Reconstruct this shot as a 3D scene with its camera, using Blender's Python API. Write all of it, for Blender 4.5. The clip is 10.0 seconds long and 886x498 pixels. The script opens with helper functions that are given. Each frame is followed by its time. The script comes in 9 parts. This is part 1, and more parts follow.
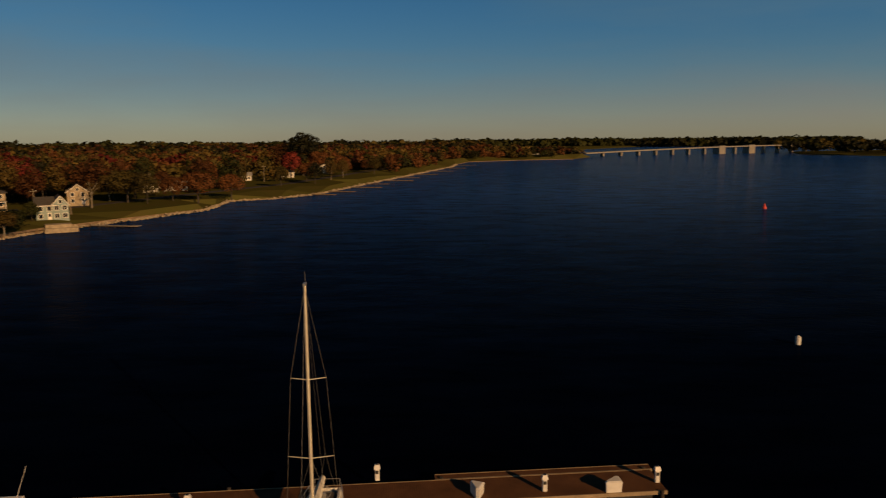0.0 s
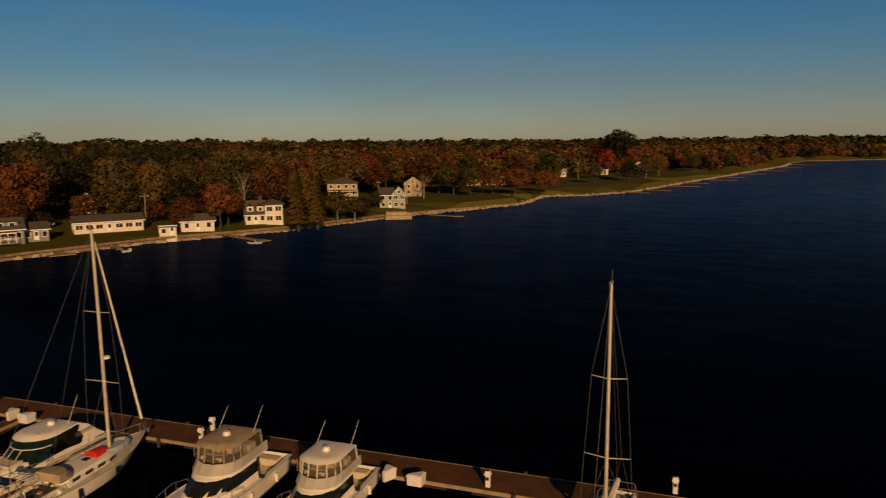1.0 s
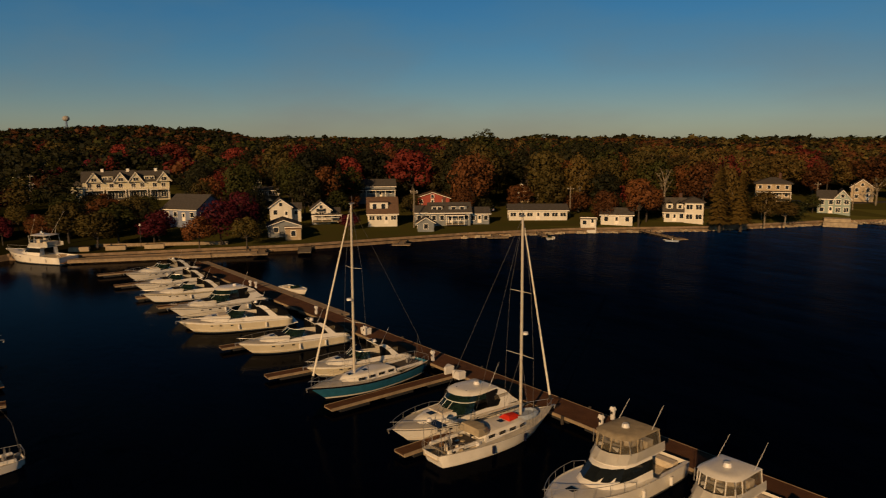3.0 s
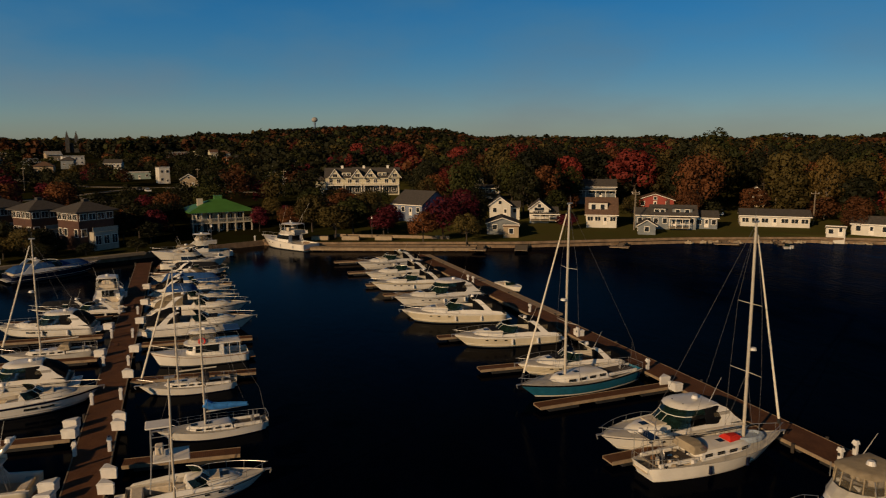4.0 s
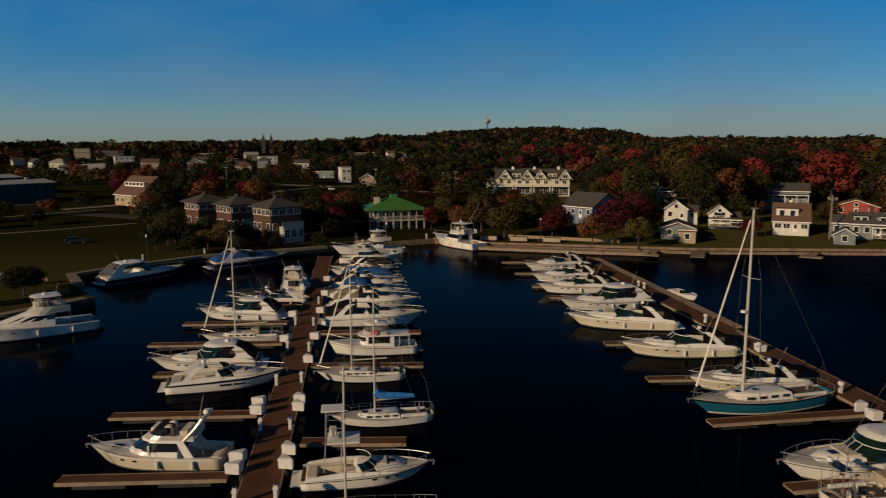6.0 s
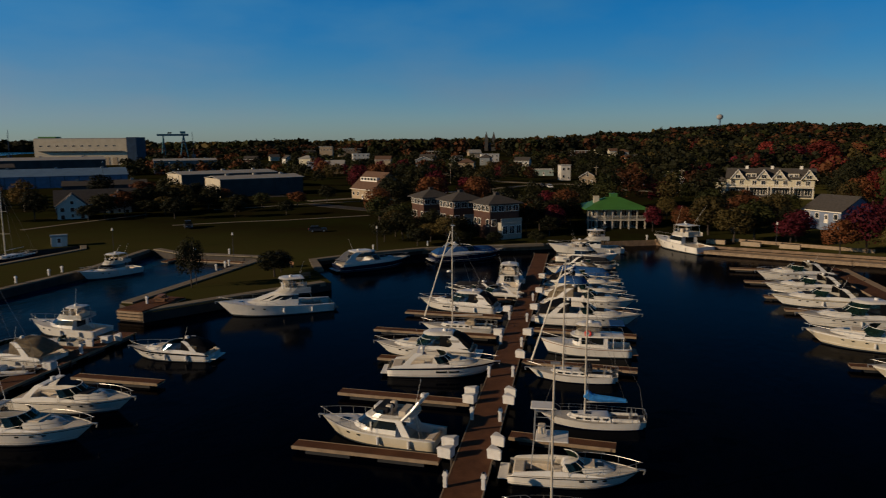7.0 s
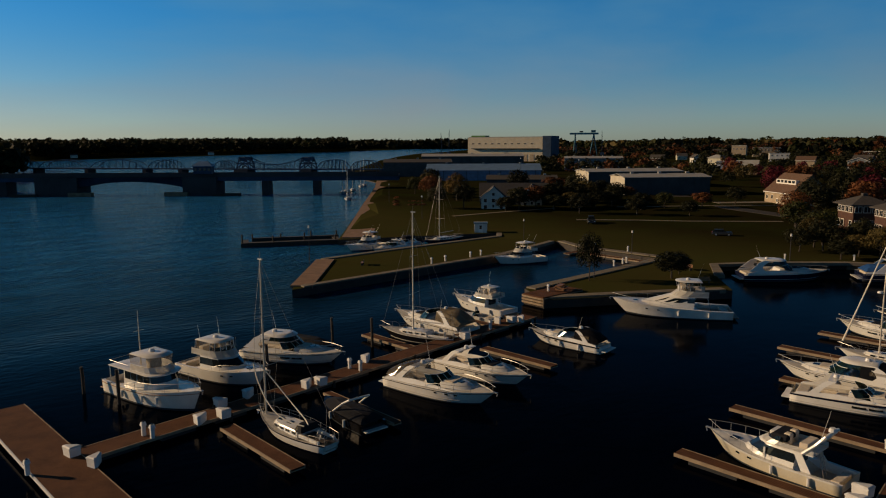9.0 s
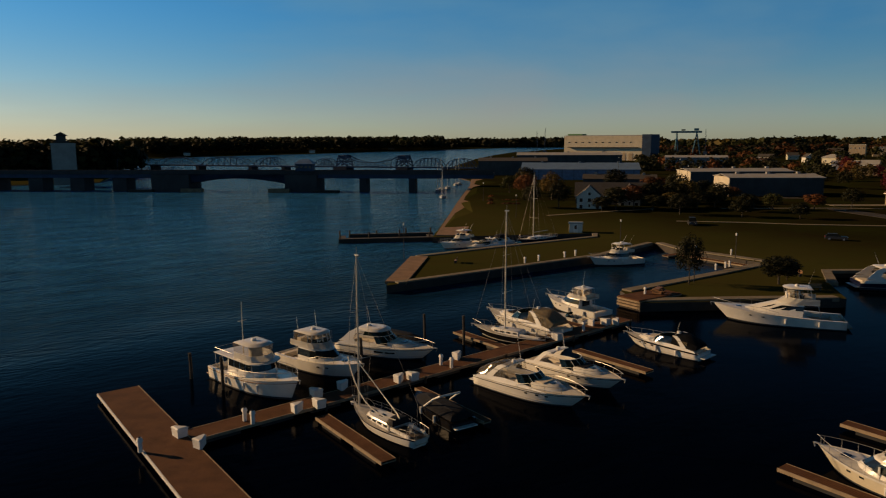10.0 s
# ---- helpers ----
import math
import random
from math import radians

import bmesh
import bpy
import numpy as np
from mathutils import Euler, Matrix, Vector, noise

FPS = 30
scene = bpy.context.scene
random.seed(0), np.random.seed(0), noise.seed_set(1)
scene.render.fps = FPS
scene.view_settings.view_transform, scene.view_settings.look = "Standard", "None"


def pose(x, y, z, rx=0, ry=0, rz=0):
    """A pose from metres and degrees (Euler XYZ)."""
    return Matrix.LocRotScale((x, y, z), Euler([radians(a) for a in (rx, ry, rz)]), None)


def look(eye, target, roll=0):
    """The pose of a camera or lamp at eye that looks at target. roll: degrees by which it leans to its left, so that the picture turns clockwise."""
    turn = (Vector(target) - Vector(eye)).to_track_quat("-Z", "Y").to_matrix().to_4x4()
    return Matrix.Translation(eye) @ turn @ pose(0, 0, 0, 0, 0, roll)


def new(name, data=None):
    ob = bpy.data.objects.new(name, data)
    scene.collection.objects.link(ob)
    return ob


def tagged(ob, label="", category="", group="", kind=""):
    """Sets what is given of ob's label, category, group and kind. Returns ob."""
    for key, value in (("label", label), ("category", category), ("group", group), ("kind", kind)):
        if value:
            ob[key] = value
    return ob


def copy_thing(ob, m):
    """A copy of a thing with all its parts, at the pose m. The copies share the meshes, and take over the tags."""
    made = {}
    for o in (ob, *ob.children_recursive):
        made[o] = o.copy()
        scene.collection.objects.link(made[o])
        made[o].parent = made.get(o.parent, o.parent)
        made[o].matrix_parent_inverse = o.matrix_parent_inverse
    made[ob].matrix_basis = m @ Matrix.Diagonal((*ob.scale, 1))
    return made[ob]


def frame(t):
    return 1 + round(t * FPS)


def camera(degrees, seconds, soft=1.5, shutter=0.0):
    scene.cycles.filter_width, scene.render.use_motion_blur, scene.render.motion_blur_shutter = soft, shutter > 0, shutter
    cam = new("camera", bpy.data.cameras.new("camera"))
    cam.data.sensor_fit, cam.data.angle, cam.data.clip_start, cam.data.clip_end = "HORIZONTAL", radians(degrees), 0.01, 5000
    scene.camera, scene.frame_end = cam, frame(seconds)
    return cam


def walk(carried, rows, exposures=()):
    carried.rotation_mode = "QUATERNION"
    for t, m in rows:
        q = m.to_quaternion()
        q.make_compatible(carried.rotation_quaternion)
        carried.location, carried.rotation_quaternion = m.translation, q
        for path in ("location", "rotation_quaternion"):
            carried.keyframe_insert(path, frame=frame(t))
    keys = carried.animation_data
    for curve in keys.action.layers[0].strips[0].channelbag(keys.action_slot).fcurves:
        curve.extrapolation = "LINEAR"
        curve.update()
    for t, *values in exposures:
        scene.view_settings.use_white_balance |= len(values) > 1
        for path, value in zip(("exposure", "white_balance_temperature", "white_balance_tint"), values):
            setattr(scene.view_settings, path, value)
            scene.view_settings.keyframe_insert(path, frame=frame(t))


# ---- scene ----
EXPO = -0.2
EYE = 23.0
cam = camera(63.62, 10.0, soft=1.1, shutter=0.15)
walk(cam, [
    (0.0, pose(0, 0, EYE, 81.53, 0.49, 0.00)),
    (0.5, pose(0, 0, EYE, 81.57, 0.61, 12.34)),
    (1.0, pose(0, 0, EYE, 81.51, 0.50, 24.68)),
    (1.5, pose(0, 0, EYE, 81.42, 0.56, 37.04)),
    (2.0, pose(0, 0, EYE, 81.40, 0.44, 48.11)),
    (2.2, pose(0, 0, EYE, 81.34, 0.30, 49.12)),
    (3.3, pose(0, 0, EYE, 81.44, 0.21, 62.39)),
    (3.5, pose(0, 0, EYE, 81.43, 0.21, 65.93)),
    (4.0, pose(0, 0, EYE, 81.39, 0.12, 74.92)),
    (4.5, pose(0, 0, EYE, 81.40, 0.07, 77.37)),
    (5.0, pose(0, 0, EYE, 81.42, 0.03, 77.41)),
    (5.2, pose(0, 0, EYE, 81.44, 0.08, 77.69)),
    (6.3, pose(0, 0, EYE, 81.45, 0.29, 93.94)),
    (6.5, pose(0, 0, EYE, 81.38, 0.35, 97.29)),
    (7.0, pose(0, 0, EYE, 81.43, 0.38, 105.84)),
    (7.5, pose(0, 0, EYE, 81.52, 0.33, 114.54)),
    (8.0, pose(0, 0, EYE, 81.52, 0.32, 123.21)),
    (8.5, pose(0, 0, EYE, 81.52, 0.37, 132.12)),
    (9.0, pose(0, 0, EYE, 81.49, 0.27, 137.37)),
    (9.5, pose(0, 0, EYE, 81.46, 0.38, 139.61)),
    (10.0, pose(0, 0, EYE, 81.41, 0.24, 144.93)),
], exposures=[(0.0, EXPO - 0.35, 9000, 19), (2.2, EXPO - 0.22, 9300, 17), (3.5, EXPO - 0.26, 7200, 10), (4.5, EXPO - 0.24, 6400, 7), (7.0, EXPO - 0.18, 5600, 6), (8.5, EXPO - 0.12, 6000, 7), (9.5, EXPO - 0.05, 6740, 9.7), (10.0, EXPO + 0.03, 7400, 12)])

# ---- sky and sun ----
SUN_AZ, SUN_EL = 142.5, 18.0
world = bpy.data.worlds.new("world")
scene.world = world
world.use_nodes = True
wn = world.node_tree.nodes
wl = world.node_tree.links
wn.clear()
sky = wn.new("ShaderNodeTexSky")
sky.sky_type = 'NISHITA'
sky.sun_disc = False
sky.sun_elevation = radians(SUN_EL)
sky.sun_rotation = radians(SUN_AZ)
sky.air_density, sky.dust_density, sky.ozone_density = 0.75, 0.3, 3.0
sky_bg = wn.new("ShaderNodeBackground")
sky_bg.inputs["Strength"].default_value = 0.082
sky_out = wn.new("ShaderNodeOutputWorld")
sky_deep = wn.new("ShaderNodeHueSaturation")
sky_deep.inputs["Saturation"].default_value = 1.25
wl.new(sky.outputs[0], sky_deep.inputs["Color"])
# faint high cloud streaks
sky_at = wn.new("ShaderNodeTexCoord")
sky_map = wn.new("ShaderNodeMapping")
sky_map.inputs["Rotation"].default_value = (0, 0, radians(25))
sky_map.inputs["Scale"].default_value = (1.2, 3.2, 9.0)
wl.new(sky_at.outputs["Generated"], sky_map.inputs[0])
sky_noise = wn.new("ShaderNodeTexNoise")
sky_noise.inputs["Scale"].default_value, sky_noise.inputs["Detail"].default_value = 1.1, 5.0
wl.new(sky_map.outputs[0], sky_noise.inputs["Vector"])
sky_veil = wn.new("ShaderNodeMapRange")
sky_veil.inputs[1].default_value, sky_veil.inputs[2].default_value = 0.42, 0.74
sky_veil.inputs[3].default_value, sky_veil.inputs[4].default_value = 0.0, 0.4
wl.new(sky_noise.outputs[0], sky_veil.inputs[0])
sky_mix = wn.new("ShaderNodeMix")
sky_mix.data_type = 'RGBA'
sky_mix.inputs[7].default_value = (4.3, 3.9, 4.1, 1)
wl.new(sky_veil.outputs[0], sky_mix.inputs[0])
wl.new(sky_deep.outputs[0], sky_mix.inputs[6])
# the air near the horizon is warm and hazy, the zenith a deeper blue
sky_sep = wn.new("ShaderNodeSeparateXYZ")
wl.new(sky_at.outputs["Generated"], sky_sep.inputs[0])
sky_rise = wn.new("ShaderNodeMapRange")
sky_rise.interpolation_type = 'SMOOTHSTEP'
sky_rise.inputs[1].default_value, sky_rise.inputs[2].default_value = 0.02, 0.20
wl.new(sky_sep.outputs["Z"], sky_rise.inputs[0])
sky_air = wn.new("ShaderNodeMix")
sky_air.data_type = 'RGBA'
sky_air.inputs[6].default_value, sky_air.inputs[7].default_value = (0.82, 0.81, 0.81, 1), (0.44, 1.0, 1.14, 1)
wl.new(sky_rise.outputs[0], sky_air.inputs[0])
sky_tint = wn.new("ShaderNodeMix")
sky_tint.data_type, sky_tint.blend_type = 'RGBA', 'MULTIPLY'
sky_tint.inputs[0].default_value = 1.0
wl.new(sky_mix.outputs[2], sky_tint.inputs[6])
wl.new(sky_air.outputs[2], sky_tint.inputs[7])
# and darkens overhead
sky_high = wn.new("ShaderNodeMapRange")
sky_high.interpolation_type = 'SMOOTHSTEP'
sky_high.inputs[1].default_value, sky_high.inputs[2].default_value = 0.18, 0.60
sky_high.inputs[3].default_value, sky_high.inputs[4].default_value = 1.0, 0.10
wl.new(sky_sep.outputs["Z"], sky_high.inputs[0])
sky_dim = wn.new("ShaderNodeVectorMath")
sky_dim.operation = 'SCALE'
wl.new(sky_tint.outputs[2], sky_dim.inputs[0])
# and is a little deeper opposite the sun
sky_anti = wn.new("ShaderNodeVectorMath")
sky_anti.operation = 'DOT_PRODUCT'
sky_anti.inputs[1].default_value = (-math.sin(radians(SUN_AZ)), -math.cos(radians(SUN_AZ)), 0)
wl.new(sky_at.outputs["Generated"], sky_anti.inputs[0])
sky_deepen = wn.new("ShaderNodeMapRange")
sky_deepen.interpolation_type = 'SMOOTHSTEP'
sky_deepen.inputs[1].default_value, sky_deepen.inputs[2].default_value = -0.1, 0.95
sky_deepen.inputs[3].default_value, sky_deepen.inputs[4].default_value = 1.18, 0.80
wl.new(sky_anti.outputs["Value"], sky_deepen.inputs[0])
sky_both = wn.new("ShaderNodeMath")
sky_both.operation = 'MULTIPLY'
wl.new(sky_high.outputs[0], sky_both.inputs[0])
wl.new(sky_deepen.outputs[0], sky_both.inputs[1])
wl.new(sky_both.outputs[0], sky_dim.inputs["Scale"])
wl.new(sky_dim.outputs[0], sky_bg.inputs[0])
wl.new(sky_bg.outputs[0], sky_out.inputs[0])

sun_data = bpy.data.lights.new("sun", 'SUN')
sun_data.energy, sun_data.angle, sun_data.color = 5.0, radians(0.6), (1.0, 0.67, 0.37)
sun = new("sun", sun_data)
sx, sy = math.sin(radians(SUN_AZ)), math.cos(radians(SUN_AZ))
sun.matrix_world = look((sx * 100, sy * 100, 100 * math.tan(radians(SUN_EL))), (0, 0, 0))


# ---- materials ----
def surface(name, color, rough=0.6, metal=0.0, vary=0.25, scale=2.0, bump=0.0, bump_scale=30.0, random_tint=0.0, spec=0.5, second=None):
    """A node material: base colour broken up by noise at two scales, with fine relief."""
    m = bpy.data.materials.new(name)
    m.use_nodes = True
    n, l = m.node_tree.nodes, m.node_tree.links
    b = n["Principled BSDF"]
    b.inputs["Roughness"].default_value, b.inputs["Metallic"].default_value = rough, metal
    b.inputs["Specular IOR Level"].default_value = spec
    geo = n.new("ShaderNodeNewGeometry")
    big = n.new("ShaderNodeTexNoise")
    big.inputs["Scale"].default_value, big.inputs["Detail"].default_value = scale, 5.0
    fine = n.new("ShaderNodeTexNoise")
    fine.inputs["Scale"].default_value, fine.inputs["Detail"].default_value = scale * 9, 3.0
    for t in (big, fine):
        l.new(geo.outputs["Position"], t.inputs["Vector"])
    add = n.new("ShaderNodeMath")
    add.operation = 'MULTIPLY_ADD'
    add.inputs[1].default_value = 0.4
    l.new(fine.outputs[0], add.inputs[0])
    l.new(big.outputs[0], add.inputs[2])
    ramp = n.new("ShaderNodeMapRange")
    ramp.inputs[1].default_value, ramp.inputs[2].default_value = 0.45, 0.95
    l.new(add.outputs[0], ramp.inputs[0])
    value = ramp.outputs[0]
    if random_tint:
        info = n.new("ShaderNodeObjectInfo")
        mix = n.new("ShaderNodeMath")
        mix.operation = 'MULTIPLY_ADD'
        mix.inputs[1].default_value = random_tint
        l.new(info.outputs["Random"], mix.inputs[0])
        l.new(value, mix.inputs[2])
        shift = n.new("ShaderNodeMath")
        shift.operation = 'SUBTRACT'
        shift.inputs[1].default_value = random_tint / 2
        shift.use_clamp = True
        l.new(mix.outputs[0], shift.inputs[0])
        value = shift.outputs[0]
    blend = n.new("ShaderNodeMix")
    blend.data_type = 'RGBA'
    lo = second or [c * (1 - vary) for c in color]
    hi = color if second else [min(1, c * (1 + vary * 0.5)) for c in color]
    blend.inputs[6].default_value, blend.inputs[7].default_value = (*lo, 1), (*hi, 1)
    l.new(value, blend.inputs[0])
    l.new(blend.outputs[2], b.inputs["Base Color"])
    if bump:
        relief = n.new("ShaderNodeTexNoise")
        relief.inputs["Scale"].default_value, relief.inputs["Detail"].default_value = bump_scale, 4.0
        l.new(geo.outputs["Position"], relief.inputs["Vector"])
        bp = n.new("ShaderNodeBump")
        bp.inputs["Strength"].default_value, bp.inputs["Distance"].default_value = bump, 0.05
        l.new(relief.outputs[0], bp.inputs["Height"])
        l.new(bp.outputs[0], b.inputs["Normal"])
    return m


def foliage(name, dark, light):
    """Leaves: each clump its own tone, a little light passing through."""
    m = bpy.data.materials.new(name)
    m.use_nodes = True
    n, l = m.node_tree.nodes, m.node_tree.links
    b = n["Principled BSDF"]
    b.inputs["Roughness"].default_value = 0.7
    b.inputs["Specular IOR Level"].default_value = 0.15
    geo = n.new("ShaderNodeNewGeometry")
    info = n.new("ShaderNodeObjectInfo")
    tex = n.new("ShaderNodeTexNoise")
    tex.inputs["Scale"].default_value, tex.inputs["Detail"].default_value = 0.09, 2.0
    l.new(geo.outputs["Position"], tex.inputs["Vector"])
    a = n.new("ShaderNodeMath")
    a.operation = 'MULTIPLY_ADD'
    a.inputs[1].default_value = 0.1
    l.new(geo.outputs["Random Per Island"], a.inputs[0])
    c = n.new("ShaderNodeMath")
    c.operation = 'MULTIPLY_ADD'
    c.inputs[1].default_value = 0.75
    l.new(info.outputs["Random"], c.inputs[0])
    r = n.new("ShaderNodeMapRange")
    r.inputs[1].default_value, r.inputs[2].default_value = 0.3, 0.7
    r.inputs[3].default_value, r.inputs[4].default_value = -0.15, 0.4
    l.new(tex.outputs[0], r.inputs[0])
    l.new(r.outputs[0], c.inputs[2])
    l.new(c.outputs[0], a.inputs[2])
    blend = n.new("ShaderNodeMix")
    blend.data_type = 'RGBA'
    blend.clamp_factor = True
    blend.inputs[6].default_value, blend.inputs[7].default_value = (*dark, 1), (*light, 1)
    l.new(a.outputs[0], blend.inputs[0])
    l.new(blend.outputs[2], b.inputs["Base Color"])
    tr = n.new("ShaderNodeBsdfTranslucent")
    l.new(blend.outputs[2], tr.inputs[0])
    ms = n.new("ShaderNodeMixShader")
    ms.inputs[0].default_value = 0.22
    l.new(b.outputs[0], ms.inputs[1])
    l.new(tr.outputs[0], ms.inputs[2])
    l.new(ms.outputs[0], n["Material Output"].inputs[0])
    return m


def water_surface():
    """Harbour water: the calm basin mirrors softly, the open river and bay are broken up by the breeze."""
    m = bpy.data.materials.new("water_surface")
    m.use_nodes = True
    n, l = m.node_tree.nodes, m.node_tree.links
    b = n["Principled BSDF"]
    b.inputs["Roughness"].default_value = 0.12
    b.inputs["IOR"].default_value = 1.333
    b.inputs["Specular IOR Level"].default_value = 0.012
    geo = n.new("ShaderNodeNewGeometry")
    sep = n.new("ShaderNodeSeparateXYZ")
    l.new(geo.outputs["Position"], sep.inputs[0])
    gust = n.new("ShaderNodeTexNoise")
    gust.inputs["Scale"].default_value, gust.inputs["Detail"].default_value = 0.012, 3.0
    l.new(geo.outputs["Position"], gust.inputs["Vector"])
    # the river runs in from the south, broken by its current, reflected sky painted into its colour; the bay starts
    # dark
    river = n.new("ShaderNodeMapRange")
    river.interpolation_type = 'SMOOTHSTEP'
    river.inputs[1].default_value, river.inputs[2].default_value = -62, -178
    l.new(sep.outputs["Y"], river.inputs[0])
    river_sheen = n.new("ShaderNodeMix")
    river_sheen.data_type = 'RGBA'
    river_sheen.inputs[6].default_value, river_sheen.inputs[7].default_value = (0.0003, 0.0008, 0.0032, 1), (0.020, 0.135, 0.32, 1)
    l.new(river.outputs[0], river_sheen.inputs[0])
    # northward the base colour turns blue, painting in the far bay's sky reflection
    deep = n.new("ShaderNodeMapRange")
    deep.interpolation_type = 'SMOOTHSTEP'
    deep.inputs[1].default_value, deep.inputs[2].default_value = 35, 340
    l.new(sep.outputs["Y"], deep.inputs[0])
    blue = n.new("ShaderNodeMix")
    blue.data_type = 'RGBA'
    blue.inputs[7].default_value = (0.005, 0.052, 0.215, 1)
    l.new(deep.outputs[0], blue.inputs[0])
    l.new(river_sheen.outputs[2], blue.inputs[6])
    # ripple glints over the open water, painted as lighter and darker streaks of colour
    lane = n.new("ShaderNodeMapping")
    lane.inputs["Rotation"].default_value = (0, 0, radians(20))
    lane.inputs["Scale"].default_value = (0.35, 1.0, 1.0)
    l.new(geo.outputs["Position"], lane.inputs[0])
    ripple_glint = n.new("ShaderNodeTexNoise")
    ripple_glint.inputs["Scale"].default_value, ripple_glint.inputs["Detail"].default_value = 0.2, 9.0
    ripple_glint.inputs["Roughness"].default_value = 0.72
    l.new(lane.outputs[0], ripple_glint.inputs["Vector"])
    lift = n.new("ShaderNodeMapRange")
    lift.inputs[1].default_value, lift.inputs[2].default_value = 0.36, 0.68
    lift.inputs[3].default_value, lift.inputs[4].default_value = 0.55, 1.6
    l.new(ripple_glint.outputs[0], lift.inputs[0])
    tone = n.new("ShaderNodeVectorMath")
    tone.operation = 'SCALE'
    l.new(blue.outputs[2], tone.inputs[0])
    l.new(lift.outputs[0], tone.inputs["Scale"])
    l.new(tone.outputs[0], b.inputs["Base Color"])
    bay = n.new("ShaderNodeMapRange")
    bay.interpolation_type = 'SMOOTHSTEP'
    bay.inputs[1].default_value, bay.inputs[2].default_value = 50, 220
    l.new(sep.outputs["Y"], bay.inputs[0])
    wide = n.new("ShaderNodeMath")
    wide.operation = 'MAXIMUM'
    l.new(river.outputs[0], wide.inputs[0])
    l.new(bay.outputs[0], wide.inputs[1])
    rough = n.new("ShaderNodeMapRange")
    rough.inputs[3].default_value, rough.inputs[4].default_value = 0.02, 1.0
    l.new(wide.outputs[0], rough.inputs[0])
    clear = n.new("ShaderNodeMapRange")
    clear.interpolation_type = 'SMOOTHSTEP'
    clear.inputs[1].default_value, clear.inputs[2].default_value = 10, 70
    l.new(sep.outputs["Y"], clear.inputs[0])
    gloss = n.new("ShaderNodeMapRange")
    gloss.inputs[3].default_value, gloss.inputs[4].default_value = 0.009, 0.0002
    l.new(clear.outputs[0], gloss.inputs[0])
    shine = n.new("ShaderNodeMath")
    shine.operation = 'MULTIPLY_ADD'
    shine.inputs[1].default_value = 0.022
    l.new(river.outputs[0], shine.inputs[0])
    l.new(gloss.outputs[0], shine.inputs[2])
    l.new(shine.outputs[0], b.inputs["Specular IOR Level"])
    rg = n.new("ShaderNodeMapRange")
    rg.inputs[1].default_value, rg.inputs[2].default_value = 0.35, 0.7
    rg.inputs[3].default_value, rg.inputs[4].default_value = 0.5, 1.0
    l.new(gust.outputs[0], rg.inputs[0])
    amt = n.new("ShaderNodeMath")
    amt.operation = 'MULTIPLY'
    l.new(rough.outputs[0], amt.inputs[0])
    l.new(rg.outputs[0], amt.inputs[1])
    stretch = n.new("ShaderNodeMapping")
    stretch.inputs["Rotation"].default_value = (0, 0, radians(35))
    stretch.inputs["Scale"].default_value = (0.45, 1.0, 1.0)
    l.new(geo.outputs["Position"], stretch.inputs[0])
    w1 = n.new("ShaderNodeTexNoise")
    w1.inputs["Scale"].default_value, w1.inputs["Detail"].default_value = 1.2, 6.0
    w2 = n.new("ShaderNodeTexNoise")
    w2.inputs["Scale"].default_value, w2.inputs["Detail"].default_value = 0.16, 3.0
    for w in (w1, w2):
        l.new(stretch.outputs[0], w.inputs["Vector"])
    h = n.new("ShaderNodeMath")
    h.operation = 'MULTIPLY_ADD'
    h.inputs[1].default_value = 1.3
    l.new(w2.outputs[0], h.inputs[0])
    l.new(w1.outputs[0], h.inputs[2])
    bp = n.new("ShaderNodeBump")
    bp.inputs["Distance"].default_value = 4.0
    l.new(h.outputs[0], bp.inputs["Height"])
    l.new(amt.outputs[0], bp.inputs["Strength"])
    l.new(bp.outputs[0], b.inputs["Normal"])
    return m


GEL = surface("gelcoat_white", (0.71, 0.685, 0.62), 0.25, vary=0.12, scale=0.8)
CREAM = surface("gelcoat_cream", (0.62, 0.555, 0.41), 0.28, vary=0.14, scale=0.8)
DECK = surface("nonskid_deck", (0.50, 0.47, 0.41), 0.6, vary=0.2, scale=1.5)
NAVY = surface("gelcoat_navy", (0.008, 0.012, 0.035), 0.15, vary=0.3)
BLACKHULL = surface("gelcoat_black", (0.012, 0.012, 0.014), 0.18, vary=0.3)
TEAL = surface("gelcoat_teal", (0.018, 0.12, 0.19), 0.2, vary=0.2)
ANTIFOUL = surface("bottom_paint", (0.03, 0.04, 0.05), 0.7, vary=0.4)
GLASS = surface("tinted_glass", (0.010, 0.013, 0.014), 0.05, vary=0.2, spec=0.4)
GREENGLASS = surface("green_windscreen", (0.014, 0.034, 0.026), 0.06, vary=0.3, spec=0.8)
VINYL = surface("clear_vinyl_curtain", (0.2, 0.17, 0.12), 0.12, vary=0.4, scale=1.2)
vinyl_mix = VINYL.node_tree.nodes.new("ShaderNodeMixShader")
vinyl_mix.inputs[0].default_value = 0.6
vinyl_clear = VINYL.node_tree.nodes.new("ShaderNodeBsdfTransparent")
VINYL.node_tree.links.new(VINYL.node_tree.nodes["Principled BSDF"].outputs[0], vinyl_mix.inputs[1])
VINYL.node_tree.links.new(vinyl_clear.outputs[0], vinyl_mix.inputs[2])
VINYL.node_tree.links.new(vinyl_mix.outputs[0], VINYL.node_tree.nodes["Material Output"].inputs[0])
STEEL = surface("stainless_tube", (0.42, 0.41, 0.39), 0.42, 0.7, vary=0.2)
SPAR = surface("anodised_spar", (0.62, 0.56, 0.45), 0.4, 0.3, vary=0.15)
WIRE = surface("rigging_wire", (0.22, 0.21, 0.2), 0.45, 0.6, vary=0.2)
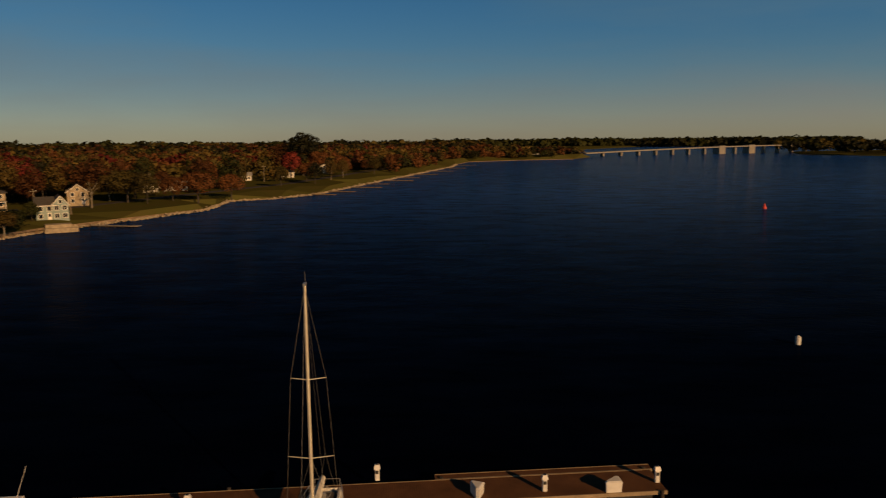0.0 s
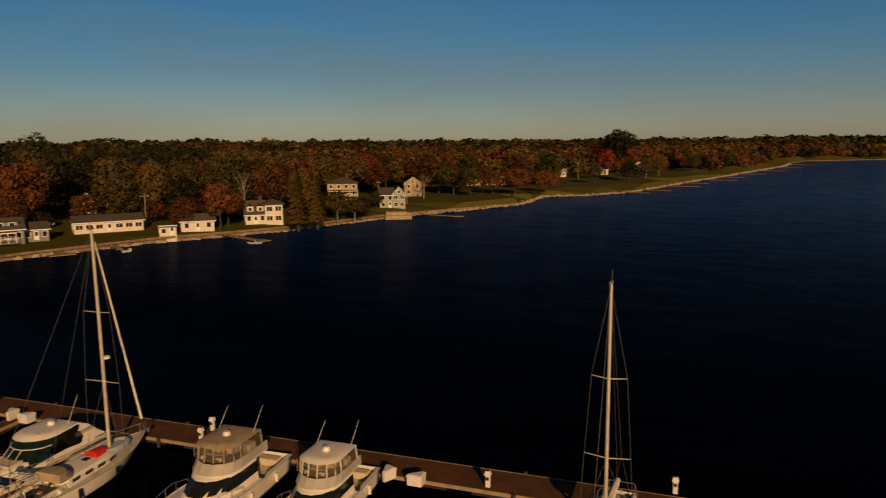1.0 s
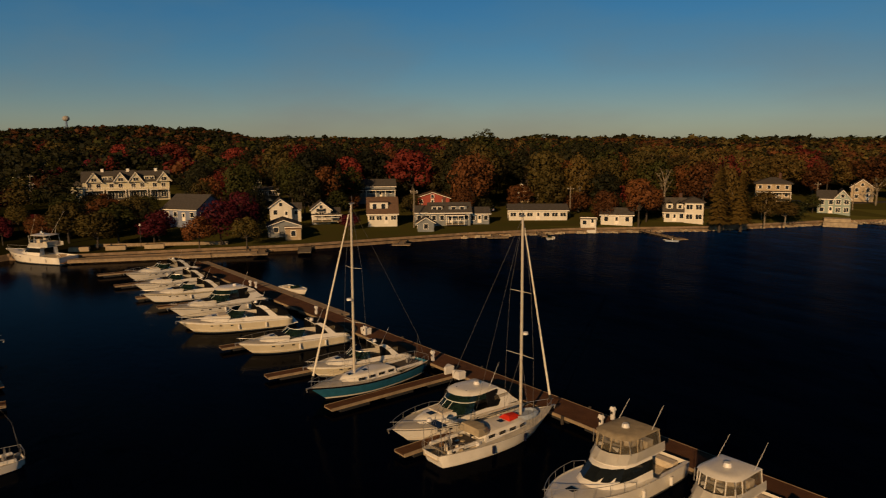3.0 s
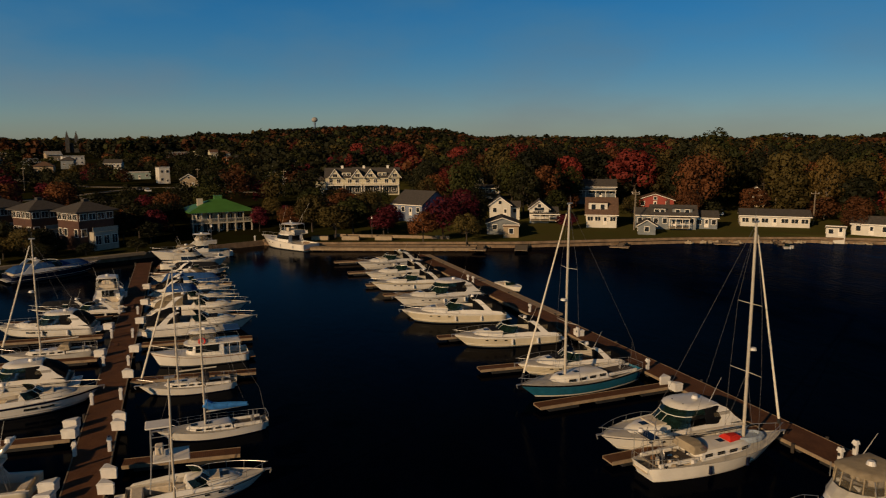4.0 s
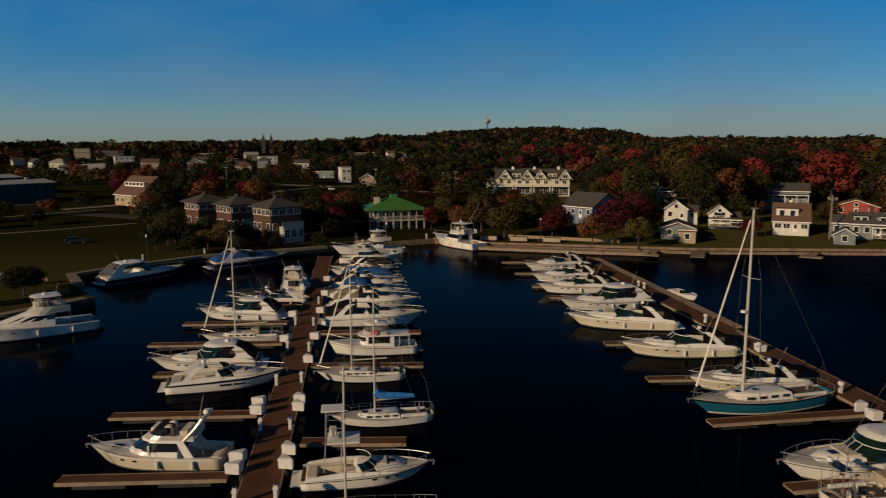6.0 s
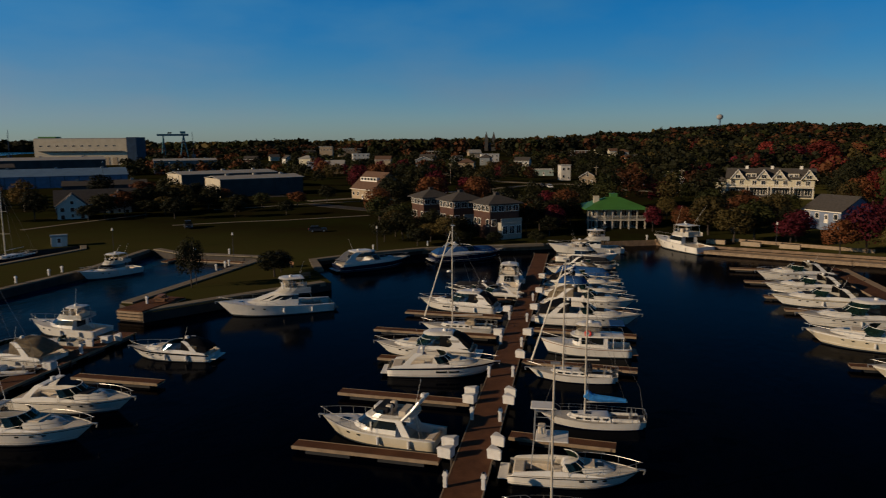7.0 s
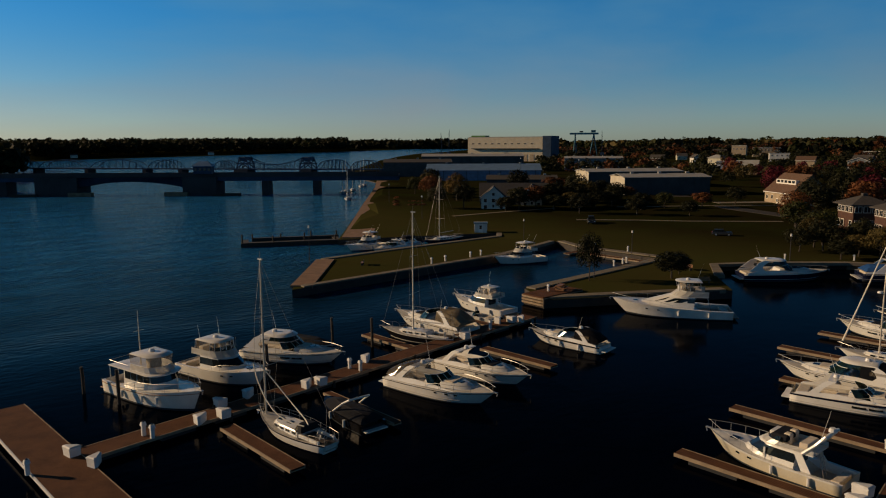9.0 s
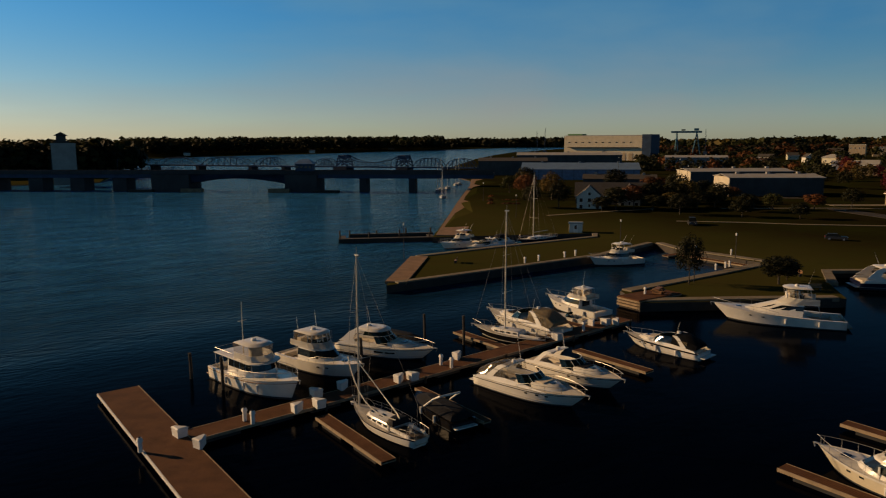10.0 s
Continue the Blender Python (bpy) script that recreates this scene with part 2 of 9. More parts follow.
SAIL = surface("furled_sailcloth", (0.75, 0.69, 0.56), 0.8, vary=0.2, scale=3)
BLUECANVAS = surface("blue_canvas", (0.02, 0.07, 0.21), 0.8, vary=0.35, spec=0.12, bump=0.3, bump_scale=6)
SAILBLUE = surface("bright_blue_sail_cover", (0.03, 0.20, 0.55), 0.8, vary=0.3, bump=0.3, bump_scale=6)
TANCANVAS = surface("tan_canvas", (0.34, 0.28, 0.19), 0.85, vary=0.3, spec=0.12, bump=0.3, bump_scale=6)
BLACKCANVAS = surface("black_canvas", (0.015, 0.016, 0.02), 0.8, vary=0.4, spec=0.12, bump=0.3, bump_scale=6)
REDCANVAS = surface("red_canvas", (0.55, 0.03, 0.02), 0.75, vary=0.3, spec=0.12, bump=0.3, bump_scale=6)
INFLATABLE = surface("pale_inflatable_fabric", (0.32, 0.38, 0.45), 0.7, vary=0.2, scale=2)
# dark carpet, with the shadow inside open cockpits put into its colour
CARPET = surface("carpet_with_cockpit_shade", (0.07, 0.055, 0.042), 0.9, vary=0.35, scale=4)
UPHOLSTERY = surface("cream_vinyl_seat", (0.6, 0.52, 0.4), 0.6, vary=0.25, scale=4)
TEAKWOOD = surface("teak", (0.24, 0.12, 0.05), 0.55, vary=0.4, scale=6)
RUBBER = surface("black_rubber", (0.02, 0.02, 0.02), 0.6, vary=0.3)
REDRING = surface("red_plastic", (0.6, 0.03, 0.02), 0.5, vary=0.2)
PLASTIC = surface("white_plastic", (0.66, 0.645, 0.61), 0.45, vary=0.15)
BLUEPLASTIC = surface("blue_plastic", (0.02, 0.09, 0.22), 0.5, vary=0.3)
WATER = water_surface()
GRASS = surface("mown_grass", (0.021, 0.0255, 0.0065), 1.0, spec=0.0, scale=0.06, second=(0.016, 0.012, 0.0055), bump=0.5, bump_scale=3)


def grass_zones(m):
    """North of the club and on the spit the grass is greener and lighter than the dull turf of the park."""
    n, l = m.node_tree.nodes, m.node_tree.links
    b = n["Principled BSDF"]
    src = b.inputs["Base Color"].links[0].from_socket
    geo = n.new("ShaderNodeNewGeometry")
    sep = n.new("ShaderNodeSeparateXYZ")
    l.new(geo.outputs["Position"], sep.inputs[0])
    north = n.new("ShaderNodeMapRange")
    north.inputs[1].default_value, north.inputs[2].default_value = 12, 40
    l.new(sep.outputs["Y"], north.inputs[0])
    spit = n.new("ShaderNodeMapRange")
    spit.inputs[1].default_value, spit.inputs[2].default_value = -165, -125
    spit.inputs[4].default_value = 0.55
    l.new(sep.outputs["X"], spit.inputs[0])
    both = n.new("ShaderNodeMath")
    both.operation = 'MAXIMUM'
    l.new(north.outputs[0], both.inputs[0])
    l.new(spit.outputs[0], both.inputs[1])
    patch = n.new("ShaderNodeTexNoise")
    patch.inputs["Scale"].default_value, patch.inputs["Detail"].default_value = 0.15, 4.0
    l.new(geo.outputs["Position"], patch.inputs["Vector"])
    lush = n.new("ShaderNodeMix")
    lush.data_type = 'RGBA'
    lush.inputs[6].default_value, lush.inputs[7].default_value = (0.085, 0.066, 0.024, 1), (0.062, 0.072, 0.018, 1)
    l.new(patch.outputs[0], lush.inputs[0])
    mix = n.new("ShaderNodeMix")
    mix.data_type = 'RGBA'
    l.new(both.outputs[0], mix.inputs[0])
    l.new(src, mix.inputs[6])
    l.new(lush.outputs[2], mix.inputs[7])
    l.new(mix.outputs[2], b.inputs["Base Color"])


grass_zones(GRASS)
SEAWALL = surface("timber_seawall", (0.22, 0.15, 0.09), 0.85, vary=0.5, scale=0.7, bump=0.4, bump_scale=4)
CONCRETE = surface("concrete_walk", (0.20, 0.17, 0.125), 0.85, spec=0.12, vary=0.25, scale=0.5, bump=0.2, bump_scale=12)
# concrete with the sun on the bay bridge and jetty put into its colour
SUNLIT = surface("pale_sunlit_concrete", (0.25, 0.23, 0.20), 0.85, spec=0.12, vary=0.2, scale=0.2)
# bridge concrete darkened in its colour towards a silhouette against the light
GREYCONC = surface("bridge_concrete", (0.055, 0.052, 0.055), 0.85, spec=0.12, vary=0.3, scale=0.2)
TEALSTEEL = surface("teal_crane_steel", (0.06, 0.17, 0.22), 0.6, spec=0.12, vary=0.3, scale=0.3)
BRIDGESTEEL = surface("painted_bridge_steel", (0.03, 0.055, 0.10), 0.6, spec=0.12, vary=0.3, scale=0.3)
PAVER = surface("brick_pavers", (0.25, 0.16, 0.10), 0.85, spec=0.12, vary=0.3, scale=0.6, bump=0.2)
ASPHALT = surface("asphalt", (0.055, 0.05, 0.045), 0.9, spec=0.12, vary=0.3, scale=0.4)
ROCK = surface("limestone_riprap", (0.34, 0.275, 0.19), 0.9, vary=0.45, scale=1.0, bump=0.5, bump_scale=3)
SHEETPILE = surface("dark_steel_sheet_piling", (0.035, 0.028, 0.022), 0.8, vary=0.5, scale=0.7, bump=0.4, bump_scale=4)
PILE = surface("dark_timber_pile", (0.035, 0.027, 0.02), 0.85, vary=0.4, scale=3)
WHITEWALL = surface("white_siding", (0.59, 0.565, 0.495), 0.7, vary=0.14, scale=0.5)
YELLOWWALL = surface("pale_yellow_siding", (0.50, 0.46, 0.33), 0.7, vary=0.15, scale=0.5)
GREYWALL = surface("grey_shingle_siding", (0.17, 0.19, 0.20), 0.8, vary=0.25, scale=1)
GREENWALL = surface("sage_siding", (0.24, 0.31, 0.28), 0.75, vary=0.2, scale=0.7)
BLUEWALL = surface("blue_grey_siding", (0.16, 0.20, 0.29), 0.75, vary=0.25, scale=0.7)
REDWALL = surface("barn_red_siding", (0.28, 0.045, 0.03), 0.75, vary=0.25, scale=0.7)
TANWALL = surface("tan_siding", (0.36, 0.28, 0.18), 0.75, vary=0.25, scale=0.7)
BRICK = surface("red_brick", (0.075, 0.034, 0.022), 0.85, vary=0.35, scale=2.0, bump=0.3, bump_scale=10)
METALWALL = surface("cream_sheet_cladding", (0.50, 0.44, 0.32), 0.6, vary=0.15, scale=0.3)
# dark cladding, also put on walls and recesses to stand for shade
DARKWALL = surface("dark_cladding_and_shade", (0.07, 0.07, 0.07), 0.7, spec=0.12, vary=0.3, scale=0.3)
BLUEROOF = surface("blue_grey_metal_roof", (0.13, 0.20, 0.30), 0.45, spec=0.12, vary=0.2, scale=0.3)
GREENROOF = surface("green_metal_roof", (0.06, 0.17, 0.032), 0.45, vary=0.2, scale=0.5)
SHINGLE = surface("dark_shingles", (0.075, 0.068, 0.062), 0.9, spec=0.12, vary=0.3, scale=2.0, bump=0.3, bump_scale=8)
BROWNSHINGLE = surface("brown_shingles", (0.13, 0.08, 0.055), 0.9, spec=0.12, vary=0.3, scale=2.0, bump=0.3, bump_scale=8)
LIGHTROOF = surface("pale_membrane_roof", (0.30, 0.29, 0.27), 0.8, vary=0.2, scale=0.3)
# cream trim darkened in its colour for shade on the veranda and bays
SHADETRIM = surface("shaded_cream_trim", (0.40, 0.37, 0.30), 0.65, vary=0.2)
TRIM = surface("white_trim", (0.75, 0.71, 0.63), 0.6, vary=0.1)
PANE = surface("window_pane", (0.02, 0.025, 0.03), 0.05, vary=0.2, spec=0.8)
BARK = surface("bark", (0.05, 0.038, 0.027), 0.9, vary=0.4, scale=3, bump=0.5, bump_scale=10)
PALEBARK = surface("pale_bark", (0.22, 0.18, 0.13), 0.9, vary=0.4, scale=3)
CARPAINT = surface("dark_car_paint", (0.014, 0.014, 0.015), 0.5, vary=0.2)
WHITECAR = surface("white_car_paint", (0.7, 0.69, 0.66), 0.25, vary=0.1)
FOLIAGE = {
    "green": foliage("leaves_green", (0.0136, 0.0174, 0.0048), (0.0503, 0.0522, 0.0125)),
    "dark": foliage("leaves_dark_green", (0.0065, 0.0084, 0.0037), (0.0259, 0.0259, 0.0092)),
    "olive": foliage("leaves_olive", (0.0320, 0.0250, 0.0078), (0.0920, 0.0690, 0.0195)),
    "gold": foliage("leaves_gold", (0.0560, 0.0380, 0.0115), (0.1450, 0.0930, 0.0260)),
    "rust": foliage("leaves_rust", (0.0560, 0.0230, 0.0095), (0.1700, 0.0650, 0.0235)),
    "red": foliage("leaves_red", (0.0588, 0.0109, 0.0084), (0.2100, 0.0336, 0.0252)),
    "crimson": foliage("leaves_crimson", (0.0378, 0.0059, 0.0101), (0.1260, 0.0151, 0.0252)),
}


def planks():
    """Deck boards across the pier: each board its own tone, dark gaps between."""
    m = surface("brown_deck_boards", (0.118, 0.054, 0.026), 0.85, spec=0.12, vary=0.35, scale=0.7, bump=0.2)
    n, l = m.node_tree.nodes, m.node_tree.links
    b = n["Principled BSDF"]
    src = b.inputs["Base Color"].links[0].from_socket
    tc = n.new("ShaderNodeTexCoord")
    mp = n.new("ShaderNodeMapping")
    l.new(tc.outputs["Object"], mp.inputs[0])
    w = n.new("ShaderNodeTexWave")
    w.bands_direction = 'X'
    w.inputs["Scale"].default_value, w.inputs["Distortion"].default_value = 2.2, 0.15
    l.new(mp.outputs[0], w.inputs["Vector"])
    gap = n.new("ShaderNodeMapRange")
    gap.inputs[1].default_value, gap.inputs[2].default_value = 0.02, 0.16
    gap.inputs[3].default_value, gap.inputs[4].default_value = 0.55, 1.0
    l.new(w.outputs["Fac"], gap.inputs[0])
    mul = n.new("ShaderNodeVectorMath")
    mul.operation = 'SCALE'
    l.new(src, mul.inputs[0])
    l.new(gap.outputs[0], mul.inputs["Scale"])
    l.new(mul.outputs[0], b.inputs["Base Color"])
    return m


BOARDS = planks()
EDGE = surface("weathered_edge_timber", (0.28, 0.205, 0.128), 0.8, vary=0.35, scale=1.5)


# ---- building helpers ----
def part(name, bm, mats, parent, label="", m=None, smooth=False):
    """Links a bmesh as one mesh object under a thing or a part."""
    me = bpy.data.meshes.new(name)
    if smooth:
        for f in bm.faces:
            f.smooth = True
    bm.to_mesh(me)
    bm.free()
    if smooth:
        me.set_sharp_from_angle(angle=radians(40))
    for mat in (mats if isinstance(mats, (list, tuple)) else [mats]):
        me.materials.append(mat)
    ob = new(name, me)
    ob.parent = parent
    if m is not None:
        ob.matrix_basis = m
    if label:
        ob["label"] = label
    return ob


def thing(name, label, category, x, y, z=0.0, rz=0.0, group="", kind=""):
    e = new(name)
    e.empty_display_size = 0.3
    e.matrix_basis = pose(x, y, z, 0, 0, rz)
    return tagged(e, label, category, group, kind)


def solid(name, bm, mats, label="", category="", kind="", group="", m=None, smooth=False):
    ob = part(name, bm, mats, None, "", m, smooth)
    return tagged(ob, label, category, group, kind)


def box(bm, cx, cy, cz, sx, sy, sz, rz=0.0, mat=0, bevel=0.0):
    """A box by its centre and full sizes."""
    r = bmesh.ops.create_cube(bm, size=1.0, matrix=pose(cx, cy, cz, 0, 0, rz) @ Matrix.Diagonal((sx, sy, sz, 1)))
    fs = {f for v in r["verts"] for f in v.link_faces}
    for f in fs:
        f.material_index = mat
    if bevel:
        es = list({e for f in fs for e in f.edges})
        bmesh.ops.bevel(bm, geom=es, offset=bevel, segments=1, affect='EDGES', clamp_overlap=True)
    return bm


def boxed(cx, cy, cz, sx, sy, sz, rz=0.0, bevel=0.0):
    return box(bmesh.new(), cx, cy, cz, sx, sy, sz, rz, 0, bevel)


def tube(bm, pts, r, seg=6, r1=None):
    """A round bar along points, tapering from r to r1."""
    pts = [Vector(p) for p in pts]
    rings = []
    for i, p in enumerate(pts):
        d = (pts[min(i + 1, len(pts) - 1)] - pts[max(i - 1, 0)]).normalized()
        a = d.orthogonal().normalized()
        b = d.cross(a)
        if i and rings:
            a = (rings[-1][0].co - pts[i - 1])
            a = (a - d * a.dot(d)).normalized()
            b = d.cross(a)
        rad = r if r1 is None else r + (r1 - r) * i / max(1, len(pts) - 1)
        rings.append([bm.verts.new(p + (a * math.cos(2 * math.pi * k / seg) + b * math.sin(2 * math.pi * k / seg)) * rad) for k in range(seg)])
    for A, B in zip(rings, rings[1:]):
        for k in range(seg):
            bm.faces.new((A[k], A[(k + 1) % seg], B[(k + 1) % seg], B[k]))
    bm.faces.new(rings[0][::-1])
    bm.faces.new(rings[-1])
    return bm


def prism(bm, pts, z0, z1, mat=0, top=None):
    """An upright prism over a plan outline; top: another outline for its upper rim."""
    a = [bm.verts.new((x, y, z0)) for x, y in pts]
    b = [bm.verts.new((x, y, z1)) for x, y in (top or pts)]
    n = len(a)
    fs = [bm.faces.new((a[i], a[(i + 1) % n], b[(i + 1) % n], b[i])) for i in range(n)]
    fs.append(bm.faces.new(b))
    fs.append(bm.faces.new(a[::-1]))
    for f in fs:
        f.material_index = mat
    bmesh.ops.recalc_face_normals(bm, faces=fs)
    return bm


def outline(x0, x1, w, nose=1.0, aft=None, n=5):
    """Plan of a deckhouse: straight sides, rounded front."""
    wa = w if aft is None else aft
    pts = [(x0, wa)]
    for k in range(n + 1):
        a = math.pi / 2 - math.pi * k / n
        pts.append((x1 - nose + nose * math.cos(a), w * math.sin(a)))
    pts.append((x0, -wa))
    return pts[::-1]


def band(bm, low, high, z0, z1, ta, tb, i0, i1, out=0.012, mat=0):
    """A strip laid just proud of the side of such a deckhouse, between two heights (0 to 1) and two corners."""
    def at(i, t):
        x = low[i][0] + (high[i][0] - low[i][0]) * t
        y = low[i][1] + (high[i][1] - low[i][1]) * t
        return x, y
    cx = sum(p[0] for p in low) / len(low)
    rows = []
    for t in (ta, tb):
        row = []
        for i in range(i0, i1 + 1):
            x, y = at(i, t)
            d = Vector((x - cx, y * 1.5)).normalized()
            row.append(bm.verts.new((x + d.x * out, y + d.y * out, z0 + (z1 - z0) * t)))
        rows.append(row)
    for k in range(len(rows[0]) - 1):
        f = bm.faces.new((rows[0][k], rows[0][k + 1], rows[1][k + 1], rows[1][k]))
        f.material_index = mat
    return bm

# ---- water and land ----
from mathutils.geometry import delaunay_2d_cdt


def smooth_step(a, b, v):
    t = max(0.0, min(1.0, (v - a) / (b - a)))
    return t * t * (3 - 2 * t)


def ground_z(x, y):
    """Height of the land: a low shore, a town on a gentle rise and a wooded hill behind it."""
    r = math.hypot(x, y)
    az = math.degrees(math.atan2(-x, y)) % 360
    if az > 300:
        az -= 360
    z = 1.25 + 1.6 * smooth_step(150, 260, r) + (2.2 + 2.8 * smooth_step(38, 60, az)) * smooth_step(300, 700, r) * (1 - smooth_step(112, 128, az))
    z += ridge(az) * smooth_step(620, 1450, r) * (1 - 0.6 * smooth_step(1700, 3000, r))
    return z


RIDGE = [(-20, 0), (0, 3), (30, 4), (44, 7), (48, 9), (52, 6), (60, 4), (72, 6), (74.5, 17), (77, 25), (80, 28), (84, 27), (87.5, 22), (90, 14), (93, 13), (96, 5), (100, 1), (125, 0), (400, 0)]


def ridge(az):
    """How high the wooded ridge behind the town stands, by its bearing."""
    for (a, p), (b, q) in zip(RIDGE, RIDGE[1:]):
        if a <= az < b:
            return p + (q - p) * smooth_step(a, b, az)
    return 0.0


SHORE = [(172, 947), (100, 915), (31, 854), (14, 760), (8, 681), (-22, 520), (-45, 398), (-58, 326), (-70, 303), (-88, 288), (-85, 266), (-84, 249),
         (-98, 215), (-107, 193), (-117, 153), (-133, 122), (-140, 95), (-142, 76), (-144, 55), (-149, 37), (-155, 14), (-163, 2.5)]
SHORE_W = [(-151, -21), (-139, -44), (-129, -54), (-120, -60), (-110, -54), (-101, -47), (-86, -56), (-76, -62), (-80, -69), (-103, -69.4), (-119, -70),
           (-120, -90), (-124, -98), (-101, -92.7), (-54.3, -92.5), (-57, -96), (-72, -113.5), (-92, -114), (-122, -113), (-126, -117), (-120, -120), (-100, -130), (-91, -134),
           (-150, -205), (-209, -276), (-245, -320), (-262, -355)]
FAR = [(-340, -480), (-520, -680), (-900, -1050), (-1500, -1480), (-2600, -2300), (-4400, -2600), (-4850, 0), (-3500, 3400), (0, 4850), (2400, 4200), (1500, 3500), (800, 2900), (420, 2100), (230, 1400), (215, 1050)]


def rim_z(x, y):
    """Height of the shore's edge: seawalls near the piers, a low stony bank further off."""
    r = math.hypot(x, y)
    return 1.25 - 0.75 * smooth_step(215, 300, r)


def shore_x(y):
    """Where the town shore lies for a y north of the pier."""
    for (xa, ya), (xb, yb) in zip(SHORE, SHORE[1:]):
        if yb <= y <= ya:
            return xb + (xa - xb) * (y - yb) / (ya - yb)
    return 100.0


def land(name, rim, label, seed, rmax=4800, flat=None, dark_from=999):
    """One sheet of land inside a shoreline, with its bank falling below the water."""
    rng = random.Random(seed)
    pts = [Vector(p) for p in rim]
    n = len(pts)
    inside = []
    for ring in range(60):
        r = 95 * 1.075 ** ring
        if r > rmax:
            break
        for k in range(150):
            a = math.radians(k * 2.4 + ring * 1.1 + rng.uniform(-0.5, 0.5))
            p = Vector((r * math.cos(a), r * math.sin(a)))
            odd = False
            for i in range(n):
                q, s = pts[i], pts[(i + 1) % n]
                if (q.y > p.y) != (s.y > p.y) and p.x < (s.x - q.x) * (p.y - q.y) / (s.y - q.y) + q.x:
                    odd = not odd
            if odd:
                inside.append(p)
    res = delaunay_2d_cdt(pts + inside, [(i, (i + 1) % n) for i in range(n)], [], 1, 0.01)
    verts, faces, orig = res[0], res[2], res[3]
    bm = bmesh.new()
    edge = {i for i, o in enumerate(orig) if any(q < n for q in o)}
    vs = [bm.verts.new((v.x, v.y, rim_z(v.x, v.y) if i in edge else (ground_z(v.x, v.y) if flat is None else flat))) for i, v in enumerate(verts)]
    for f in faces:
        bm.faces.new([vs[i] for i in f])
    rim_v = [None] * n
    for v, o in zip(vs, orig):
        for i in o:
            if i < n:
                rim_v[i] = v
    low = [bm.verts.new((v.co.x, v.co.y, -2.5)) for v in rim_v]
    for i in range(n):
        f = bm.faces.new((rim_v[i], rim_v[(i + 1) % n], low[(i + 1) % n], low[i]))
        f.material_index = 1 if i < dark_from else 2
    bmesh.ops.recalc_face_normals(bm, faces=bm.faces[:])
    for f in bm.faces:
        if f.material_index == 0 and f.normal.z < 0:
            f.normal_flip()
    return solid(name, bm, [GRASS, SEAWALL, SHEETPILE], label, "ground", "structure")


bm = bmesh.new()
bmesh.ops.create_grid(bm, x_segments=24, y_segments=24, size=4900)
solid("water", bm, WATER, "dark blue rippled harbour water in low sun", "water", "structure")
land("ground", SHORE + SHORE_W + FAR, "autumn lawns and town ground behind a timber seawall", 3, dark_from=len(SHORE) + 1)
land("ground_east", [(560, 1130), (590, 958), (720, 905), (1500, 820), (2600, 1100), (2300, 2100), (900, 1500), (640, 1330)], "wooded point across the bay", 4, flat=1.6)
land("ground_west", [(40, -455), (-20, -452), (-75, -450), (-98, -530), (-165, -810), (-225, -1050), (-340, -1140), (-610, -1270), (-1000, -1500), (-1540, -1822), (-2300, -2150), (-3300, -2500), (-3000, -3700), (0, -4800), (2500, -3500), (900, -900)],
     "low wooded shore beyond the bridges", 5, flat=1.6)


def strip(name, pts, width, z, mat, label, thick=0.12, kind="structure", category="path"):
    """A paved or planted band along a line, laid just above the ground."""
    bm = bmesh.new()
    rows = []
    P = [Vector(p) for p in pts]
    for i, p in enumerate(P):
        d = (P[min(i + 1, len(P) - 1)] - P[max(i - 1, 0)]).normalized()
        nrm = Vector((-d.y, d.x)) * width / 2
        h = z if z is not None else ground_z(p.x, p.y) + 0.05
        rows.append([bm.verts.new((p.x + s * nrm.x, p.y + s * nrm.y, h + dz)) for s, dz in ((1, 0), (-1, 0), (-1, -thick), (1, -thick))])
    for a, b in zip(rows, rows[1:]):
        for k in range(4):
            bm.faces.new((a[k], a[(k + 1) % 4], b[(k + 1) % 4], b[k]))
    bm.faces.new(rows[0])
    bm.faces.new(rows[-1][::-1])
    bmesh.ops.recalc_face_normals(bm, faces=bm.faces[:])
    return solid(name, bm, mat, label, category, kind)


# concrete caps along the seawalls
def inset(pts, d):
    out = []
    P = [Vector(p) for p in pts]
    for i, p in enumerate(P):
        t = (P[min(i + 1, len(P) - 1)] - P[max(i - 1, 0)]).normalized()
        out.append((p.x + t.y * d, p.y - t.x * d))
    return out


strip("seawall_cap", inset(SHORE[13:], -0.3), 0.55, 1.38, SEAWALL, "weathered timber seawall cap along the lawns", 0.5, category="seawall")
strip("seawall_cap_west", inset(SHORE_W[:5], -0.5), 1.6, 1.42, CONCRETE, "concrete cap along the harbour edge", 0.5, category="seawall")
strip("quay_edge", [(-100.5, -48.2), (-86.4, -57.2), (-77.5, -62.6)], 1.6, 1.46, CONCRETE, "concrete quay edge of the small spit", 0.6, category="seawall")
strip("quay_edge_north", [(-80.5, -68.2), (-103, -68.6), (-117, -69.2)], 1.8, 1.46, CONCRETE, "concrete quay edge beside the inner basin", 0.6, category="seawall")
strip("basin_edge", [(-120.8, -71), (-120.8, -89), (-124.5, -97)], 1.6, 1.46, CONCRETE, "concrete edge of the inner basin", 0.6, category="seawall")
strip("lawn_edge", [(-123, -98.4), (-101, -93.4), (-56.5, -93.3)], 1.3, 1.46, CONCRETE, "pale concrete edge of the green lawn", 0.6, category="seawall")
strip("lawn_end", [(-56.6, -93.6), (-58.8, -96), (-73.0, -112.0)], 3.4, 1.45, PAVER, "paved end of the lawn spit", 0.5, category="path")
strip("lawn_back_edge", [(-73, -112.8), (-92, -113.2), (-121, -112.2), (-125, -116)], 1.3, 1.46, CONCRETE, "concrete edge of the boat slip", 0.6, category="seawall")
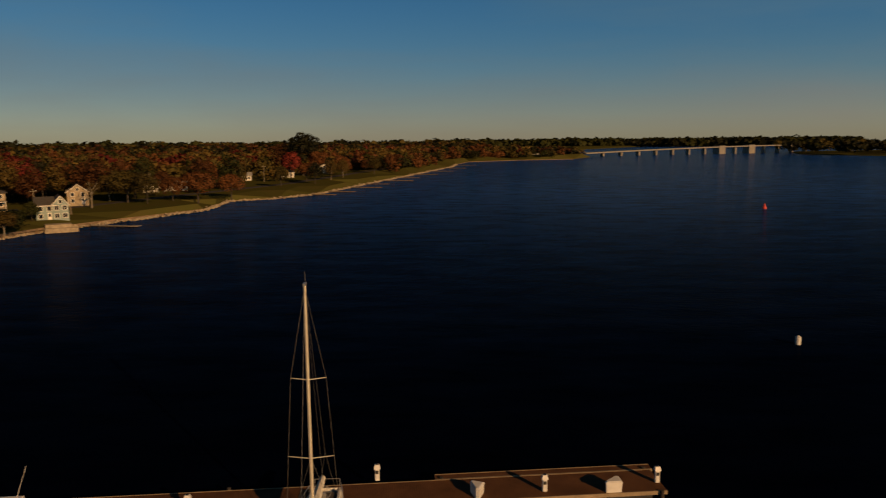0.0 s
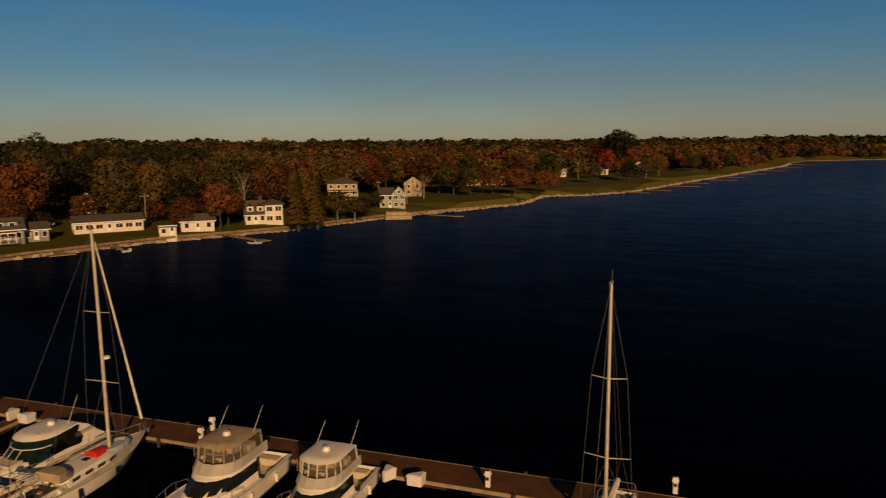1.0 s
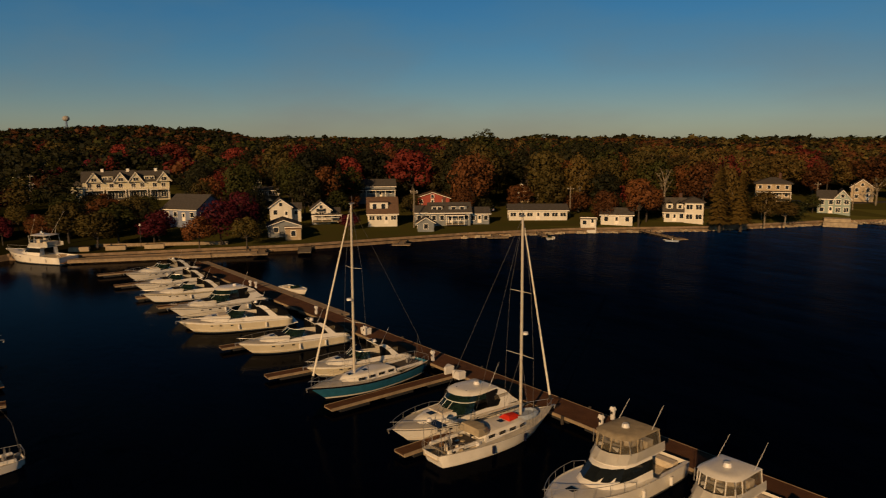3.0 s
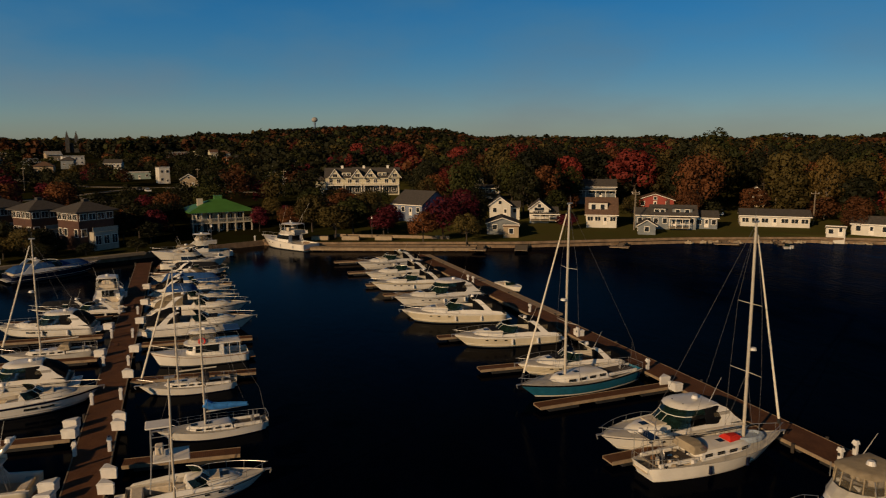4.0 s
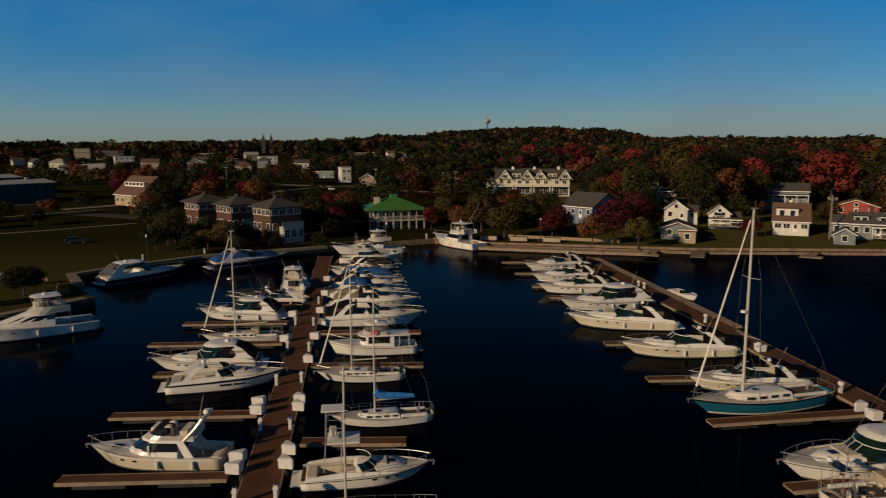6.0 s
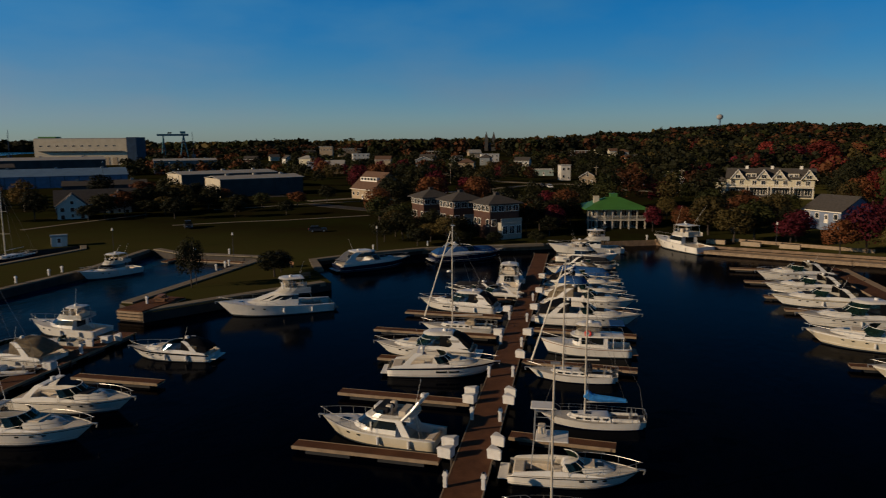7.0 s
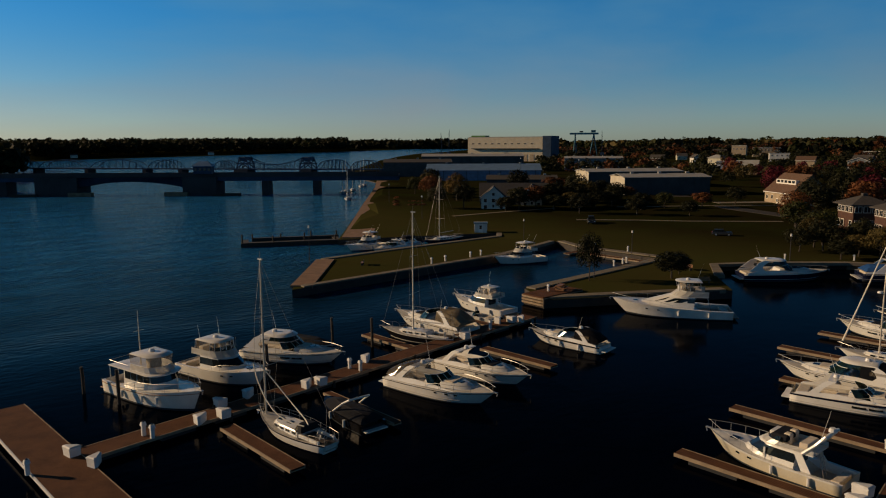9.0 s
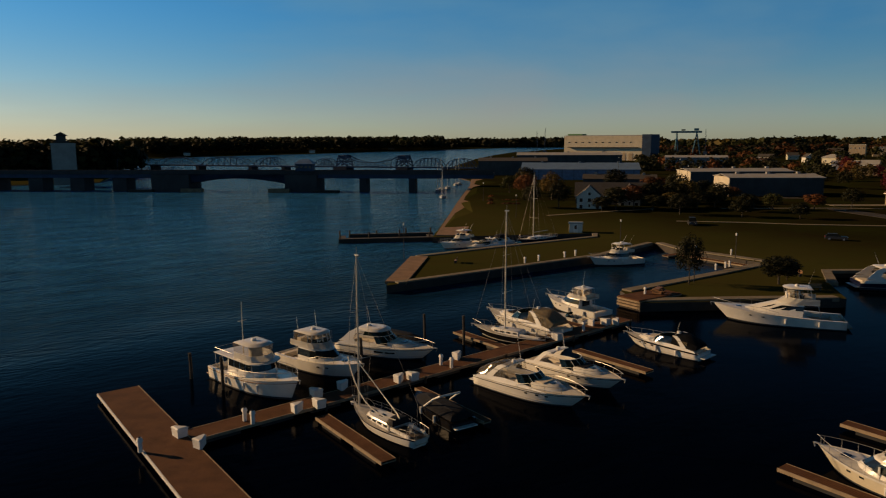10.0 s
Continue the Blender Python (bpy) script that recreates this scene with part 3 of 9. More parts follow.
strip("promenade", [(-95.5, -133), (-153, -203), (-213, -275), (-250, -322)], 7.0, 1.55, PAVER, "brick paved promenade along the open water", 0.5, category="path")
strip("park_path", [(-140, -148), (-156, -145), (-176, -140)], 1.6, None, CONCRETE, "curving pale park path")
strip("park_path_south", [(-158, -118), (-168.9, -105.2), (-176, -94.2), (-191, -76.5)], 1.5, None, CONCRETE, "pale footpath across the park lawn")
strip("road", [(-330, -210), (-250, -142), (-212, -100), (-196, -62), (-192, -40)], 6.5, None, ASPHALT, "narrow asphalt park road", category="road")
strip("park_path_east", [(-192, -128), (-204.4, -117.6), (-218, -106.5), (-231, -92.3)], 1.6, None, CONCRETE, "pale footpath beside the parking bay")
strip("street", [(-225, -112), (-250, -93), (-271, -79), (-293, -65), (-315, -56), (-332, -46), (-337, -36), (-318, -22), (-300, -6), (-288, 12)], 5.0, None, CONCRETE, "sunlit street through the town", category="road")
strip("town_path", [(-291, -63), (-268, -52), (-256, -44), (-240, -36), (-222, -24)], 1.8, None, CONCRETE, "pale footpath down to the club house")
strip("town_street", [(-520, -160), (-400, -110), (-350, -72), (-337, -45)], 6.0, None, CONCRETE, "upper street of the town", category="road")
strip("shore_road", [(-150, 160), (-128, 222), (-102, 300), (-78, 370), (-62, 450), (-40, 560), (-10, 700)], 6.0, None, ASPHALT, "shore road behind the lawns", category="road")

# ---- piers ----
TILT = 5.2


def rail_posts(length, width, step, parent):
    for k in range(int(length / step) + 1):
        for s in (-1, 1):
            bm = bmesh.new()
            tube(bm, [(k * step + 0.4, s * (width / 2 + 0.14), -1.2), (k * step + 0.4, s * (width / 2 + 0.14), 0.12)], 0.13, 8)
            part("piling", bm, PILE, parent)


def pier(x, y, rz, length, width, label, posts=0.0, top=0.6, group="piers", bumper=False, boards=None):
    """A floating pier from its root: boards on top, pale edge timbers, floats below."""
    e = thing("pier", label, "pier", x, y, top, rz, group)
    part("decking", boxed(length / 2, 0, -0.06, length, width - 0.16, 0.12), boards or BOARDS, e)
    for s in (-1, 1):
        part("edge_timber", boxed(length / 2, s * (width / 2 - 0.04), -0.11, length, 0.08, 0.26), PLASTIC if bumper and s < 0 else EDGE, e, "white vinyl bumper strip" if bumper and s < 0 else "sun-bleached edge timber")
    for q in (0.0, length):
        part("end_timber", boxed(q + (0.04 if q == 0 else -0.04), 0, -0.125, 0.07, width - 0.17, 0.2), EDGE, e)
    n = max(2, int(length / 4.5))
    for k in range(n):
        part("float", boxed((k + 0.5) * length / n, 0, -0.45, length / n * 0.62, width * 0.8, 0.52), RUBBER, e)
    if posts:
        rail_posts(length, width, posts, e)
    return e


def finger(x, y, rz, length, width=1.25, label="narrow brown finger dock between boats"):
    return pier(x, y, rz, length, width, label, 0.0, 0.55, "finger docks")


def along(v0, x):
    """y on a line parallel to the piers that crosses the y axis at v0."""
    return v0 + math.tan(radians(TILT)) * x


pier(14.2, along(43.65, 14.2), 180 + TILT, 152, 3.1, "long brown timber outer pier with pale edges", 14)
pier(14.2, along(45.62, 14.2), 180 + TILT, 15, 0.8, "narrow timber widening at the end of the outer pier")
pier(-84, along(45.87, -84), 180 + TILT, 53, 1.3, "pale weathered walkway beside the outer pier", boards=EDGE)
pier(-30, along(-6.9, -30), 180 + TILT, 112, 2.7, "long brown timber main pier with boats both sides", 16)
pier(-14.0, along(-53.0, -14.0), 180 + TILT, 56, 2.4, "brown timber pier with boats both sides", 11)
pier(-11.65, -68.6, 92.0, 44, 3.6, "broad brown T-head pier in open water", 0, bumper=True)
for x, y0, L in ((-65.4, 21.3, 13), (-77.7, 20.3, 13), (-102.2, 18.4, 13), (-110.3, 17.0, 13), (-121.6, 15.7, 14), (-133.4, 14.7, 14), (-43.4, 23.8, 15), (-54.5, 23.0, 14.5), (-90.5, 19.5, 13)):
    finger(x, y0, 97 if x > -60 else 91, L)
for x, y0, L in ((-46.2, -24.9, 11.4), (-57.7, -26.3, 12.2), (-68.5, -26.6, 11.8), (-79.2, -31.2, 15), (-88.6, -30.4, 13), (-98.2, -30.0, 12)):
    finger(x, y0, 91, L)
for x, y0, L in ((-70.7, -0.2, 11.5), (-83.5, -0.5, 12), (-95.3, -1.4, 12), (-108.5, -2.6, 12), (-118, -3.5, 12.5), (-130, -4.8, 12), (-51.8, -1.5, 8)):
    finger(x, y0, 270 - 1, L)
finger(-24.35, -41.6, 271, 10.5)
finger(-55.5, -43.8, 273, 9.5)
finger(-34.6, -43.2, 271, 10, 0.8)
finger(-49.0, -67.0, 92, 10)
finger(-62.4, -68.0, 92, 10)
WORK = thing("work_pier", "dark timber work pier with posts off the promenade", "pier", -74.0, -147.5, 0, 153, "piers")
part("decking", boxed(11.5, -1.2, 0.85, 23, 1.8, 0.3), PILE, WORK)
part("fender_beam", boxed(12.5, 5.0, 0.75, 20, 1.0, 0.9), PILE, WORK)
part("side_wall", boxed(11.5, -1.9, 0.2, 23, 0.3, 1.3), PILE, WORK)
for wx, wy in ((0.3, -1), (7, -1), (14, -1), (21, -1), (2.6, 5), (9, 5), (16, 5), (22, 5)):
    bm = bmesh.new()
    tube(bm, [(wx, wy, -2.5), (wx, wy, 2.0 + (wx * 7 % 3) * 0.4)], 0.2, 7)
    part("post", bm, PILE, WORK)
for wx in (1.0, 21.5):
    part("cross_walk", boxed(wx, 2.0, 0.8, 1.4, 5.4, 0.24), PILE, WORK)

# ---- dock boxes and pedestals ----
def dock_box(x, y, rz, sg=1):
    """A three-cornered box that fits where a finger dock meets the pier."""
    e = thing("dock_box", "white plastic three-cornered dock box with flat lid", "dock box", x, y, 0.6, rz, "dock boxes")
    def tri(k, inset_):
        pts_ = [(-0.62 + inset_, -0.5 + inset_), (0.62 - inset_, -0.5 + inset_), (0.62 - inset_, 0.5 - inset_), (0.35, 0.55 - inset_), (-0.62 + inset_, -0.22)]
        return [(x_ * k * sg, y_ * k) for x_, y_ in pts_][::sg]
    part("body", prism(bmesh.new(), tri(0.84, 0.03), 0.0, 0.6, top=tri(0.84, 0.0)), PLASTIC, e)
    bm = bmesh.new()
    prism(bm, tri(0.88, 0.0), 0.61, 0.69)
    prism(bm, tri(0.88, 0.01), 0.691, 0.76, top=tri(0.88, 0.12))
    part("lid", bm, PLASTIC, e)
    return e


def pedestal(x, y, rz):
    e = thing("power_pedestal", "white power pedestal on the pier", "power pedestal", x, y, 0.6, rz, "power pedestals")
    part("post", boxed(0, 0, 0.42, 0.3, 0.26, 0.84, bevel=0.03), PLASTIC, e)
    part("head", prism(bmesh.new(), [(-0.21, -0.19), (0.21, -0.19), (0.21, 0.19), (-0.21, 0.19)], 0.85, 1.12, top=[(-0.15, -0.1), (0.15, -0.1), (0.15, 0.1), (-0.15, 0.1)]), PLASTIC, e)
    part("outlet_panel", boxed(0, -0.14, 0.62, 0.2, 0.03, 0.22), RUBBER, e)
    part("cap_light", boxed(0, 0, 1.15, 0.16, 0.14, 0.06), GLASS, e)
    return e


BOX = dock_box(-20.4, 39.7, 5)
BOX_R = dock_box(-49.8, -9.9, 80, -1)


def small_copy(ob, x, y, r):
    return copy_thing(ob, pose(x, y, 0.6, 0, 0, r))


for x, y, r in ((-22.6, 39.6, 70), (-56.5, 36.4, 95), (-54.6, 36.5, 5), (10.8, 43.6, 5), (1.9, 43.0, 70), (-73.8, 36.2, 5),
                (-48.6, -13.4, 80), (-46.8, -13.2, 80), (-47.5, -9.7, 80), (-59.6, -14.4, 80), (-57.7, -14.1, 80), (-60.2, -10.9, 80), (-58.4, -10.7, 80),
                (-79.8, -16.0, 80), (-91.6, -17.2, 80), (-80.7, -12.7, 80), (-71.8, -12.0, 80), (-93.6, -13.9, 80), (-104.6, -14.8, 80), (-110.6, -18.6, 80), (-116.0, -16.0, 80)):
    small_copy(BOX_R if r == 80 and y > -12.3 else BOX, x, y, r)
for x, y, r in ((-13.4, -54.6, 100), (-14.2, -51.6, 20), (-22.9, -53.9, 0), (-24.8, -53.9, 90), (-25.7, -56.4, 90), (-28.6, -56.7, 0), (-35.1, -55.2, 90), (-33.8, -55.3, 5), (-42.5, -57.9, 5),
                (-55.9, -57.2, 90), (-65.5, -58.6, 90), (-66.7, -57.8, 5), (-64.0, -59.3, 5)):
    small_copy(BOX, x, y, r)
PED = pedestal(-38.5, 39.2, 5)
for x, y in ((-39.2, 41.2), (-15.9, 41.2), (6.4, 43.5), (14.0, 44.6), (-4.6, 45.2), (-73.3, 35.8), (-86.0, 35.0), (-108.0, 33.2), (-106.5, 33.6), (-60.5, 37.2),
             (-42.3, -12.0), (-42.6, -9.5), (-53.9, -13.0), (-54.1, -10.7), (-64.6, -13.9), (-65.3, -11.7), (-75.5, -12.6), (-76, -15.0), (-87, -16.1), (-86.6, -13.8), (-99.5, -17.3), (-98.6, -14.9),
             (-18.5, -54.5), (-18.8, -53.5), (-10.2, -53.2), (-39.8, -57.2), (-40.1, -55.8), (-61.0, -58.0)):
    copy_thing(PED, pose(x, y, 0.6, 0, 0, 5))


def piling(x, y, h=2.6, lean=0.0):
    bm = bmesh.new()
    tube(bm, [(0, 0, -2.5), (0, 0, h * 0.6), (lean, 0, h)], 0.17, 9, 0.15)
    return solid("mooring_piling", bm, PILE, "dark timber mooring piling standing in the water", "piling", group="mooring pilings", m=pose(x, y, 0))


for x, y, h in ((-18.5, -69.6, 2.6), (-20.0, -64.6, 3.2), (-33.0, -61.4, 3.6), (-45.0, -68.0, 3.0), (-47.3, -63.4, 3.4), (-30.5, -71.5, 2.4)):
    piling(x, y, h, 0.05)
for x, y in ((40.1, 78.6),):
    e = thing("white_marker", "white spar marker buoy floating upright", "buoy", x, y, 0, 0)
    bm = bmesh.new()
    tube(bm, [(0, 0, -0.6), (0, 0, 0.9)], 0.3, 10)
    part("body", bm, PLASTIC, e)
    bm = bmesh.new()
    tube(bm, [(0, 0, 0.92), (0, 0, 1.05)], 0.22, 10, 0.1)
    part("cap", bm, PLASTIC, e)
e = thing("red_buoy", "red channel buoy floating on open water", "buoy", 108.1, 240.0, 0, 0)
bm = bmesh.new()
tube(bm, [(0, 0, -0.8), (0, 0, 0.7), (0, 0, 0.75), (0, 0, 1.8)], 0.8, 10, 0.22)
part("body", bm, REDRING, e)
part("lantern", boxed(0, 0, 1.92, 0.26, 0.26, 0.26), GLASS, e)


# ---- stones along the far shore ----
def riprap(name, pts, per_metre, label, seed_, size=0.55, z=0.35, spread=1.6):
    """Heaped stones along a line, each a rough block."""
    r_ = random.Random(seed_)
    bm = bmesh.new()
    for (xa, ya), (xb, yb) in zip(pts, pts[1:]):
        L = math.hypot(xb - xa, yb - ya)
        for _ in range(int(L * per_metre)):
            t = r_.random()
            s_ = size * r_.uniform(0.5, 1.5)
            o = r_.uniform(-spread, spread)
            x = xa + (xb - xa) * t - (yb - ya) / L * o
            y = ya + (yb - ya) * t + (xb - xa) / L * o
            m = pose(x, y, z + r_.uniform(-0.25, 0.25), r_.uniform(-30, 30), r_.uniform(-30, 30), r_.uniform(0, 90)) @ Matrix.Diagonal((s_ * 1.5, s_, s_ * 0.7, 1))
            v = [bm.verts.new(m @ Vector((a * r_.uniform(0.7, 1), b * r_.uniform(0.7, 1), c * r_.uniform(0.6, 1)))) for a, b, c in
                 ((-1, -1, -1), (1, -1, -1), (1, 1, -1), (-1, 1, -1), (-1, -1, 1), (1, -1, 1), (1, 1, 1), (-1, 1, 1))]
            for f in ((0, 3, 2, 1), (4, 5, 6, 7), (0, 1, 5, 4), (1, 2, 6, 5), (2, 3, 7, 6), (3, 0, 4, 7)):
                bm.faces.new([v[i] for i in f])
    return solid(name, bm, ROCK, label, "rocks", "stuff")


riprap("shore_stones", SHORE[3:14], 3.4, "pale limestone blocks heaped along the natural shore", 5, 0.36, 0.35, 1.5)
riprap("quay_stones", SHORE[13:17], 1.2, "scattered pale stones at the foot of the seawall", 6, 0.4, 0.1, 0.7)


# ---- boats ----
# Each boat: x towards the bow, y to port, z up from the waterline, the origin amidships.
class Hull:
    def __init__(self, L, B, fb, fs, sail=False, rake=0.1, dip=0.0):
        self.L, self.B, self.fb, self.fs, self.sail, self.rake, self.dip = L, B, fb, fs, sail, rake, dip

    def half(self, s):
        if self.sail:
            if s < 0.52:
                return self.B / 2 * (0.52 + 0.48 * math.sin(math.pi / 2 * s / 0.52) ** 0.85)
            return self.B / 2 * max(0.012, 1 - ((s - 0.52) / 0.48) ** 2.0)
        if s < 0.5:
            return self.B / 2 * (0.88 + 0.12 * math.sin(math.pi / 2 * s / 0.5))
        return self.B / 2 * max(0.012, 1 - ((s - 0.5) / 0.5) ** 2.4)

    def sheer(self, s):
        return self.fs + (self.fb - self.fs) * s ** 1.5 - self.dip * math.sin(math.pi * s)

    def at(self, s, q):
        """A point of the port side: s from stern to bow, q from 1 at the sheer to 0 at the waterline and below."""
        w, z = self.half(s), self.sheer(s) * q
        narrow = 1.0 if q >= 1 else (1 - (1 - q) * ((0.10 if self.sail else 0.07) + 0.42 * s ** 2.5))
        x = -self.L / 2 + s * self.L - self.rake * self.L * (1 - q) * s ** 4
        if self.sail:
            x += 0.035 * self.L * (1 - q) * (1 - s) ** 8
        return Vector((x, w * narrow, z))


def hull_parts(e, h, hullmat, stripe=None, boot=None, cockpit=0.0, deckmat=None, depth=0.75, sole=None):
    """Hull and deck meshes; the deck has a sunken cockpit over the aft part of the length given."""
    N = 16
    levels = [1.0, 0.86, 0.55, 0.12, -0.02]
    bm = bmesh.new()
    rows = []
    for i in range(N + 1):
        s = i / N
        prt = [h.at(s, q) for q in levels]
        k = h.at(s, -0.25)
        keel = Vector((k.x, 0, -0.42 if s < 0.9 else -0.2))
        ring = prt + [Vector((k.x, k.y * 0.55, -0.35 if s < 0.95 else -0.15)), keel]
        ring += [Vector((p.x, -p.y, p.z)) for p in reversed(ring[:-1])]
        rows.append([bm.verts.new(p) for p in ring])
    m = len(rows[0])
    for a, b in zip(rows, rows[1:]):
        for k in range(m - 1):
            f = bm.faces.new((a[k], b[k], b[k + 1], a[k + 1]))
            kk = min(k, m - 2 - k)
            f.material_index = 1 if kk == 0 else (2 if kk >= 3 else 0)
            f.smooth = True
    bm.faces.new(rows[0])
    bmesh.ops.recalc_face_normals(bm, faces=bm.faces[:])
    part("hull", bm, [hullmat, stripe or hullmat, boot or ANTIFOUL], e)
    bm = bmesh.new()
    edge = []
    for i in range(N + 1):
        s = i / N
        p = h.at(s, 1.0)
        w = max(0.0, p.y - 0.05)
        z = p.z - 0.02
        row = [Vector((p.x, p.y + 0.005, z + 0.035)), Vector((p.x, w, z + 0.035)), Vector((p.x, w * 0.98, z - 0.02))]
        row += [Vector((p.x, w * 0.5, z + 0.03 * h.B / 3)), Vector((p.x, 0, z + 0.05 * h.B / 3))]
        if s < cockpit - 1e-6:
            d = z - depth
            row = row[:2] + [Vector((p.x, w * 0.88, z + 0.035)), Vector((p.x, w * 0.86, d)), Vector((p.x, 0, d + 0.01))]
        row += [Vector((v.x, -v.y, v.z)) for v in reversed(row[:-1])]
        edge.append((s, [bm.verts.new(v) for v in row]))
    for (s0, a), (_, b) in zip(edge, edge[1:]):
        for k in range(len(a) - 1):
            f = bm.faces.new((a[k], a[k + 1], b[k + 1], b[k]))
            f.material_index = 1 if s0 < cockpit - 1e-6 and k in (3, 4) else 0
    bmesh.ops.recalc_face_normals(bm, faces=bm.faces[:])
    part("deck", bm, [deckmat or DECK, sole or UPHOLSTERY], e)


def hull_line(h, q, r=0.035):
    bm = bmesh.new()
    pts = [h.at(k / 14, q) + Vector((0, 0.02, 0)) for k in range(15)]
    tube(bm, pts, r, 4)
    tube(bm, [(p.x, -p.y, p.z) for p in pts], r, 4)
    return bm


def cap(e, name, low, high, z0, z1, mat, label=""):
    """A moulded house or roof: straight sides, a rounded shoulder and a slightly crowned top."""
    bm = bmesh.new()
    dz = z1 - z0
    r = min(0.12, dz * 0.4)
    t1 = 1 - r / dz
    cx = sum(p[0] for p in high) / len(high)

    def ring(k, q, z):
        return [bm.verts.new((cx + (a[0] + (b[0] - a[0]) * k - cx) * q, (a[1] + (b[1] - a[1]) * k) * q, z)) for a, b in zip(low, high)]
    rings = [ring(0, 1, z0), ring(t1, 1, z0 + dz * t1), ring(1, 0.985, z1 - r * 0.35), ring(1, 0.94, z1), ring(1, 0.5, z1 + 0.02)]
    n = len(low)
    for A, B in zip(rings, rings[1:]):
        for i in range(n):
            bm.faces.new((A[i], A[(i + 1) % n], B[(i + 1) % n], B[i]))
    bm.faces.new(rings[-1])
    bm.faces.new(rings[0][::-1])
    bmesh.ops.recalc_face_normals(bm, faces=bm.faces[:])
    return part(name, bm, mat, e, label, smooth=True)


def bow_rail(e, h, s0=0.45, height=0.6, mat=None, inset_w=0.9, posts=5):
    bm = bmesh.new()
    pts = []
    n = 9
    for k in range(n + 1):
        s = s0 + (0.995 - s0) * k / n
        p = h.at(s, 1)
        pts.append(Vector((p.x, p.y * inset_w, p.z + height * (0.55 + 0.45 * min(1, k / 2)))))
    tip = h.at(1, 1)
    pts.append(Vector((tip.x + 0.12, 0, tip.z + height)))
    full = pts + [Vector((p.x, -p.y, p.z)) for p in reversed(pts[:-1])]
    tube(bm, full, 0.022, 5)
    part("bow_rail", bm, mat or STEEL, e, "thin stainless bow rail")
    for k in range(posts):
        s = s0 + (0.97 - s0) * k / (posts - 1)
        p = h.at(s, 1)
        for sg in (-1, 1):
            bm = bmesh.new()
            tube(bm, [(p.x, sg * p.y * inset_w, p.z), (p.x, sg * p.y * inset_w, p.z + height * (0.6 if k == 0 else 0.97))], 0.016, 4)
            part("stanchion", bm, mat or STEEL, e)


def portlights(e, h, places, q=0.7, w=0.32, ht=0.13, mat=None):
    for s in places:
        for sg in (-1, 1):
            a, b = h.at(s - w / 2 / h.L, q), h.at(s + w / 2 / h.L, q)
            bm = bmesh.new()
            vs = [Vector((a.x, a.y, a.z - ht / 2)), Vector((b.x, b.y, b.z - ht / 2)), Vector((b.x, b.y, b.z + ht / 2)), Vector((a.x, a.y, a.z + ht / 2))]
            out = [bm.verts.new((v.x, sg * (v.y + 0.02), v.z)) for v in vs]
            inn = [bm.verts.new((v.x, sg * (v.y - 0.03), v.z)) for v in vs]
            bm.faces.new(out)
            for k in range(4):
                bm.faces.new((out[k], out[(k + 1) % 4], inn[(k + 1) % 4], inn[k]))
            bmesh.ops.recalc_face_normals(bm, faces=bm.faces[:])
            part("portlight", bm, mat or GLASS, e)


def antenna(e, x, y, z, h=2.4, lean=-0.7):
    bm = bmesh.new()
    tube(bm, [(x, y, z), (x + lean, y * 1.02 + 0.35, z + h)], 0.018, 4, 0.008)
    part("antenna", bm, PLASTIC, e)


def dome(e, x, y, z, r=0.28):
    bm = bmesh.new()
    tube(bm, [(x, y, z), (x, y, z + 0.12), (x, y, z + 0.2), (x, y, z + 0.26)], r, 10, r * 0.7)
    part("radar_dome", bm, PLASTIC, e)


def fenders(e, h, places, side, mat=None):
    for s in places:
        p = h.at(s, 0.55)
        bm = bmesh.new()
        y = side * (p.y + 0.14)
        tube(bm, [(p.x, y, p.z + 0.3), (p.x, y, p.z + 0.22), (p.x, y, p.z - 0.2), (p.x, y, p.z - 0.28)], 0.12, 8)
        part("fender", bm, mat or PLASTIC, e)


def swim_platform(e, h, mat=None, depth=0.75):
    part("swim_platform", boxed(-h.L / 2 - depth / 2 + 0.04, 0, 0.36, depth, h.B * 0.78, 0.1, bevel=0.03), mat or GEL, e)


def anchor(e, h):
    t = h.at(1, 1)
    bm = boxed(t.x + 0.05, 0, t.z + 0.02, 0.55, 0.22, 0.08, bevel=0.02)
    tube(bm, [(t.x + 0.32, 0, t.z - 0.02), (t.x + 0.22, 0, t.z - 0.3)], 0.05, 5)
    part("anchor_roller", bm, STEEL, e)


def side_panel(bm, pts, y0, y1, thick):
    """A flat moulded side drawn in x and z; it leans inward from y0 at its foot to y1 at its top."""
    z0, z1 = min(p[1] for p in pts), max(p[1] for p in pts)
    sg = 1 if y0 > 0 else -1

    def row(off):
        return [bm.verts.new((x_, y0 + (y1 - y0) * (z_ - z0) / (z1 - z0) - sg * off, z_)) for x_, z_ in pts]
    A, B = row(0.0), row(thick)
    n = len(pts)
    bm.faces.new(A)
    bm.faces.new(B[::-1])
    for i in range(n):
        bm.faces.new((A[i], B[i], B[(i + 1) % n], A[(i + 1) % n]))
    bmesh.ops.recalc_face_normals(bm, faces=bm.faces[:])
    return bm


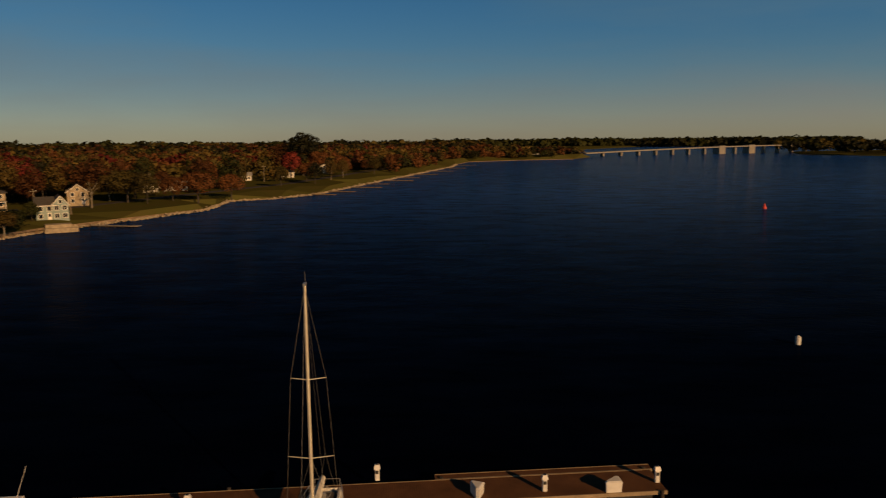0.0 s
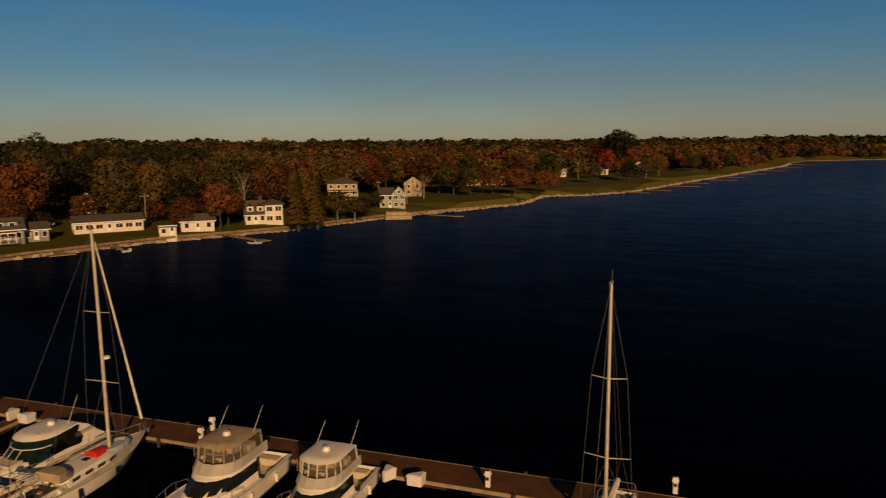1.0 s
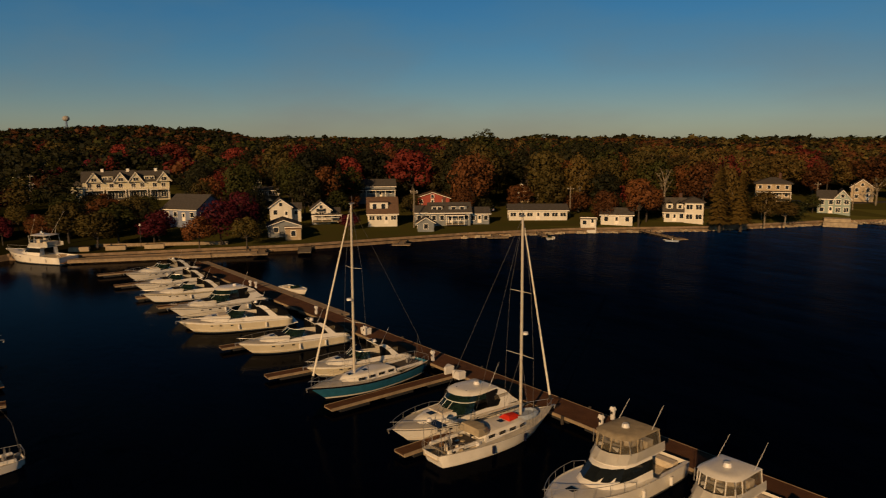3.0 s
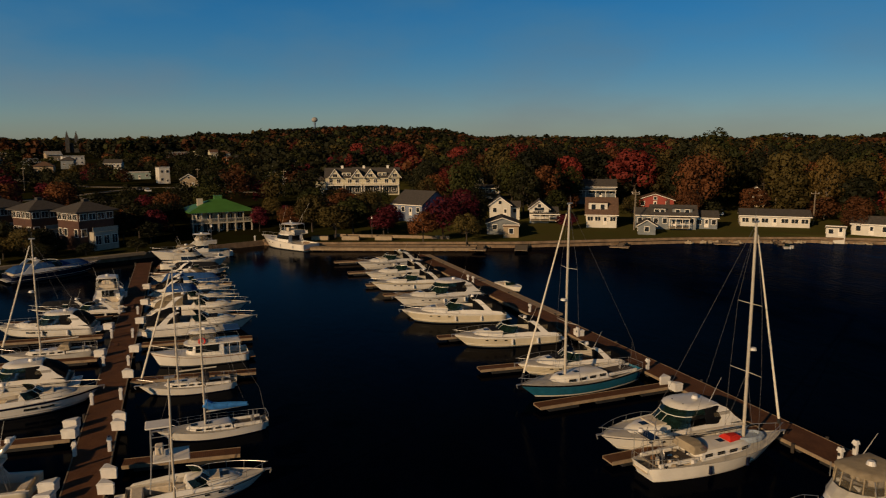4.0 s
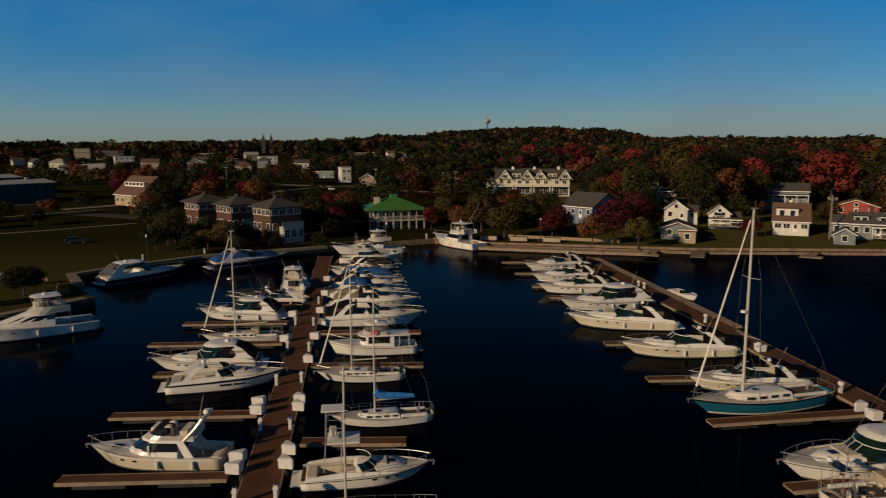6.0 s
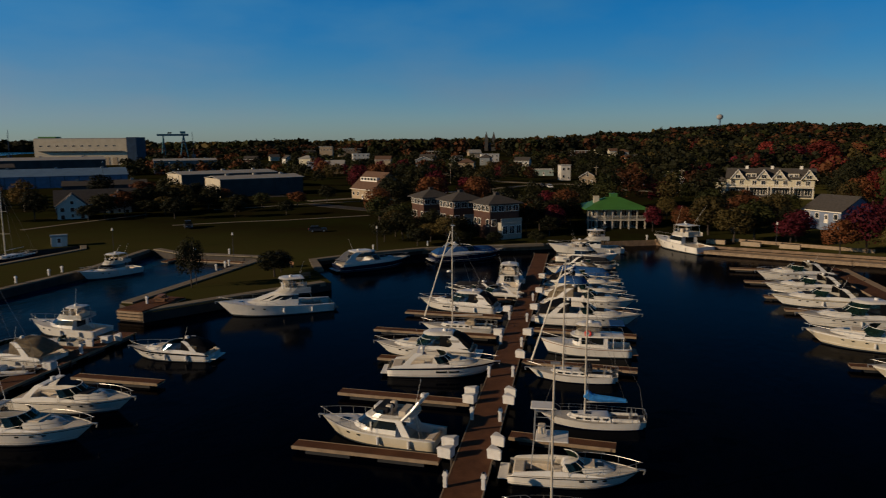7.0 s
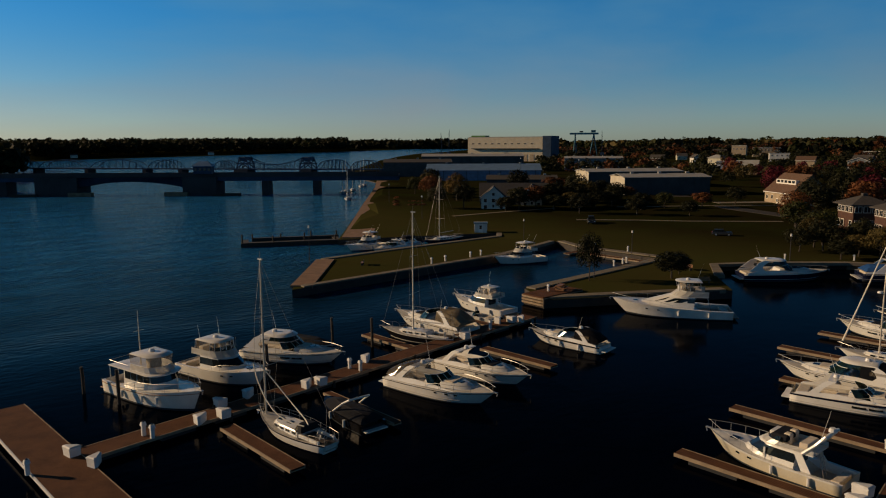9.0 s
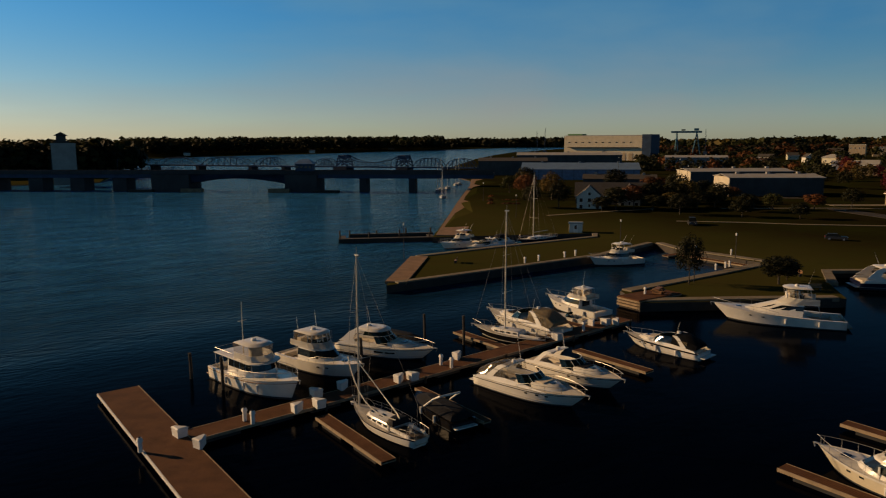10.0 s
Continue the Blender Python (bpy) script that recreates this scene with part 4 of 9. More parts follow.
def express(x, y, rz, L, label, hullmat=None, stripe=None, hardtop=False, canvas=None, arch=True, glass=None, group="motor boats", ports=True, cover=None, hullwin=False, camper=None):
    """Express cruiser: long foredeck, raked windscreen, open cockpit with an arch or a hardtop."""
    hullmat = hullmat or GEL
    e = thing("express_cruiser", label, "motor boat", x, y, 0, rz, group)
    B = 0.335 * L if L > 9 else 0.35 * L
    h = Hull(L, B, 0.112 * L + 0.1, 0.078 * L + 0.05, dip=-0.04, rake=0.14)
    hull_parts(e, h, hullmat, stripe, None, 0.40, DECK, 0.55)
    zd = h.sheer(0.6)
    # foredeck trunk
    low, high = outline(-0.10 * L, 0.36 * L, B * 0.36, 0.26 * L), outline(-0.08 * L, 0.27 * L, B * 0.29, 0.2 * L)
    cap(e, "foredeck_trunk", low, high, zd - 0.12, zd + 0.05 * L * 0.8, GEL)
    part("foredeck_hatch", boxed(0.19 * L, 0, zd + 0.042 * L, 0.6, 0.6, 0.05, bevel=0.02), GLASS, e, "dark foredeck hatch")
    # windscreen
    z0 = zd + 0.02
    z1 = z0 + 0.085 * L
    low, high = outline(-0.20 * L, 0.15 * L, B * 0.435, 0.17 * L, B * 0.44, 7), outline(-0.19 * L, 0.035 * L, B * 0.38, 0.11 * L, B * 0.39, 7)
    bm = bmesh.new()
    band(bm, low, high, z0, z1, 0.0, 1.0, 1, len(low) - 2, 0.0)
    bmesh.ops.solidify(bm, geom=bm.faces[:], thickness=0.03)
    part("windscreen", bm, glass or GREENGLASS, e, "raked tinted windscreen")
    bm = bmesh.new()
    tube(bm, [(p[0], p[1], z1) for p in high[1:-1]], 0.035, 5)
    for i in (3, 4, 5):
        tube(bm, [(low[i][0], low[i][1], z0), (high[i][0], high[i][1], z1)], 0.025, 4)
    part("windscreen_frame", bm, GEL, e)
    # cockpit
    zs = h.sheer(0.2) - 0.55
    part("cockpit_carpet", boxed(-0.26 * L, 0, zs + 0.03, 0.36 * L, B * 0.62, 0.05), CARPET, e, "dark cockpit carpet")
    for sg in (-1, 1):
        bm = bmesh.new()
        zg = h.sheer(0.25)
        side_panel(bm, [(-0.47 * L, h.sheer(0.03) + 0.02), (-0.45 * L, h.sheer(0.05) + 0.02 * L), (-0.34 * L, zg + 0.028 * L), (-0.18 * L, zd + 0.028 * L), (-0.04 * L, zd + 0.026 * L), (0.1 * L, zd + 0.018 * L), (0.24 * L, h.sheer(0.74) + 0.02), (-0.1 * L, h.sheer(0.4))], sg * B * 0.465, sg * B * 0.425, 0.1)
        part("side_coaming", bm, GEL, e)
    part("helm_seat", boxed(-0.13 * L, -B * 0.2, zs + 0.45, 0.09 * L, B * 0.3, 0.9, bevel=0.08), UPHOLSTERY, e)
    part("cockpit_bench", boxed(-0.42 * L, 0, zs + 0.3, 0.09 * L, B * 0.62, 0.62, bevel=0.08), UPHOLSTERY, e)
    part("side_seat", boxed(-0.28 * L, B * 0.27, zs + 0.27, 0.2 * L, B * 0.16, 0.54, bevel=0.06), UPHOLSTERY, e)
    part("dashboard", boxed(-0.02 * L, -B * 0.12, zs + 0.62, 0.09 * L, B * 0.5, 0.62, bevel=0.06), GEL, e)
    swim_platform(e, h)
    if hardtop:
        zt = z1 + 0.045 * L
        lo, hi = outline(-0.30 * L, 0.02 * L, B * 0.40, 0.13 * L, B * 0.34, 7), outline(-0.28 * L, -0.015 * L, B * 0.34, 0.1 * L, B * 0.3, 7)
        cap(e, "hardtop", lo, hi, zt - 0.05, zt + 0.16, GEL, "moulded white hardtop")
        part("hardtop_hatch", boxed(-0.10 * L, 0, zt + 0.155, 0.08 * L, B * 0.32, 0.04), GLASS, e)
        bm = bmesh.new()
        wl2, wh2 = outline(-0.19 * L, 0.035 * L, B * 0.37, 0.11 * L, B * 0.38, 7), outline(-0.17 * L, -0.0 * L, B * 0.35, 0.11 * L, B * 0.36, 7)
        band(bm, wl2, wh2, z1 + 0.03, zt - 0.06, 0.0, 1.0, 0, len(wl2) - 1, 0.0)
        bmesh.ops.solidify(bm, geom=bm.faces[:], thickness=0.02)
        part("upper_glazing", bm, GREENGLASS, e)
        for sg in (-1, 1):
            bm = bmesh.new()
            zb = h.sheer(0.2) + 0.03 * L
            H = zt + 0.06 - zb
            side_panel(bm, [(-0.45 * L, zb), (-0.40 * L, zb + 0.3 * H), (-0.345 * L, zb + 0.75 * H), (-0.28 * L, zb + H), (-0.15 * L, zb + H), (-0.225 * L, zb + 0.84 * H), (-0.275 * L, zb + 0.6 * H), (-0.295 * L, zb + 0.3 * H), (-0.27 * L, zb + 0.08 * H), (-0.2 * L, zb)], sg * B * 0.44, sg * B * 0.35, 0.07)
            part("hardtop_pillar", bm, GEL, e)
        dome(e, -0.2 * L, 0, zt + 0.16)
        antenna(e, -0.24 * L, B * 0.25, zt + 0.15, 2.0)
    elif arch:
        za = z1 + 0.03 * L
        bm = bmesh.new()
        zb = h.sheer(0.2) + 0.03 * L
        H = za - zb
        for sg in (-1, 1):
            side_panel(bm, [(-0.36 * L, zb), (-0.31 * L, zb + 0.45 * H), (-0.255 * L, zb + 0.95 * H), (-0.235 * L, zb + H), (-0.185 * L, zb + H), (-0.225 * L, zb + 0.72 * H), (-0.265 * L, zb + 0.36 * H), (-0.29 * L, zb)], sg * B * 0.44, sg * B * 0.37, 0.09)
        box(bm, -0.205 * L, 0, za, 0.065 * L, B * 0.745, 0.1, 0, 0, 0.04)
        part("radar_arch", bm, GEL, e, "moulded white radar arch")
        dome(e, -0.19 * L, 0, za + 0.1, 0.24)
        antenna(e, -0.2 * L, B * 0.3, za, 1.8)
    if canvas:
        zc = z1 + 0.055 * L
        lo, hi = outline(-0.34 * L, 0.03 * L, B * 0.40, 0.11 * L, B * 0.40, 7), outline(-0.31 * L, -0.02 * L, B * 0.33, 0.1 * L, B * 0.33, 7)
        cap(e, "canopy", lo, hi, z1 + 0.02, zc + 0.12, canvas, "canvas cockpit canopy")
    if camper:
        zt = z1 + (0.05 if hardtop else 0.035) * L
        zg = h.sheer(0.12) + 0.03 * L
        wa, wb = B * 0.43, B * 0.36
        fore, mid_, aft = -0.17 * L, -0.27 * L, -0.465 * L
        bm = bmesh.new()
        rings = []
        for px, zz, wt in ((fore, zt, wb), (mid_, zt + 0.02, wb), (-0.38 * L, zt - 0.03 * L, wb * 0.98), (aft, zg + 0.35, wb * 0.92)):
            rings.append([bm.verts.new(v) for v in ((px, wa, zg), (px, wt, zz - 0.12), (px, wt * 0.85, zz), (px, 0, zz + 0.05), (px, -wt * 0.85, zz), (px, -wt, zz - 0.12), (px, -wa, zg))])
        for A, C in zip(rings, rings[1:]):
            for i in range(6):
                bm.faces.new((A[i], A[i + 1], C[i + 1], C[i]))
        bm.faces.new(rings[-1])
        bmesh.ops.solidify(bm, geom=bm.faces[:], thickness=0.03)
        part("camper_canvas", bm, camper, e, "laced canvas enclosure over the cockpit", smooth=True)
        for sg in (-1, 1):
            part("canvas_window", prism(bmesh.new(), [(-0.36 * L, sg * (wa + wb) / 2 + sg * 0.02), (-0.24 * L, sg * (wa + wb) / 2 + sg * 0.02), (-0.24 * L, sg * (wa + wb) / 2 - sg * 0.03), (-0.36 * L, sg * (wa + wb) / 2 - sg * 0.03)], zg + 0.25 * (zt - zg), zg + 0.62 * (zt - zg)), VINYL, e, "clear vinyl canvas window")
    if cover:
        lo, hi = outline(-0.47 * L, 0.42 * L, B * 0.47, 0.36 * L, B * 0.43, 7), outline(-0.40 * L, 0.30 * L, B * 0.14, 0.3 * L, B * 0.12, 7)
        cap(e, "boat_cover", lo, hi, zd + 0.04, z1 + (0.35 if L < 13 else -0.25), cover, "taut fabric boat cover")
    bow_rail(e, h, 0.46, 0.55, None, 0.93, 5)
    anchor(e, h)
    if hullwin:
        portlights(e, h, (0.50, 0.62), 0.62, 0.10 * L, 0.24)
    elif ports:
        portlights(e, h, (0.56, 0.66, 0.74), 0.72)
    part("spray_rail", hull_line(h, 0.30, 0.022), GEL if hullmat is not GEL else DECK, e)
    part("rub_rail", hull_line(h, 0.88, 0.03), BLACKHULL if hullmat is GEL else GEL, e, "dark rub rail")
    part("sun_pad", boxed(0.10 * L, 0, zd + 0.045 * L, 0.12 * L, B * 0.42, 0.1, bevel=0.04), BLACKCANVAS if int(abs(x)) % 2 else UPHOLSTERY, e, "foredeck sun pad")
    fenders(e, h, (0.25, 0.5), 1)
    return e


def flybridge(x, y, rz, L, label, hullmat=None, canopy=None, top="bimini", front=True, tower=False, riggers=False, stripe=None, group="motor boats"):
    """Motor yacht with a deckhouse and an upper helm; front: windows across the deckhouse front."""
    hullmat = hullmat or GEL
    e = thing("flybridge_yacht", label, "motor yacht", x, y, 0, rz, group)
    B = 0.345 * L
    h = Hull(L, B, (0.13 if top == "arch" or not front else 0.145) * L + 0.1, (0.085 if front else 0.068) * L + 0.1, dip=0.04, rake=0.13)
    hull_parts(e, h, hullmat, stripe, None, 0.30, GEL, 0.6)
    zd = h.sheer(0.5)
    zc = zd + (0.108 if top == "arch" else 0.1 if front else 0.092) * L
    low = outline(-0.18 * L, (0.25 if front else 0.37) * L, B * 0.40, (0.24 if front else 0.34) * L, B * 0.40, 7)
    high = outline(-0.19 * L, (0.10 if front else 0.02) * L, B * 0.34, 0.15 * L, B * 0.35, 7)
    cap(e, "deckhouse", low, high, zd - 0.15, zc, GEL)
    n = len(low)
    w = 2 if front else 3
    for i0, i1 in ((0, w), (n - 1 - w, n - 1)):
        bm = bmesh.new()
        band(bm, low, high, zd - 0.15, zc, 0.36 if front else 0.5, 0.86, i0, i1, 0.02)
        part("side_window", bm, GLASS, e, "dark side window")
    if front:
        bm = bmesh.new()
        band(bm, low, high, zd - 0.15, zc, 0.45, 0.9, 2, n - 3, 0.02)
        part("windscreen", bm, GLASS, e, "dark front windows")
    if top == "arch":
        for sg in (-1, 1):
            bm = bmesh.new()
            side_panel(bm, [(-0.30 * L, h.sheer(0.2) + 0.02), (-0.225 * L, zc - 0.02), (-0.17 * L, zc - 0.02), (-0.235 * L, h.sheer(0.27) + 0.02)], sg * B * 0.415, sg * B * 0.36, 0.07)
            part("aft_wing", bm, GEL, e, "raked moulded wing beside the cockpit")
            part("window_pillar", boxed(0.02 * L, sg * B * 0.385, zd + 0.04 * L, 0.012 * L, 0.1, 0.075 * L), GEL, e)
    part("saloon_door", boxed(-0.19 * L - 0.01, 0, zd + 0.05 * L, 0.04, B * 0.4, 0.1 * L), GLASS, e)
    # flybridge coaming, open inside
    zf = zc + (0.036 if top == "arch" else 0.05) * L
    f = 0.0 if front else -0.085 * L
    lo, hi = outline(-0.30 * L, 0.09 * L + f, B * 0.37, 0.13 * L, B * 0.36, 7), outline(-0.30 * L, 0.05 * L + 1.3 * f, B * 0.35, 0.12 * L, B * 0.35, 7)
    cap(e, "flybridge_deck", lo, lo, zc - 0.02, zc + 0.06, GEL)
    bm = bmesh.new()
    band(bm, lo, hi, zc + 0.05, zf, 0, 1, 0, len(lo) - 1, 0.0)
    bmesh.ops.solidify(bm, geom=bm.faces[:], thickness=0.06)
    part("flybridge_coaming", bm, GEL, e)
    bm = bmesh.new()
    lo2, hi2 = outline(-0.05 * L + f, 0.05 * L + 1.3 * f, B * 0.34, 0.12 * L, B * 0.34, 7), outline(-0.05 * L + f, 0.02 * L + 1.3 * f, B * 0.32, 0.1 * L, B * 0.32, 7)
    band(bm, lo2, hi2, zf, zf + 0.03 * L, 0, 1, 1, len(lo2) - 2, 0.0)
    bmesh.ops.solidify(bm, geom=bm.faces[:], thickness=0.02)
    part("flybridge_screen", bm, GLASS, e)
    part("helm_console", boxed(f, 0, zc + 0.04 * L, 0.05 * L, B * 0.35, 0.07 * L, bevel=0.05), GEL, e)
    for sg in (-1, 1):
        part("helm_chair", boxed(-0.1 * L, sg * B * 0.13, zc + 0.045 * L, 0.05 * L, B * 0.14, 0.085 * L, bevel=0.08), UPHOLSTERY, e)
    part("flybridge_bench", boxed(-0.22 * L, 0, zc + 0.035 * L, 0.06 * L, B * 0.5, 0.05 * L, bevel=0.05), UPHOLSTERY, e)
    zt = zc + (0.125 if top == "enclosed" else 0.138) * L
    if top in ("bimini", "hardtop", "enclosed"):
        lo, hi = outline(-0.26 * L, 0.035 * L, B * 0.35, 0.09 * L, B * 0.34, 7), outline(-0.24 * L, 0.01 * L, B * 0.29, 0.07 * L, B * 0.29, 7)
        cap(e, "flybridge_top", lo, hi, zt - 0.03, zt + 0.12, canopy or GEL, "cover over the upper helm")
        for px in (-0.24 * L, -0.09 * L, 0.0):
            for sg in (-1, 1):
                bm = bmesh.new()
                tube(bm, [(px - 0.01 * L, sg * B * 0.345, zf - 0.02), (px, sg * B * 0.32, zt)], 0.03, 5)
                part("top_post", bm, GEL if top == "hardtop" else STEEL, e)
        if top == "enclosed":
            bm = bmesh.new()
            a, b = outline(-0.26 * L, 0.045 * L, B * 0.345, 0.11 * L, B * 0.345, 7), outline(-0.25 * L, 0.03 * L, B * 0.33, 0.09 * L, B * 0.33, 7)
            band(bm, a, b, zf, zt - 0.02, 0, 1, 0, len(a) - 1, 0.0)
            part("clear_curtain", bm, VINYL, e, "clear vinyl side curtain")
            for p0, p1 in zip(a, b):
                bm = bmesh.new()
                tube(bm, [(p0[0], p0[1], zf - 0.02), (p1[0], p1[1], zt)], 0.035, 5)
                part("curtain_frame", bm, canopy or GEL, e)
        antenna(e, -0.2 * L, B * 0.3, zt, 1.7)
        antenna(e, -0.2 * L, -B * 0.3, zt, 1.4)
        dome(e, -0.12 * L, 0, zt + 0.12)
    if top == "sport":
        zt = zc + 0.125 * L
        lo, hi = outline(-0.25 * L, -0.03 * L, B * 0.30, 0.07 * L, B * 0.30, 7), outline(-0.23 * L, -0.05 * L, B * 0.26, 0.05 * L, B * 0.26, 7)
        cap(e, "flybridge_top", lo, hi, zt - 0.02, zt + 0.09, canopy or GEL, "hard roof over the upper helm")
        for px in (-0.23 * L, -0.14 * L, -0.05 * L):
            for sg in (-1, 1):
                bm = bmesh.new()
                tube(bm, [(px - 0.01 * L, sg * B * 0.34, zf - 0.02), (px, sg * B * 0.28, zt)], 0.03, 5)
                part("top_post", bm, STEEL, e)
        bm = bmesh.new()
        a, b = outline(-0.18 * L, 0.7 * f, B * 0.335, 0.09 * L, B * 0.335, 7), outline(-0.18 * L, -0.03 * L + 0.5 * f, B * 0.29, 0.07 * L, B * 0.29, 7)
        band(bm, a, b, zf, zt - 0.02, 0, 1, 0, len(a) - 1, 0.0)
        part("clear_curtain", bm, VINYL, e, "clear vinyl curtain round the helm")
        antenna(e, -0.2 * L, B * 0.25, zt, 2.6)
        dome(e, -0.14 * L, 0, zt + 0.09)
    if top == "arch":
        bm = bmesh.new()
        pts = [(-0.23 * L, B * 0.36, zc + 0.02), (-0.31 * L, B * 0.34, zc + 0.085 * L), (-0.36 * L, B * 0.3, zc + 0.15 * L), (-0.365 * L, 0, zc + 0.16 * L)]
        pts += [(a, -b, c) for a, b, c in reversed(pts[:-1])]
        tube(bm, pts, 0.12, 6)
        part("radar_arch", bm, GEL, e)
        dome(e, -0.365 * L, 0, zc + 0.165 * L)
        part("folded_canvas", boxed(-0.06 * L, 0, zf + 0.2, 0.12 * L, B * 0.6, 0.45, bevel=0.12), BLACKCANVAS, e, "folded black canvas")
        antenna(e, -0.33 * L, B * 0.33, zc + 0.1 * L, 2.6)
    if tower:
        bm = bmesh.new()
        for px in (-0.24 * L, -0.02 * L):
            for sg in (-1, 1):
                tube(bm, [(px, sg * B * 0.34, zf), (px * 0.6 - 0.03 * L, sg * B * 0.2, zt + 0.12 * L)], 0.03, 5)
        tube(bm, [(-0.17 * L, -B * 0.2, zt + 0.12 * L), (-0.17 * L, B * 0.2, zt + 0.12 * L), (-0.04 * L, B * 0.2, zt + 0.12 * L), (-0.04 * L, -B * 0.2, zt + 0.12 * L), (-0.17 * L, -B * 0.2, zt + 0.12 * L)], 0.03, 5)
        part("tuna_tower", bm, STEEL, e, "tubular steel tower")
    if riggers:
        for sg in (-1, 1):
            bm = bmesh.new()
            tube(bm, [(0.0, sg * B * 0.36, zc), (-0.26 * L, sg * B * 0.62, zc + 0.42 * L)], 0.035, 5, 0.015)
            part("outrigger", bm, SPAR, e, "long slanting outrigger pole")
    bm = bmesh.new()
    for sg in (-1, 1):
        tube(bm, [(-0.30 * L, sg * 0.25, zc), (-0.34 * L, sg * 0.25, h.sheer(0.15) - 0.5)], 0.03, 5)
    for k in range(5):
        t = k / 5
        tube(bm, [(-0.30 * L - 0.04 * L * t, -0.25, zc + (h.sheer(0.15) - 0.5 - zc) * t), (-0.30 * L - 0.04 * L * t, 0.25, zc + (h.sheer(0.15) - 0.5 - zc) * t)], 0.02, 4)
    part("ladder", bm, STEEL, e)
    part("cockpit_bench", boxed(-0.44 * L, 0, h.sheer(0.1) - 0.32, 0.06 * L, B * 0.6, 0.5, bevel=0.06), UPHOLSTERY, e)
    part("foredeck_hatch", boxed(0.30 * L, 0, h.sheer(0.8) + 0.05, 0.6, 0.6, 0.07, bevel=0.02), GLASS, e)
    swim_platform(e, h, TEAKWOOD)
    bow_rail(e, h, 0.5, 0.65, None, 0.94, 6)
    anchor(e, h)
    portlights(e, h, (0.62, 0.72), 0.7)
    fenders(e, h, (0.2, 0.45), 1)
    return e


def trawler(x, y, rz, L, label, mast=True, ring=False, canvas=None, group="motor boats"):
    """Trawler yacht: high bow, big wheelhouse, upper deck with a canopy."""
    e = thing("trawler_yacht", label, "motor yacht", x, y, 0, rz, group)
    B = 0.33 * L
    h = Hull(L, B, 0.17 * L, 0.105 * L, dip=0.12, rake=0.09)
    hull_parts(e, h, GEL, GEL, None, 0.24, GEL, 0.5)
    zd = h.sheer(0.45)
    z1 = zd + 0.115 * L
    low, high = outline(-0.24 * L, 0.16 * L, B * 0.37, 0.1 * L, B * 0.37, 7), outline(-0.24 * L, 0.12 * L, B * 0.35, 0.09 * L, B * 0.35, 7)
    cap(e, "wheelhouse", low, high, zd - 0.25, z1, GEL)
    for sg in (-1, 1):
        if ring:
            part("saloon_window", boxed(-0.07 * L, sg * B * 0.362, zd + 0.068 * L, 0.24 * L, 0.06, 0.075 * L, bevel=0.015), GLASS, e, "long dark saloon window")
        for k in () if ring else range(4):
            part("wheelhouse_window", boxed(-0.19 * L + k * 0.078 * L, sg * B * 0.362, zd + 0.078 * L, 0.066 * L, 0.06, 0.062 * L, bevel=0.01), GLASS, e)
    n = len(low)
    for i in range(2, n - 3):
        bm = bmesh.new()
        band(bm, low, high, zd - 0.25, z1, 0.55, 0.88, i, i + 1, 0.02)
        part("front_window", bm, GLASS, e)
    lo = outline(-0.42 * L, 0.17 * L, B * 0.43, 0.1 * L, B * 0.40, 7)
    cap(e, "boat_deck", lo, lo, z1 - 0.02, z1 + 0.08, GEL)
    bm = bmesh.new()
    a, b = outline(-0.16 * L, 0.13 * L, B * 0.35, 0.1 * L, B * 0.35, 7), outline(-0.16 * L, 0.10 * L, B * 0.33, 0.1 * L, B * 0.33, 7)
    z2 = z1 + 0.05 * L
    band(bm, a, b, z1 + 0.08, z2, 0, 1, 0, n - 1, 0.0)
    bmesh.ops.solidify(bm, geom=bm.faces[:], thickness=0.05)
    part("upper_coaming", bm, GEL, e)
    zt = z1 + 0.125 * L
    a2, b2 = outline(-0.17 * L, 0.11 * L, B * 0.34, 0.09 * L, B * 0.34, 7), outline(-0.15 * L, 0.08 * L, B * 0.27, 0.08 * L, B * 0.27, 7)
    cap(e, "upper_canopy", a2, b2, zt - 0.03, zt + 0.13, canvas or GEL, "canopy over the upper helm")
    bm = bmesh.new()
    band(bm, b, a2, z2, zt - 0.03, 0.05, 1, 0, n - 1, 0.0)
    part("clear_curtain", bm, VINYL, e, "clear vinyl curtain")
    part("helm_chair", boxed(-0.03 * L, 0, z1 + 0.06 * L, 0.05 * L, B * 0.3, 0.1 * L, bevel=0.06), UPHOLSTERY, e)
    for px, sg in ((-0.41 * L, -1), (-0.41 * L, 1), (-0.3 * L, -1), (-0.3 * L, 1)):
        bm = bmesh.new()
        tube(bm, [(px, sg * B * 0.38, h.sheer(0.1)), (px, sg * B * 0.38, z1)], 0.035, 5)
        part("deck_post", bm, GEL, e)
    bm = bmesh.new()
    tube(bm, [(-0.16 * L, B * 0.4, z1 + 0.5), (-0.41 * L, B * 0.38, z1 + 0.5), (-0.41 * L, -B * 0.38, z1 + 0.5), (-0.16 * L, -B * 0.4, z1 + 0.5)], 0.02, 4)
    part("upper_rail", bm, STEEL, e)
    if ring:
        bm = bmesh.new()
        pts = [(-0.02 * L + 0.3 * math.cos(2 * math.pi * k / 14), B * 0.37, z1 + 0.4 + 0.3 * math.sin(2 * math.pi * k / 14)) for k in range(15)]
        tube(bm, pts, 0.085, 6)
        part("life_ring", bm, REDRING, e, "red life ring")
        part("sunshade", boxed(-0.34 * L, 0, z1 + 0.14 * L, 0.16 * L, B * 0.76, 0.1, bevel=0.03), BLUECANVAS, e, "blue canvas sunshade")
